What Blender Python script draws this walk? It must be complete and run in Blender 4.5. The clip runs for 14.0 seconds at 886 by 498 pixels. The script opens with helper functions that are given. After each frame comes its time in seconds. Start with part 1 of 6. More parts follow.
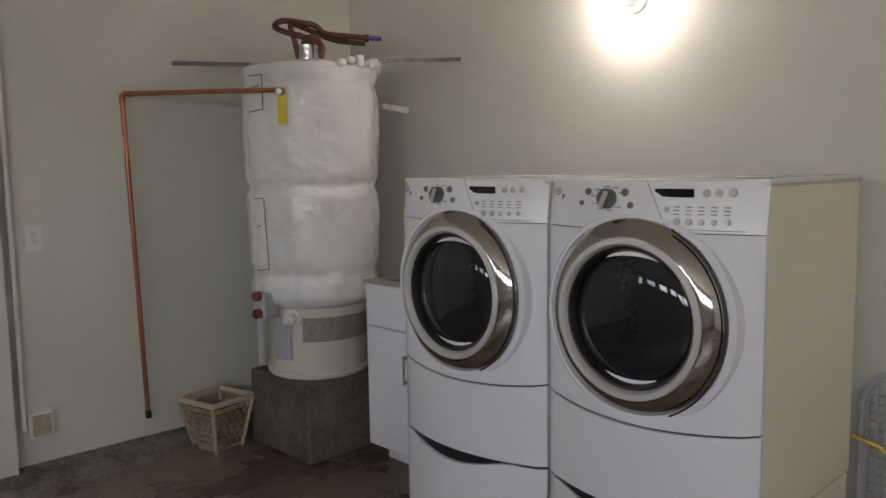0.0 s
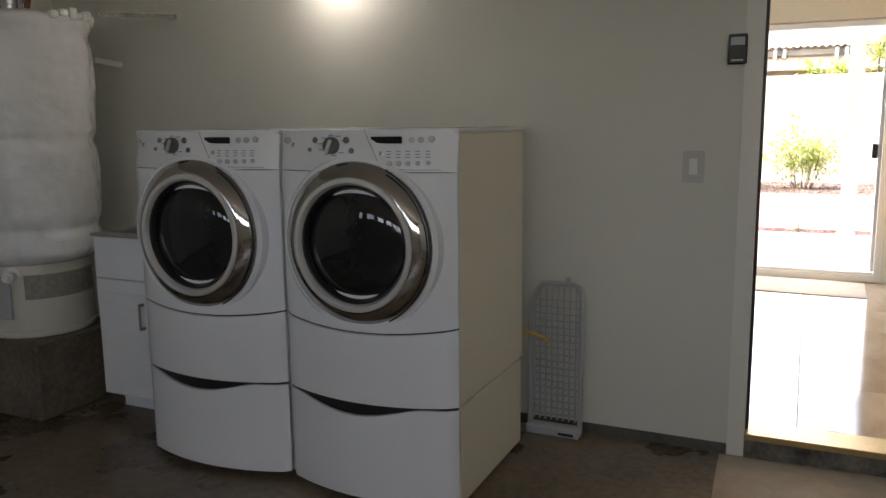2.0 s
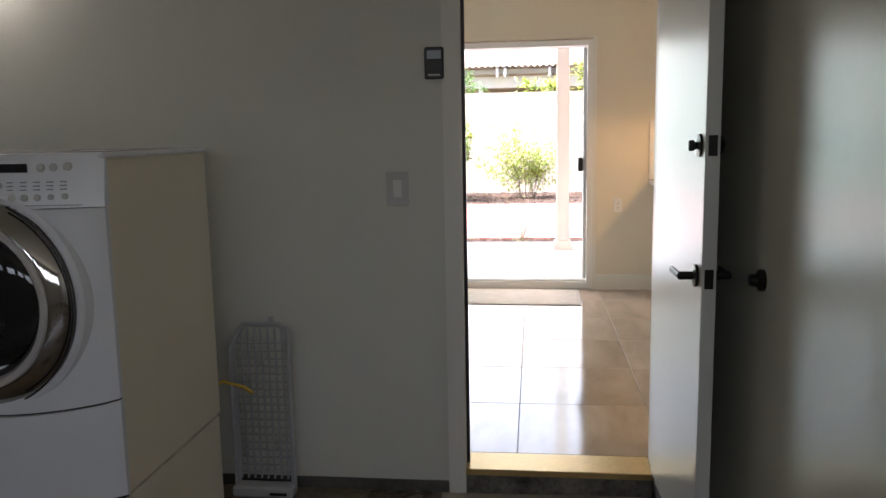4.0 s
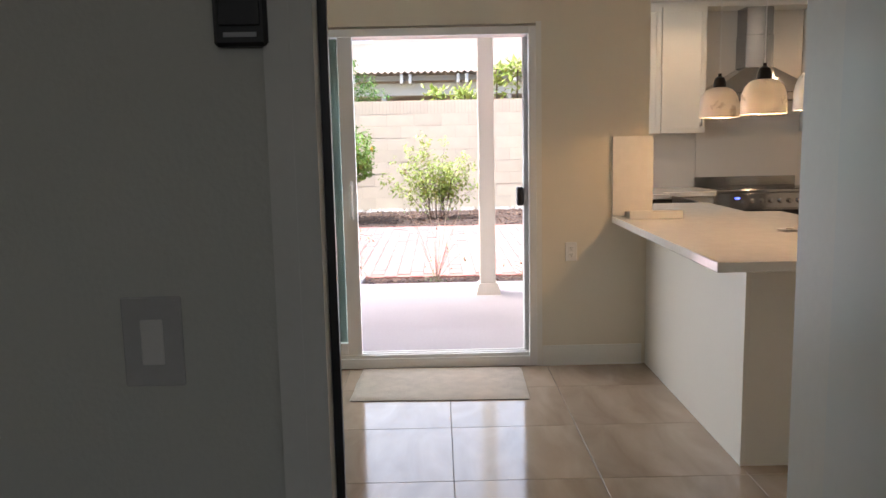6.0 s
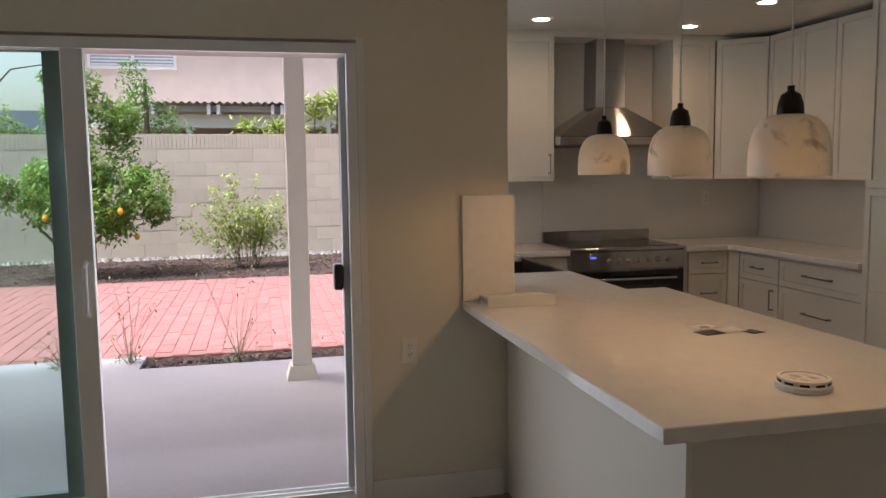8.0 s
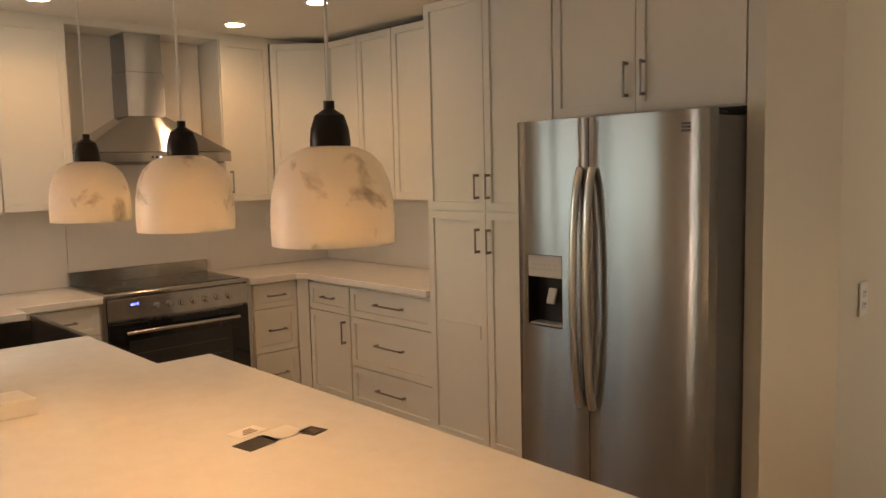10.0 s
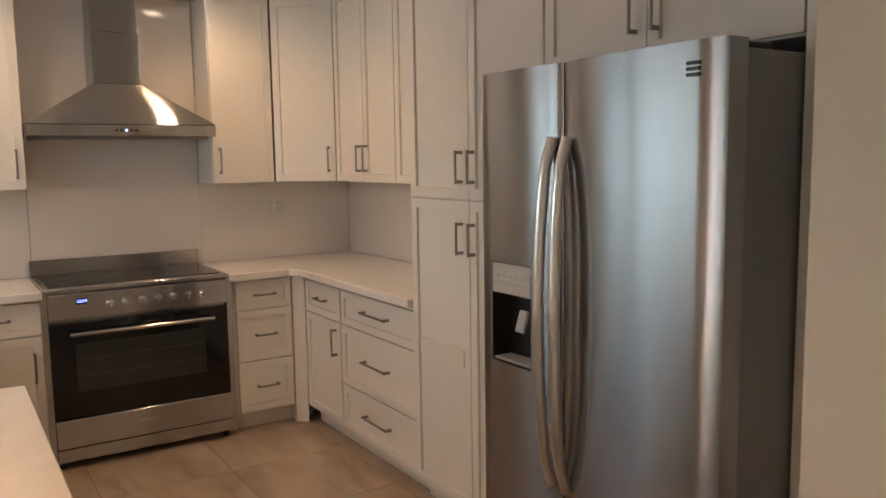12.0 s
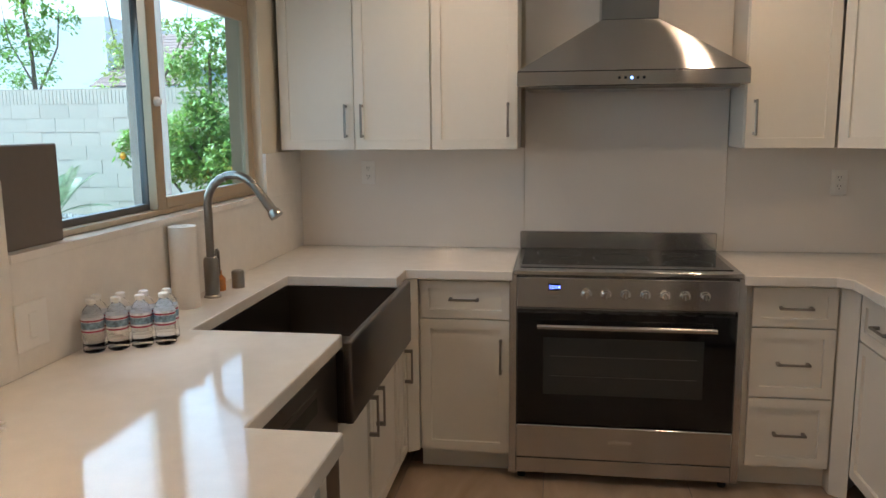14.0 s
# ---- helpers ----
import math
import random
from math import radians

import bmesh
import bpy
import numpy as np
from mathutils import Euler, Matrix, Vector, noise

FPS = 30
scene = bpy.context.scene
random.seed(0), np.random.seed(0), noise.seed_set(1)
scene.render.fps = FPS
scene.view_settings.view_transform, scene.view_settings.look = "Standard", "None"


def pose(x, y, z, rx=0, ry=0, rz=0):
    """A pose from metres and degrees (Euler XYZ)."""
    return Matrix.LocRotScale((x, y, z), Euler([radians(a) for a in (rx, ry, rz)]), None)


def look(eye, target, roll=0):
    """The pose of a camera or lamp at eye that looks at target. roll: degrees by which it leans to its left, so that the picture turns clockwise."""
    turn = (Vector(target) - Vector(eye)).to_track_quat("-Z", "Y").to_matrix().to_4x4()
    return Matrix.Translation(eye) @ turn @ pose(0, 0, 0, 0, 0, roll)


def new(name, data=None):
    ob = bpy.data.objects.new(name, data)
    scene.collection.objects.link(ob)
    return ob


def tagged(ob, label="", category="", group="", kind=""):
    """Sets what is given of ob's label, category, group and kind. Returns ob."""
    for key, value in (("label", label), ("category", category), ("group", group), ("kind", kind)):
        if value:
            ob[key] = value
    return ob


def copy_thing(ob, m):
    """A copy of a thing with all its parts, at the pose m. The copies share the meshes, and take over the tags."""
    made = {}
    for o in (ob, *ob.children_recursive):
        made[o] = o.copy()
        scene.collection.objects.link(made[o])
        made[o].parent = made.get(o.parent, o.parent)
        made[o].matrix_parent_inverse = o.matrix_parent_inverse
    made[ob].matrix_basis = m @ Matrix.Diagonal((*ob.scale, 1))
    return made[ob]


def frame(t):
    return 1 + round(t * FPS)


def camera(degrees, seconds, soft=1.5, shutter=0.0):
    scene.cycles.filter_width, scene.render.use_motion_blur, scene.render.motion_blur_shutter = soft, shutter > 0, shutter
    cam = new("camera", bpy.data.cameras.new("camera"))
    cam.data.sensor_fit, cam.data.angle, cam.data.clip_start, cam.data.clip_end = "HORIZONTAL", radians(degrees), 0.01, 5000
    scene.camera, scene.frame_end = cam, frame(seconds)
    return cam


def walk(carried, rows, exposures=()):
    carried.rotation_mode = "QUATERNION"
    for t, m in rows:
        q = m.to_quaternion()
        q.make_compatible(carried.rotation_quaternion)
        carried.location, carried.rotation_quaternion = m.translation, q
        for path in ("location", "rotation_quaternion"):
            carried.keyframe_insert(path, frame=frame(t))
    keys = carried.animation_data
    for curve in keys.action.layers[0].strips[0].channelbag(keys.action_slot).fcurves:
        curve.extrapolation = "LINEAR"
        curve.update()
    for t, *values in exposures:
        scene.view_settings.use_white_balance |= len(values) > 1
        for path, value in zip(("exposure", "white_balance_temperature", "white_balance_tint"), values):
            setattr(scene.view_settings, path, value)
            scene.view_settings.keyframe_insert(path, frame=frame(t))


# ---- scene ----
cam = camera(58.9, 14.0)
PATH = [
    (0, (0.023, -0.185, 1.334), (1.397, 1.252, 1.122), -0.9),
    (0.5, (0.007, -0.174, 1.332), (1.486, 1.15, 1.092), -1.0),
    (1, (-0.062, -0.229, 1.313), (1.511, 0.977, 1.047), -0.9),
    (1.5, (-0.233, -0.296, 1.303), (1.447, 0.75, 1.012), -1.0),
    (2, (-0.377, -0.363, 1.305), (1.414, 0.468, 0.986), -0.7),
    (2.5, (-0.421, -0.478, 1.291), (1.449, 0.147, 0.955), -0.7),
    (3, (-0.41, -0.553, 1.281), (1.514, -0.116, 0.953), -0.8),
    (3.5, (-0.255, -0.511, 1.281), (1.698, -0.209, 0.972), -1.1),
    (3.7, (-0.151, -0.488, 1.3), (1.808, -0.217, 0.999), -1.1),
    (5.8, (1.713, -0.348, 1.361), (3.693, -0.329, 1.081), -1.2),
    (6, (1.905, -0.35, 1.388), (3.886, -0.356, 1.113), -1.2),
    (6.5, (2.295, -0.403, 1.438), (4.277, -0.467, 1.179), -0.9),
    (7, (2.668, -0.444, 1.459), (4.65, -0.561, 1.225), -0.4),
    (7.5, (2.981, -0.474, 1.477), (4.954, -0.717, 1.26), -0.5),
    (8, (3.228, -0.512, 1.502), (5.165, -0.963, 1.301), -0.7),
    (8.5, (3.519, -0.597, 1.531), (5.374, -1.324, 1.356), -0.9),
    (9, (3.699, -0.71, 1.588), (5.415, -1.725, 1.421), -1.2),
    (9.2, (3.774, -0.758, 1.594), (5.42, -1.883, 1.435), -1.2),
    (11.5, (4.105, -2.025, 1.573), (5.48, -3.459, 1.339), -1.5),
    (12, (4.25, -2.265, 1.531), (5.918, -3.342, 1.301), -0.9),
    (12.5, (4.411, -2.465, 1.567), (6.289, -3.103, 1.313), -1.2),
    (13, (4.601, -2.651, 1.558), (6.573, -2.847, 1.286), -1.1),
    (13.5, (4.917, -2.737, 1.535), (6.896, -2.702, 1.251), -1.0),
    (14, (5.268, -2.857, 1.514), (7.222, -2.564, 1.202), -0.5),
]
EXPOSURES = [(0, 3.98, 6900, 19), (1.5, 3.62, 6900, 17), (2.5, 2.8, 6800, 16), (3.7, 2.65, 6650, 17), (5.8, 2.0, 6500, 17), (6.5, 1.57, 6300, 18), (7.5, 0.97, 6100, 18), (8.1, 0.92, 6450, 17), (8.5, 1.05, 7300, 19), (9.0, 1.40, 9300, 23), (11.3, 1.95, 6950, 21), (12.0, 2.05, 6750, 22), (12.7, 1.95, 6800, 20), (13.4, 1.85, 6300, 15), (14, 1.80, 5900, 13)]
walk(cam, [(t, look(eye, target, roll)) for t, eye, target, roll in PATH], EXPOSURES)

# world, sun and lamps
world = bpy.data.worlds.new("sky")
scene.world = world
world.use_nodes = True
wn = world.node_tree.nodes
sky = wn.new("ShaderNodeTexSky")
sky.sky_type, sky.sun_disc = "NISHITA", False
sky.sun_elevation, sky.sun_rotation = radians(48), radians(20)
sky.dust_density = 5.0
world.node_tree.links.new(sky.outputs[0], wn["Background"].inputs[0])
wn["Background"].inputs[1].default_value = 0.15

sun = new("sun", bpy.data.lights.new("sun", "SUN"))
sun.data.energy, sun.data.angle, sun.data.color = 3.6, radians(14), (1, 0.985, 0.96)
sun.matrix_world = look((9, 5, 20), (13, -3, 0))


def lamp(name, kind, place, power, colour, size, target=None, cone=None, size_y=None):
    ob = new(name, bpy.data.lights.new(name, kind))
    ob.data.energy, ob.data.color = power, colour
    if kind == "AREA":
        ob.data.size = size
        if size_y:
            ob.data.shape, ob.data.size_y = "RECTANGLE", size_y
    else:
        ob.data.shadow_soft_size = size
    if cone:
        ob.data.spot_size, ob.data.spot_blend = radians(cone), 0.9
    ob.matrix_world = look(place, target) if target else Matrix.Translation(place)
    return ob


WARM = (1.0, 0.60, 0.28)
CANS = [(8.36, -2.41), (8.44, -3.56), (7.51, -2.44), (7.6, -3.6)]
PENDANTS = [(6.125, -1.844), (5.545, -1.842), (5.009, -1.846)]
CEIL = 2.51
for cx, cy in CANS:
    lamp("downlight_lamp", "SPOT", (cx, cy, CEIL - 0.03), 3.2, (1, 0.62, 0.31), 0.05, (cx, cy, 0), 150)
for cx, cy in PENDANTS:
    lamp("pendant_lamp_light", "POINT", (cx, cy, 1.486), 1.5, WARM, 0.015)
# skylight in the openings
lamp("slider_daylight", "AREA", (6.72, 0.2, 1.05), 7.0, (0.82, 0.93, 1.0), 2.2, (3, 0.2, 0.6), None, 1.9)
lamp("kitchen_window_daylight", "AREA", (7.6, -1.44, 1.66), 1.7, (0.80, 0.92, 1.0), 1.4, (7.6, -4, 1.2), None, 0.75)
lamp("garage_daylight", "AREA", (-2.9, -0.5, 1.75), 4.0, (0.92, 0.97, 1.0), 5.4, (3, 0.6, 0.9), None, 0.6)
lamp("garage_bulb_light", "POINT", (2.87, 1.715, 2.02), 0.055, (1, 0.93, 0.84), 0.04)
# unseen lamp added before a closed wall, to brighten the room beyond
lamp("back_room_daylight", "AREA", (9.0, -6.5, 1.5), 15, (0.78, 0.93, 1.0), 1.6, (5, -6.9, 0.9), None, 1.2)


# materials
def mat(name, colour, rough=0.5, metal=0.0, vary=0.06, scale=3.0, fine=60.0, bump=0.02, stretch=(1, 1, 1), spec=0.5, coat=0.0, per=0.0, rvary=0.08, aniso=0.0):
    """A surface with variation of tone at two scales, uneven gloss and fine relief."""
    m = bpy.data.materials.new(name)
    m.use_nodes = True
    nt = m.node_tree
    N, L = nt.nodes, nt.links.new
    b = N["Principled BSDF"]
    tc, mp = N.new("ShaderNodeTexCoord"), N.new("ShaderNodeMapping")
    mp.inputs["Scale"].default_value = stretch
    L(tc.outputs["Object"], mp.inputs[0])
    big, small = N.new("ShaderNodeTexNoise"), N.new("ShaderNodeTexNoise")
    big.inputs["Scale"].default_value, big.inputs["Detail"].default_value = scale, 5
    small.inputs["Scale"].default_value, small.inputs["Detail"].default_value = fine, 3
    L(mp.outputs[0], big.inputs[0]), L(mp.outputs[0], small.inputs[0])
    mix = N.new("ShaderNodeMix")
    mix.data_type = "FLOAT"
    mix.inputs[0].default_value = 0.4
    L(big.outputs[0], mix.inputs[2]), L(small.outputs[0], mix.inputs[3])
    ramp = N.new("ShaderNodeMapRange")
    ramp.inputs[1].default_value, ramp.inputs[2].default_value = 0.3, 0.7
    ramp.inputs[3].default_value, ramp.inputs[4].default_value = 1 - vary, 1 + vary
    L(mix.outputs[0], ramp.inputs[0])
    hsv = N.new("ShaderNodeHueSaturation")
    hsv.inputs["Color"].default_value = (*colour, 1)
    if per:
        oi, mr, mul = N.new("ShaderNodeObjectInfo"), N.new("ShaderNodeMapRange"), N.new("ShaderNodeMath")
        mr.inputs[3].default_value, mr.inputs[4].default_value = 1 - per, 1 + per
        L(oi.outputs["Random"], mr.inputs[0])
        mul.operation = "MULTIPLY"
        L(mr.outputs[0], mul.inputs[0]), L(ramp.outputs[0], mul.inputs[1])
        L(mul.outputs[0], hsv.inputs["Value"])
    else:
        L(ramp.outputs[0], hsv.inputs["Value"])
    L(hsv.outputs[0], b.inputs["Base Color"])
    rr = N.new("ShaderNodeMapRange")
    rr.inputs[3].default_value, rr.inputs[4].default_value = max(0.02, rough - rvary), min(1, rough + rvary)
    L(big.outputs[0], rr.inputs[0]), L(rr.outputs[0], b.inputs["Roughness"])
    b.inputs["Metallic"].default_value = metal
    b.inputs["Specular IOR Level"].default_value = spec
    b.inputs["Coat Weight"].default_value = coat
    if aniso:
        tg = N.new("ShaderNodeTangent")
        tg.direction_type, tg.axis = "RADIAL", "Z"
        b.inputs["Anisotropic"].default_value, b.inputs["Anisotropic Rotation"].default_value = aniso, 0.25
        L(tg.outputs[0], b.inputs["Tangent"])
    if bump:
        bp = N.new("ShaderNodeBump")
        bp.inputs["Strength"].default_value, bp.inputs["Distance"].default_value = bump * 5, 0.01
        L(mix.outputs[0], bp.inputs["Height"]), L(bp.outputs[0], b.inputs["Normal"])
    return m


def glow(name, colour, strength):
    m = bpy.data.materials.new(name)
    m.use_nodes = True
    b = m.node_tree.nodes["Principled BSDF"]
    b.inputs["Base Color"].default_value = (*colour, 1)
    b.inputs["Emission Color"].default_value, b.inputs["Emission Strength"].default_value = (*colour, 1), strength
    return m


def clear(name, colour=(1, 1, 1), rough=0.0, ior=1.45):
    m = bpy.data.materials.new(name)
    m.use_nodes = True
    b = m.node_tree.nodes["Principled BSDF"]
    b.inputs["Base Color"].default_value = (*colour, 1)
    b.inputs["Transmission Weight"].default_value, b.inputs["Roughness"].default_value, b.inputs["IOR"].default_value = 1, rough, ior
    return m


def pane_glass(name, tint):
    """Thin sheet glass: clear, with a faint mirror image."""
    m = bpy.data.materials.new(name)
    m.use_nodes = True
    N, L = m.node_tree.nodes, m.node_tree.links.new
    N.remove(N["Principled BSDF"])
    t, g, x = N.new("ShaderNodeBsdfTransparent"), N.new("ShaderNodeBsdfGlossy"), N.new("ShaderNodeMixShader")
    t.inputs[0].default_value = (*tint, 1)
    g.inputs["Roughness"].default_value = 0.0
    x.inputs[0].default_value = 0.03
    L(t.outputs[0], x.inputs[1]), L(g.outputs[0], x.inputs[2])
    L(x.outputs[0], N["Material Output"].inputs[0])
    return m


M_WALL = mat("wall paint", (0.75, 0.69, 0.57), 0.55, vary=0.03, scale=1.2, fine=140, bump=0.03)
M_GWALL = mat("garage wall paint", (0.66, 0.66, 0.60), 0.5, vary=0.04, scale=1.1, fine=120, bump=0.035)
M_GLOSSW = mat("glossy garage wall paint", (0.66, 0.66, 0.58), 0.25, vary=0.03, scale=1.6, fine=30, bump=0.0, rvary=0.01)
M_CEIL = mat("ceiling paint", (0.78, 0.75, 0.68), 0.8, vary=0.03, fine=120, bump=0.04)
M_TRIM = mat("white trim", (0.78, 0.77, 0.72), 0.4, vary=0.03)
M_DOOR = mat("satin door paint", (0.74, 0.75, 0.72), 0.28, vary=0.02, fine=25, bump=0.0, rvary=0.01)
M_CAB = mat("white cabinet paint", (0.80, 0.775, 0.71), 0.38, vary=0.015, fine=40, bump=0.0, rvary=0.03)
M_QUARTZ = mat("white quartz", (0.80, 0.775, 0.73), 0.08, spec=0.38, vary=0.05, scale=18, fine=420, bump=0.0, rvary=0.03)
M_SPLASH = mat("polished backsplash", (0.78, 0.745, 0.70), 0.1, vary=0.03, scale=3, fine=300, bump=0.0, rvary=0.03)
M_STEEL = mat("brushed stainless", (0.50, 0.485, 0.47), 0.17, 1.0, vary=0.012, scale=20, fine=30, bump=0.0, stretch=(40, 0.6, 40), rvary=0.01, aniso=1.0)
M_STEELV = mat("brushed stainless sheet", (0.39, 0.395, 0.405), 0.25, 1.0, vary=0.01, scale=20, fine=30, bump=0.0, stretch=(0.6, 0.6, 40), rvary=0.01, aniso=1.0)
M_DSTEEL = mat("gunmetal steel", (0.13, 0.115, 0.105), 0.28, 0.9, vary=0.015, scale=20, fine=30, bump=0.0, stretch=(0.6, 40, 40), rvary=0.01)
M_CHROME = mat("chrome", (0.75, 0.76, 0.78), 0.06, 1.0, vary=0.02, bump=0.0, rvary=0.02)
M_NICKEL = mat("brushed nickel", (0.31, 0.29, 0.265), 0.3, 1.0, vary=0.05, bump=0.0)
M_BLACK = mat("black plastic", (0.012, 0.012, 0.013), 0.35, vary=0.1, bump=0.004)
M_BGLASS = mat("black glass", (0.006, 0.006, 0.007), 0.05, vary=0.05, bump=0.0, rvary=0.02)
M_WHITEP = mat("white enamel", (0.80, 0.82, 0.86), 0.2, vary=0.015, bump=0.0, coat=0.3, rvary=0.04)
M_ALMOND = mat("cream enamel", (0.80, 0.735, 0.60), 0.3, vary=0.01, fine=40, bump=0.0, rvary=0.02)
M_PLASTIC = mat("white plastic", (0.78, 0.77, 0.74), 0.4, vary=0.02, bump=0.004)
M_GREYP = mat("grey plastic", (0.45, 0.46, 0.47), 0.45, vary=0.04, bump=0.004)
M_COPPER = mat("copper pipe", (0.42, 0.16, 0.09), 0.35, 0.9, vary=0.3, scale=9, bump=0.01)
M_CONC = mat("garage concrete", (0.165, 0.125, 0.085), 0.3, vary=0.75, scale=2.2, fine=34, bump=0.02, rvary=0.25)
M_BLOCKC = mat("old concrete block", (0.14, 0.112, 0.082), 0.75, vary=0.65, scale=4, fine=40, bump=0.07)
M_CURB = mat("worn kerb concrete", (0.16, 0.148, 0.125), 0.85, vary=0.8, scale=9, fine=50, bump=0.1)
M_GREYFIT = mat("dark grey panel", (0.15, 0.13, 0.11), 0.6, vary=0.06)
M_GLASS = pane_glass("clear pane", (0.97, 0.985, 0.98))
M_GLASS3 = pane_glass("blue green window pane", (0.78, 0.94, 0.985))
M_GLASS2 = pane_glass("green tinted pane", (0.905, 0.965, 0.955))
M_PATIO = mat("patio concrete", (0.43, 0.43, 0.465), 0.7, vary=0.08, scale=1.4, fine=60, bump=0.03)
M_VINYL = mat("white vinyl frame", (0.80, 0.80, 0.79), 0.35, vary=0.02, bump=0.004)
M_CARPET = mat("grey carpet", (0.45, 0.44, 0.43), 0.95, vary=0.12, scale=4, fine=260, bump=0.15)
M_MULCH = mat("bark mulch", (0.065, 0.042, 0.033), 0.95, vary=0.6, scale=14, fine=90, bump=0.3)
M_GRASSY = mat("garden soil", (0.14, 0.12, 0.08), 0.95, vary=0.4, scale=2, fine=50, bump=0.2)
M_STUCCO = mat("beige stucco", (0.72, 0.61, 0.53), 0.9, vary=0.06, scale=2, fine=80, bump=0.06)


def tile_material():
    """Polished stone-look floor tile with long soft veins along y."""
    m = bpy.data.materials.new("brown veined porcelain")
    m.use_nodes = True
    N, L = m.node_tree.nodes, m.node_tree.links.new
    b = N["Principled BSDF"]
    tc, oi, ad, mp = N.new("ShaderNodeTexCoord"), N.new("ShaderNodeObjectInfo"), N.new("ShaderNodeVectorMath"), N.new("ShaderNodeMapping")
    ad.operation = "ADD"
    mu = N.new("ShaderNodeMath")
    mu.operation, mu.inputs[1].default_value = "MULTIPLY", 40
    L(oi.outputs["Random"], mu.inputs[0])
    L(tc.outputs["Object"], ad.inputs[0]), L(mu.outputs[0], ad.inputs[1]), L(ad.outputs[0], mp.inputs[0])
    mp.inputs["Scale"].default_value, mp.inputs["Rotation"].default_value = (1.1, 3.2, 1), (0, 0, 0.6)
    n1, n2 = N.new("ShaderNodeTexNoise"), N.new("ShaderNodeTexNoise")
    n1.inputs["Scale"].default_value, n1.inputs["Detail"].default_value, n1.inputs["Distortion"].default_value = 1.6, 6, 0.6
    n2.inputs["Scale"].default_value = 90
    L(mp.outputs[0], n1.inputs[0]), L(tc.outputs["Object"], n2.inputs[0])
    cr = N.new("ShaderNodeValToRGB")
    cr.color_ramp.elements[0].position, cr.color_ramp.elements[0].color = 0.25, (0.28, 0.205, 0.145, 1)
    cr.color_ramp.elements[1].position, cr.color_ramp.elements[1].color = 0.75, (0.50, 0.395, 0.30, 1)
    L(n1.outputs[0], cr.inputs[0]), L(cr.outputs[0], b.inputs["Base Color"])
    rr = N.new("ShaderNodeMapRange")
    rr.inputs[3].default_value, rr.inputs[4].default_value = 0.06, 0.15
    L(n2.outputs[0], rr.inputs[0]), L(rr.outputs[0], b.inputs["Roughness"])
    return m


M_TILE = tile_material()
M_GROUT = mat("grey grout", (0.22, 0.19, 0.16), 0.9)


# mesh tools
def box(bm, a, b, bevel=0.0, seg=1):
    lo, hi = [min(p) for p in zip(a, b)], [max(p) for p in zip(a, b)]
    v = [bm.verts.new((x, y, z)) for x in (lo[0], hi[0]) for y in (lo[1], hi[1]) for z in (lo[2], hi[2])]
    for q in ((0, 1, 3, 2), (4, 6, 7, 5), (0, 4, 5, 1), (2, 3, 7, 6), (0, 2, 6, 4), (1, 5, 7, 3)):
        bm.faces.new([v[i] for i in q])
    if bevel:
        es = {e for w in v for e in w.link_edges}
        bmesh.ops.bevel(bm, geom=list(es), offset=bevel, segments=seg, profile=0.5, affect="EDGES")
    return bm


def prism(bm, outline, z0, z1):
    """An upright prism over an outline of (x, y)."""
    n = len(outline)
    lo = [bm.verts.new((x, y, z0)) for x, y in outline]
    hi = [bm.verts.new((x, y, z1)) for x, y in outline]
    bm.faces.new(lo[::-1]), bm.faces.new(hi)
    for i in range(n):
        bm.faces.new((lo[i], lo[(i + 1) % n], hi[(i + 1) % n], hi[i]))
    return bm


def tube(bm, pts, r, n=10, caps=True):
    """A round bar along points; r may be one radius or one for each point."""
    pts = [Vector(p) for p in pts]
    rs = r if isinstance(r, (list, tuple)) else [r] * len(pts)
    rings, side = [], None
    for i, p in enumerate(pts):
        d = (pts[min(i + 1, len(pts) - 1)] - pts[max(i - 1, 0)]).normalized()
        if side is None:
            side = d.orthogonal().normalized()
        side = (side - d * side.dot(d)).normalized()
        up = d.cross(side)
        rings.append([bm.verts.new(p + rs[i] * (math.cos(2 * math.pi * k / n) * side + math.sin(2 * math.pi * k / n) * up)) for k in range(n)])
    for a, b in zip(rings, rings[1:]):
        for k in range(n):
            bm.faces.new((a[k], a[(k + 1) % n], b[(k + 1) % n], b[k]))
    if caps:
        bm.faces.new(rings[0][::-1]), bm.faces.new(rings[-1])
    return bm


def lathe(bm, profile, n=32, m=None):
    """A turned body about z through (radius, z) pairs, then moved by m."""
    m = m or Matrix()
    rings = []
    for r, z in profile:
        rings.append([bm.verts.new(m @ Vector((r * math.cos(2 * math.pi * k / n), r * math.sin(2 * math.pi * k / n), z))) for k in range(n)])
    for a, b in zip(rings, rings[1:]):
        for k in range(n):
            bm.faces.new((a[k], a[(k + 1) % n], b[(k + 1) % n], b[k]))
    bm.faces.new(rings[0][::-1]), bm.faces.new(rings[-1])
    return bm


def moved(bm, m):
    bmesh.ops.transform(bm, matrix=m, verts=bm.verts)
    return bm


def part(name, bm, material, parent=None, label="", smooth=False, fix=True, angle=35):
    if fix:
        bmesh.ops.recalc_face_normals(bm, faces=bm.faces)
    me = bpy.data.meshes.new(name)
    if smooth:
        for f in bm.faces:
            f.smooth = True
        for e in bm.edges:
            e.smooth = len(e.link_faces) == 2 and e.calc_face_angle(0) < radians(angle)
    bm.to_mesh(me)
    bm.free()
    me.materials.append(material)
    ob = new(name, me)
    ob.parent = parent
    if label:
        ob["label"] = label
    return ob


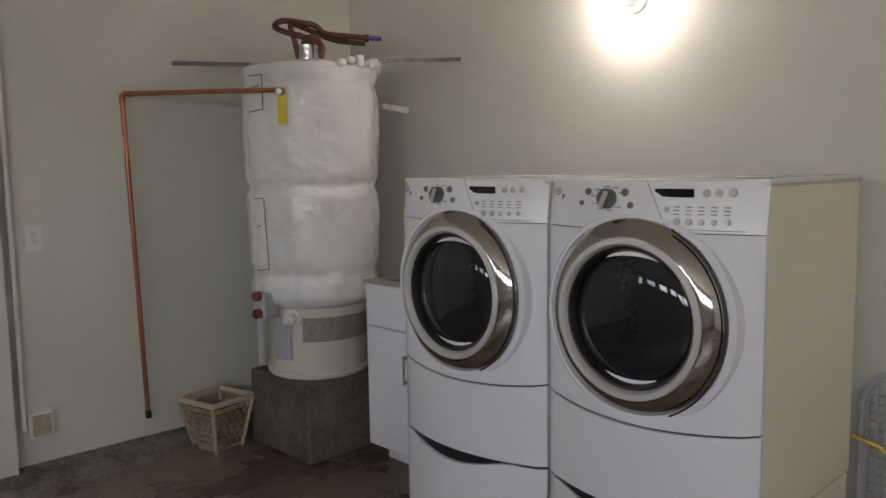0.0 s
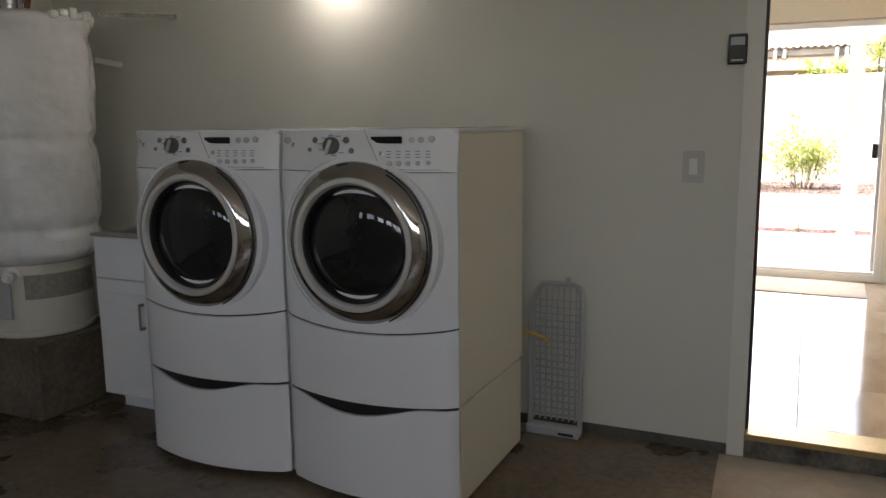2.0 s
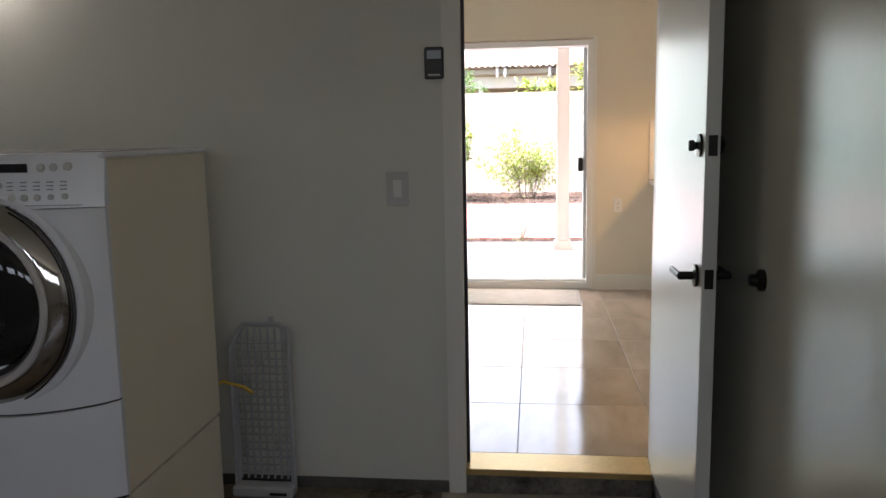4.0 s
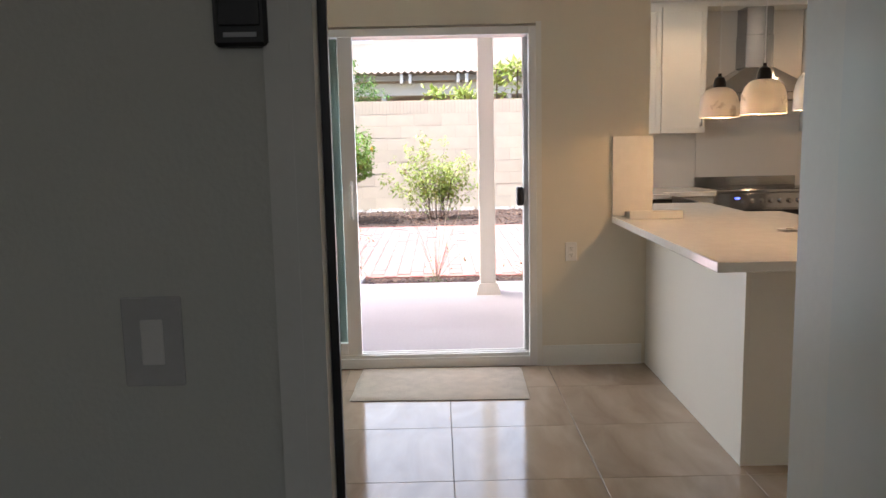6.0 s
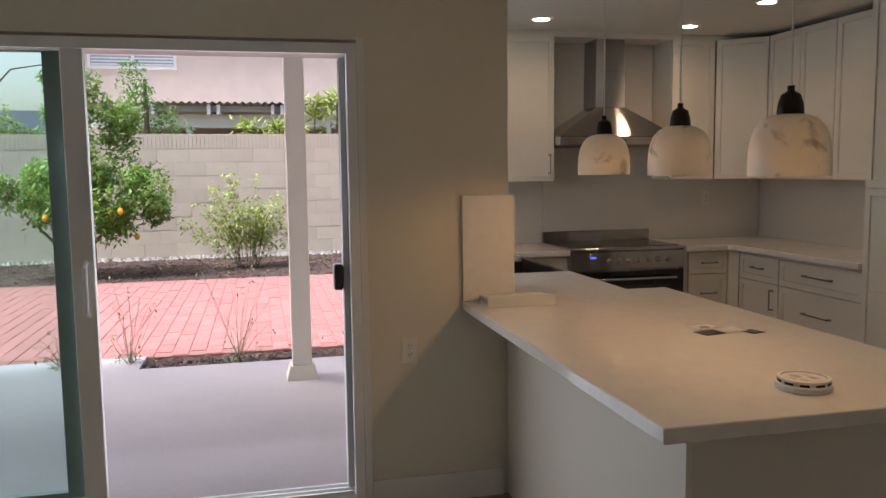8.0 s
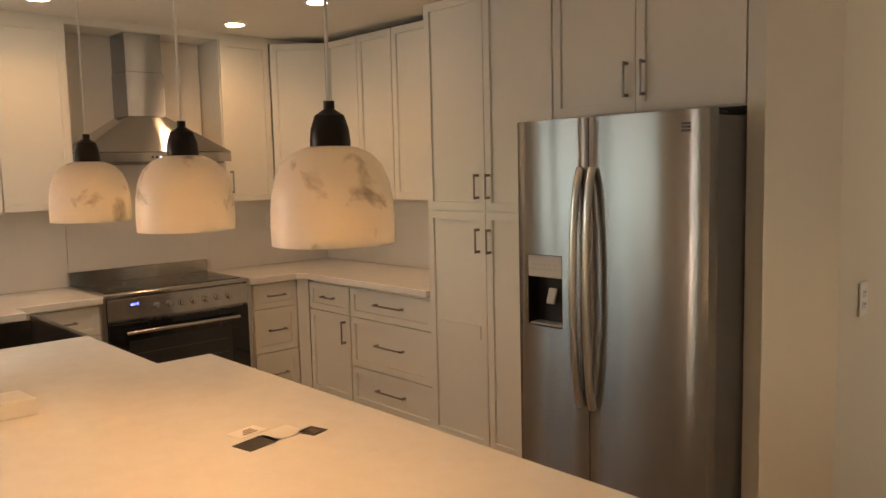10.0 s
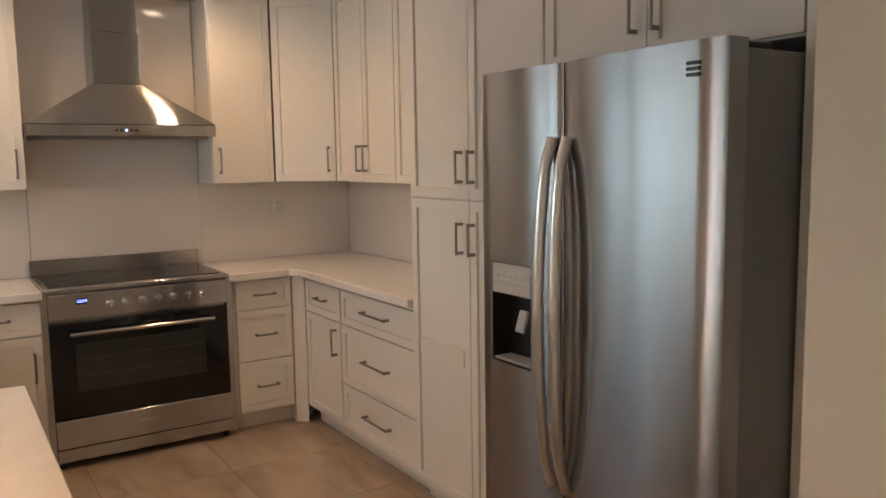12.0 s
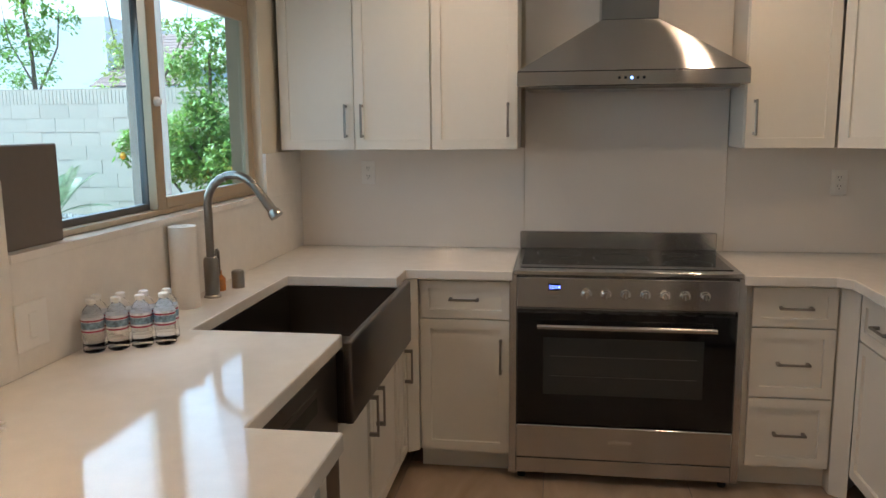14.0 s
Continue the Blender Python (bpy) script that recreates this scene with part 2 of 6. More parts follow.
def thing(name, place, label, category, group="", turn=0):
    ob = new(name)
    ob.empty_display_size = 0.1
    ob.matrix_world = pose(*place, 0, 0, turn)
    return tagged(ob, label, category, group)


def slab(name, a, b, material, label="", category="", bevel=0.0, kind="structure"):
    """A plain piece of the setting, as one mesh."""
    ob = part(name, box(bmesh.new(), a, b, bevel), material)
    return tagged(ob, label, category, "", kind)


def B(*args):
    """A new mesh of one box: its two corners and bevel."""
    return box(bmesh.new(), *args)


# the house: garage, dining room, kitchen, back room
GZ = -0.105
GX0, GX1, GY0, GY1 = -3.0, 3.0, -3.6, 3.72
slab("garage_floor", (GX0 - 0.1, GY0 - 0.1, GZ - 0.15), (3.06, GY1 + 0.1, GZ), M_CONC, "stained brown garage concrete floor", "floor")
slab("floor", (3.06, -7.9, -0.15), (6.74, 3.1, -0.004), M_GROUT, "grey grout bed under the large floor tiles", "floor")
slab("floor_kitchen", (6.74, -7.9, -0.15), (9.25, -1.45, -0.004), M_GROUT, "grey grout bed under the kitchen tiles", "floor")
slab("ceiling", (3.0, -7.95, CEIL), (6.74, 3.15, CEIL + 0.15), M_CEIL, "smooth white dining room ceiling", "ceiling")
slab("ceiling_kitchen", (6.74, -7.95, CEIL), (9.25, -1.41, CEIL + 0.15), M_CEIL, "smooth white kitchen ceiling", "ceiling")
slab("garage_ceiling", (GX0 - 0.1, GY0 - 0.1, 2.52), (3.0, GY1 + 0.1, 2.65), M_CEIL, "plain painted garage ceiling", "ceiling")
# wall between garage and house, with its doorway
DY0, DY1, DH = -0.925, -0.15, 2.06
slab("wall_garage_house", (3.0, DY1, GZ), (3.12, GY1 + 0.1, 2.52), M_GWALL, "pale painted garage wall behind the machines", "wall")
slab("wall_garage_house_right", (3.0, GY0 - 0.1, GZ), (3.12, DY0, 2.52), M_GWALL, "pale painted garage wall beside the door", "wall")
slab("wall_over_door", (3.0, DY0, DH), (3.12, DY1, 2.52), M_GWALL, "pale painted wall above the doorway", "wall")
slab("wall_garage_left", (GX0, GY1, GZ), (3.0, GY1 + 0.12, 2.52), M_GWALL, "pale painted garage side wall", "wall")
slab("wall_garage_stub", (1.338, -1.18, GZ), (3.0, -1.06, 2.52), M_GLOSSW, "scuffed glossy painted wall behind the open door", "wall")
slab("wall_garage_recess", (1.0, GY0, GZ), (1.12, -1.9, 2.52), M_GWALL, "shaded grey garage wall", "wall")
slab("wall_garage_back_right", (GX0, GY0 - 0.12, GZ), (3.0, GY0, 2.52), M_GWALL, "plain garage wall", "wall")
# dining room and kitchen walls
SLY0, SLY1, SLH = -0.95, 1.47, 2.05
slab("wall_slider_right", (6.6, -1.60, 0), (6.74, SLY0, CEIL), M_WALL, "cream wall beside the sliding door", "wall")
slab("wall_slider_left", (6.6, SLY1, 0), (6.74, 3.1, CEIL), M_WALL, "cream wall beside the sliding door", "wall")
slab("wall_over_slider", (6.6, SLY0, SLH), (6.74, SLY1, CEIL), M_WALL, "cream wall above the sliding door", "wall")
slab("wall_dining_left", (3.12, 3.0, 0), (6.6, 3.14, CEIL), M_WALL, "cream dining room wall", "wall")
slab("wall_dining_garage_face", (3.12, DY1 + 0.03, 0), (3.135, 3.0, CEIL), M_WALL, "cream dining room wall", "wall")
WX0, WX1, WZ0, WZ1, WY = 6.76, 8.61, 1.215, 2.06, -1.55
slab("wall_window_below", (6.74, WY, 0), (9.25, WY + 0.14, WZ0), M_WALL, "cream kitchen wall below the window", "wall")
slab("wall_window_above", (6.74, WY, WZ1), (9.25, WY + 0.14, CEIL), M_WALL, "cream kitchen wall above the window", "wall")
slab("wall_window_right", (WX1, WY, WZ0), (9.25, WY + 0.14, WZ1), M_WALL, "cream kitchen wall beside the window", "wall")
slab("wall_window_left", (6.74, WY, WZ0), (WX0, WY + 0.14, WZ1), M_WALL, "cream kitchen wall beside the window", "wall")
slab("wall_range", (9.10, -4.75, 0), (9.25, WY, CEIL), M_WALL, "cream kitchen wall behind the range", "wall")
slab("wall_kitchen_right", (5.16, -4.75, 0), (9.10, -4.64, CEIL), M_WALL, "cream kitchen wall behind the pantry", "wall")
slab("wall_hall_end", (4.91, -4.62, 0), (5.16, -3.72, CEIL), M_WALL, "white wall end beside the refrigerator", "wall")
slab("wall_back_room", (2.6, -7.95, 0), (9.25, -7.8, CEIL), M_WALL, "pale wall of the room beyond", "wall")
slab("wall_hall_side", (3.121, -4.7, 0), (3.130, -0.925, CEIL), M_WALL, "cream wall along the passage", "wall")
slab("wall_back_room_side", (2.48, -7.9, 0), (2.6, -4.7, CEIL), M_WALL, "plain wall of the room beyond", "wall")
slab("wall_back_room_right", (9.1, -7.8, 0), (9.25, -4.75, CEIL), M_WALL, "plain wall of the room beyond", "wall")
slab("back_room_floor", (2.6, -7.8, -0.05), (9.1, -4.75, 0.004), M_CARPET, "grey carpet in the room beyond", "floor")
slab("ground", (-90, -90, -0.60), (140, 90, -0.31), M_GRASSY, "bare ground around the house", "ground")
slab("patio", (6.74, -1.45, -0.2), (9.62, 9, -0.02), M_PATIO, "smooth pale concrete patio", "pavement")
slab("garden_soil", (9.0, -14, -0.3), (40, 26, -0.062), M_GRASSY, "bare garden soil", "ground")
slab("wall_garage_front_low", (-3.1, GY0, GZ), (-3.0, GY1, 1.65), M_GWALL, "inside of the closed garage door", "wall")
slab("wall_garage_front_top", (-3.1, GY0, 2.02), (-3.0, GY1, 2.52), M_GWALL, "inside of the closed garage door", "wall")
for k in range(8):
    slab("garage_door_mullion", (-3.1, GY0 + 0.93 * k, 1.65), (-3.0, GY0 + 0.93 * k + (0.35 if k else 0.2), 2.02), M_GWALL, "solid stile between garage door windows", "wall")
slab("wall_left_of_garage_front", (-3.1, GY1 - 0.2, 1.65), (-3.0, GY1, 2.02), M_GWALL, "inside of the closed garage door", "wall")


# kitchen things: cabinets
def pull(door, cx, cz, length, upright, front=0.0):
    bm = bmesh.new()
    h = length / 2
    if upright:
        box(bm, (cx - 0.005, front - 0.034, cz - h), (cx + 0.005, front - 0.026, cz + h), 0.002)
        for s in (-1, 1):
            box(bm, (cx - 0.006, front - 0.028, cz + s * (h - 0.008) - 0.006), (cx + 0.006, front + 0.001, cz + s * (h - 0.008) + 0.006))
    else:
        box(bm, (cx - h, front - 0.034, cz - 0.005), (cx + h, front - 0.026, cz + 0.005), 0.002)
        for s in (-1, 1):
            box(bm, (cx + s * (h - 0.008) - 0.006, front - 0.028, cz - 0.006), (cx + s * (h - 0.008) + 0.006, front + 0.001, cz + 0.006))
    return part("handle", bm, M_NICKEL, door, "dark brushed nickel bar pull")


def shaker(parent, name, x0, x1, z0, z1, rail=0.057, mid=None):
    """A framed front with a sunk panel, its face at y = 0 towards -y."""
    bm, g = bmesh.new(), 0.0015
    x0, x1, z0, z1 = x0 + g, x1 - g, z0 + g, z1 - g
    r = min(rail, (x1 - x0) * 0.3, (z1 - z0) * 0.3)
    box(bm, (x0, 0, z0), (x1, 0.02, z1))
    bm.normal_update()
    face = [f for f in bm.faces if abs(f.calc_center_median().y) < 1e-6][0]
    bmesh.ops.inset_region(bm, faces=[face], thickness=0.0012, depth=0.0)
    bmesh.ops.inset_region(bm, faces=[face], thickness=r, depth=0.0)
    bmesh.ops.inset_region(bm, faces=[face], thickness=0.002, depth=0.0)
    for v in face.verts:
        v.co.y += 0.011
    return part(name, bm, M_CAB, parent)


def cabinet(name, place, turn, w, d, z0, z1, fronts, label, toe=False, group="kitchen cabinets"):
    """fronts: (kind, x0, x1, z0, z1, pull x or None, pull z, pull length, upright)."""
    c = thing(name, (place[0], place[1], 0), label, "cabinet", group, turn)
    part("body", B((0, 0.021, z0), (w, d, z1), 0.001), M_CAB, c)
    if toe:
        part("toe_kick", B((0, 0.075, 0.0), (w, d, z0)), M_CAB, c)
    for kind, a, b, lo, hi, px, pz, pl, up in fronts:
        f = shaker(c, kind, a, b, lo, hi)
        if px is not None:
            pull(f, px, pz, pl, up)
    return c


WB = "white shaker base cabinet with dark bar pulls"
RX = 8.50
cabinet("base_cabinet", (RX, -2.262), -90, 0.403, 0.58, 0.10, 0.872, [("drawer", 0.01, 0.395, 0.70, 0.862, 0.2, 0.785, 0.13, False), ("door", 0.01, 0.395, 0.105, 0.695, 0.355, 0.54, 0.15, True)], "white shaker base cabinet, one drawer over a door", True)
cabinet("drawer_cabinet", (RX, -3.595), -90, 0.37, 0.58, 0.10, 0.872, [("drawer", 0.035, 0.36, z0, z1, 0.20, (z0 + z1) / 2, 0.13, False) for z0, z1 in ((0.70, 0.862), (0.405, 0.695), (0.105, 0.40))], "white shaker cabinet with three drawers beside the range", True)
cabinet("base_cabinet", (8.45, -4.02), 180, 0.47, 0.58, 0.10, 0.872, [("drawer", 0.01, 0.465, 0.672, 0.852, 0.24, 0.765, 0.13, False), ("door", 0.01, 0.465, 0.105, 0.667, 0.41, 0.555, 0.15, True)], "white shaker corner base cabinet, drawer over a door", True)
cabinet("drawer_cabinet", (7.978, -4.02), 180, 0.785, 0.58, 0.10, 0.872, [("drawer", 0.005, 0.78, z0, z1, 0.40, (z0 + z1) / 2 + 0.01, 0.26, False) for z0, z1 in ((0.672, 0.852), (0.352, 0.667), (0.105, 0.347))], "wide white shaker cabinet with three deep drawers", True)
corner = thing("corner_filler", (8.50, -3.965, 0), "white filler board between two cabinet runs", "cabinet filler", "kitchen cabinets")
part("board", prism(bmesh.new(), [(0, 0), (-0.05, -0.055), (0.0, -0.055), (0.3, -0.3), (0.3, 0)], 0.0, 0.872), M_CAB, corner)
# under the sink and the window run, facing the room
cabinet("sink_cabinet", (7.40, -2.215), 0, 0.90, 0.6, 0.10, 0.64, [("door", 0.005, 0.449, 0.105, 0.635, 0.40, 0.52, 0.15, True), ("door", 0.451, 0.895, 0.105, 0.635, 0.50, 0.52, 0.15, True)], "white shaker cabinet under the farmhouse sink", True)
cabinet("pull_out_cabinet", (8.302, -2.215), 0, 0.19, 0.6, 0.10, 0.872, [("drawer", 0.005, 0.165, 0.70, 0.862, 0.085, 0.78, 0.06, False), ("door", 0.005, 0.165, 0.105, 0.695, 0.13, 0.5, 0.15, True)], "narrow white shaker cabinet in the corner", True)
cabinet("peninsula_cabinet", (5.07, -2.40), 0, 1.64, 0.75, 0.10, 0.872, [("door", 0.02 + 0.405 * i, 0.42 + 0.405 * i, 0.105, 0.862, 0.06 + 0.405 * i + (0.3 if i % 2 == 0 else 0), 0.75, 0.15, True) for i in range(4)], "white shaker peninsula cabinets, doors to the kitchen", True)
fil = thing("corner_filler", (8.468, -2.216, 0), "white filler board between two cabinet runs", "cabinet filler", "kitchen cabinets")
part("board", prism(bmesh.new(), [(0, 0), (0.0, -0.003), (0.03, -0.045), (0.06, -0.045), (0.1, 0.0)], 0.10, 0.872), M_CAB, fil)
back = thing("peninsula_cladding", (5.05, -1.593, 0), "plain white panels on the back of the peninsula", "panel")
part("back_panel", B((0.0, -0.02, 0), (1.545, 0, 0.874)), M_CAB, back)
part("end_panel", B((0.0, -0.82, 0), (0.018, -0.021, 0.874)), M_CAB, back)
# wall cabinets
UB, UT = 1.405, 2.47
WU = "white shaker wall cabinet with dark bar pulls"
cabinet("wall_cabinet", (8.78, -1.575), -90, 0.705, 0.315, UB, UT, [("door", 0.002, 0.352, UB, UT, 0.315, UB + 0.13, 0.15, True), ("door", 0.353, 0.703, UB, UT, 0.39, UB + 0.13, 0.15, True)], "white shaker wall cabinet with two doors")
cabinet("wall_cabinet", (8.78, -2.281), -90, 0.386, 0.315, UB, UT, [("door", 0.002, 0.384, UB, UT, 0.345, UB + 0.13, 0.15, True)], "white shaker wall cabinet beside the hood")
cabinet("wall_cabinet", (8.78, -3.625), -90, 0.367, 0.315, UB, UT, [("door", 0.002, 0.366, UB, UT, 0.04, UB + 0.13, 0.15, True)], "white shaker wall cabinet beside the hood")
diag = thing("corner_wall_cabinet", (8.78, -3.994, 0), "white diagonal corner wall cabinet, one shaker door", "cabinet", "kitchen cabinets", -90 - 42)
part("body", prism(bmesh.new(), [(0.004, 0.022), (0.385, 0.022), (0.60, 0.25), (0.30, 0.58), (-0.18, 0.25)], UB, UT), M_CAB, diag)
pull(shaker(diag, "door", 0.006, 0.383, UB, UT), 0.342, UB + 0.13, 0.15, True)
cabinet("wall_cabinet", (8.52, -4.28), 180, 0.71, 0.34, UB, UT, [("door", 0.002, 0.354, UB, UT, 0.315, UB + 0.13, 0.15, True), ("door", 0.356, 0.708, UB, UT, 0.395, UB + 0.13, 0.15, True)], "white shaker wall cabinet with two doors")
cabinet("wall_cabinet", (7.808, -4.28), 180, 0.615, 0.34, UB, UT, [("door", 0.002, 0.612, UB, UT, 0.5, UB + 0.13, 0.15, True)], "white shaker wall cabinet beside the pantry")
cabinet("pantry_cabinet", (7.19, -4.0), 180, 0.89, 0.62, 0.10, UT, [("door", 0.003, 0.444, 1.37, UT, 0.395, 1.495, 0.13, True), ("door", 0.446, 0.887, 1.37, UT, 0.475, 1.495, 0.13, True), ("door", 0.003, 0.444, 0.105, 1.365, 0.395, 1.215, 0.13, True), ("door", 0.446, 0.887, 0.105, 1.365, 0.475, 1.215, 0.13, True)], "tall white shaker pantry cabinet with four doors", True)
for ob in [o for o in bpy.data.objects if o.name.startswith("pantry_cabinet")]:
    part("mid_rail", B((0.055, 0.002, 0.69), (0.39, 0.012, 0.76)), M_CAB, ob)
cabinet("over_fridge_cabinet", (6.298, -4.0), 180, 0.935, 0.62, 1.805, UT, [("door", 0.003, 0.446, 1.81, UT, 0.405, 1.95, 0.15, True), ("door", 0.448, 0.932, 1.81, UT, 0.488, 1.95, 0.15, True)], "white shaker cabinet above the refrigerator")
enc = thing("refrigerator_side_panel", (5.16, -4.62, 0), "tall white panel enclosing the refrigerator", "panel")
part("panel", B((0.0, 0.0, 0), (0.2, 0.62, UT)), M_CAB, enc)
trim = slab("crown_trim", (9.08, -4.6, UT), (8.79, -1.57, CEIL), M_CAB, "white filler above the wall cabinets", "trim")

# worktops and splashbacks
top = tagged(part("countertop", prism(bmesh.new(), [(9.088, -3.588), (8.46, -3.588), (8.46, -3.93), (8.41, -3.976), (7.195, -3.976), (7.195, -4.635), (9.088, -4.635)], 0.874, 0.914), M_QUARTZ), "white quartz countertop along the wall with drawers", "countertop")
top2 = tagged(part("countertop", prism(bmesh.new(), [(4.79, -1.382), (4.79, -2.44), (6.70, -2.44), (6.70, -2.235), (7.42, -2.235), (7.42, -1.765), (8.27, -1.765), (8.27, -2.22), (8.46, -2.22), (8.46, -2.667), (9.088, -2.667), (9.088, -1.552), (6.742, -1.552), (6.742, -1.602), (6.598, -1.602), (6.598, -1.382)], 0.875, 0.915), M_QUARTZ), "glossy white speckled quartz peninsula and sink countertop", "countertop")
for ob in (top, top2):
    ob.modifiers.new("edge", "BEVEL").width = 0.003
sp = thing("backsplash", (9.09, -3.1, 0.916), "pale polished slab backsplash around the kitchen", "backsplash")


def panel(name, a, b, m, parent):
    o = parent.matrix_world.translation
    return part(name, B(tuple(p - q for p, q in zip(a, o)), tuple(p - q for p, q in zip(b, o)), 0.0008), m, parent)


panel("slab", (9.082, -1.565, 0.916), (9.098, -2.685, UB), M_SPLASH, sp)
panel("slab", (9.078, -2.687, 0.80), (9.098, -3.62, CEIL), M_SPLASH, sp)
panel("slab", (9.082, -3.622, 0.915), (9.098, -4.62, UB), M_SPLASH, sp)
panel("slab", (7.195, -4.638, 0.915), (9.08, -4.622, UB), M_SPLASH, sp)
sp2 = thing("backsplash", (6.742, -1.56, 0.916), "white quartz splashback below the window", "backsplash")
panel("slab", (6.93, -1.566, 0.916), (9.08, -1.551, WZ0 - 0.02), M_QUARTZ, sp2)
panel("slab", (6.742, -1.566, 0.916), (6.93, -1.551, 1.395), M_QUARTZ, sp2)
panel("slab", (8.61, -1.566, WZ0 - 0.02), (9.08, -1.551, 1.395), M_QUARTZ, sp2)
panel("sill", (6.931, -1.572, WZ0 - 0.02), (8.609, -1.505, WZ0 + 0.002), M_QUARTZ, sp2)
sp3 = thing("backsplash", (6.59, -1.5, 0.916), "white quartz end splash standing on the peninsula", "backsplash")
panel("slab", (6.578, -1.622, 0.916), (6.598, -1.382, 1.388), M_QUARTZ, sp3)
gp = tagged(part("grey_panel", B((6.935, -1.540, WZ0 + 0.003), (7.185, -1.528, 1.476), 0.004), M_GREYFIT), "dark grey sheet standing in the window recess", "panel")

# sink, faucet and what stands by them
sink = thing("farmhouse_sink", (7.85, -2.0, 0.65), "dark gunmetal farmhouse sink with a deep apron", "sink")
X0, X1, Y0, Y1, ZT = -0.43, 0.42, -0.262, 0.232, 0.222
for a, b in (((X0 - 0.02, Y0, 0), (X0, Y1 + 0.02, ZT)), ((X1, Y0, 0), (X1 + 0.02, Y1 + 0.02, ZT)), ((X0, Y1, 0), (X1, Y1 + 0.02, ZT)), ((X0, Y0 + 0.02, 0), (X1, Y1, 0.02))):
    part("basin_side" if b[2] > 0.1 else "basin_floor", B(a, b), M_DSTEEL, sink)
bm = B((X0 - 0.03, Y0 - 0.008, 0), (X1 + 0.03, Y0 + 0.02, 0.25), 0.008, 3)
part("apron", bm, M_DSTEEL, sink, "dark brushed steel apron", True)
part("drain", lathe(bmesh.new(), [(0.045, 0.021), (0.045, 0.024), (0.02, 0.022)], 20), M_NICKEL, sink)
fau = thing("kitchen_faucet", (7.86, -1.635, 0.915), "brushed nickel gooseneck pull-down faucet by the sink", "faucet")
part("base", lathe(bmesh.new(), [(0.031, 0), (0.031, 0.004), (0.026, 0.01), (0.026, 0.135), (0.02, 0.145)], 24), M_NICKEL, fau, "", True)
R = 0.105
arc = [(0, 0, 0.14), (0, 0, 0.33)] + [(-0.012 * (1 - math.cos(a)), -R + R * math.cos(a), 0.33 + R * math.sin(a)) for a in [math.pi * k / 12 for k in range(1, 11)]]
part("spout", tube(bmesh.new(), arc, 0.0148, 14), M_NICKEL, fau, "", True)
e1 = Vector(arc[-1])
dn = (Vector(arc[-1]) - Vector(arc[-2])).normalized()
part("spray_head", tube(bmesh.new(), [e1, e1 + dn * 0.04, e1 + dn * 0.085, e1 + dn * 0.092, e1 + dn * 0.112], [0.0152, 0.0165, 0.0175, 0.023, 0.024], 16), M_NICKEL, fau, "", True)
hp = [(0.026, -0.005, 0.07), (0.05, -0.005, 0.072), (0.055, -0.005, 0.10)] + [(0.055 + 0.012 * math.cos(a) - 0.012, -0.005, 0.15 + 0.014 * math.sin(a)) for a in (0.5, 1.2, 2, 2.8)] + [(0.033, -0.005, 0.10)]
part("lever", tube(bmesh.new(), hp, 0.005, 8), M_NICKEL, fau, "", True)
soap = thing("air_gap_cap", (8.03, -1.66, 0.915), "small brushed nickel cap beside the faucet", "sink fitting")
part("cap", lathe(bmesh.new(), [(0.024, 0), (0.024, 0.06), (0.02, 0.066)], 20), M_NICKEL, soap, "", True)
bot = thing("soap_bottle", (7.97, -1.615, 0.915), "small amber bottle behind the faucet", "bottle")
part("bottle", lathe(bmesh.new(), [(0.02, 0), (0.02, 0.045), (0.008, 0.06), (0.008, 0.075)], 16), mat("amber liquid", (0.55, 0.2, 0.05), 0.2), bot, "", True)
tow = thing("paper_towel_roll", (7.70, -1.615, 0.915), "upright white paper towel roll by the window", "paper towel")
M_PAPER = mat("soft paper", (0.82, 0.80, 0.76), 0.9, vary=0.04, fine=90, bump=0.05)
part("roll", lathe(bmesh.new(), [(0.02, 0.0), (0.046, 0), (0.046, 0.275), (0.018, 0.275), (0.018, 0.2)], 28), M_PAPER, tow, "", True)

# water bottles in shrink wrap
M_PET = clear("clear bottle plastic", (0.97, 0.98, 0.985), 0.02, 1.12)
M_LAB = mat("printed bottle label", (0.62, 0.64, 0.70), 0.35, vary=0.35, scale=70, fine=160, bump=0.0)
M_LABB = mat("blue green label picture", (0.16, 0.26, 0.36), 0.35, vary=0.9, scale=70, fine=160, bump=0.0)
M_LABR = mat("dark red label band", (0.33, 0.03, 0.07), 0.4)
M_CAPW = mat("white bottle cap", (0.8, 0.8, 0.8), 0.4)
SQ = Matrix.Diagonal((0.92, 0.92, 0.78, 1))
wb = thing("water_bottle", (7.17, -1.612, 0.915), "clear small water bottle with a red and white label", "bottle", "water bottles on the counter")
part("bottle", lathe(bmesh.new(), [(0.026, 0), (0.031, 0.006), (0.031, 0.03), (0.0295, 0.034), (0.031, 0.038), (0.031, 0.125), (0.024, 0.15), (0.012, 0.165), (0.012, 0.172)], 20, SQ), M_PET, wb, "", True)
lb = part("label", lathe(bmesh.new(), [(0.0315, 0.072), (0.0318, 0.073), (0.0318, 0.124), (0.0315, 0.125)], 20, SQ), M_LAB, wb, "white printed label", True)
part("label_picture", lathe(bmesh.new(), [(0.0319, 0.086), (0.0321, 0.087), (0.0321, 0.108), (0.0319, 0.109)], 20, SQ), M_LABB, lb, "blue green landscape print", True)
for z in (0.074, 0.111):
    part("label_band", lathe(bmesh.new(), [(0.0319, z), (0.0322, z + 0.001), (0.0322, z + 0.005), (0.0319, z + 0.006)], 20, SQ), M_LABR, lb, "dark red band", True)
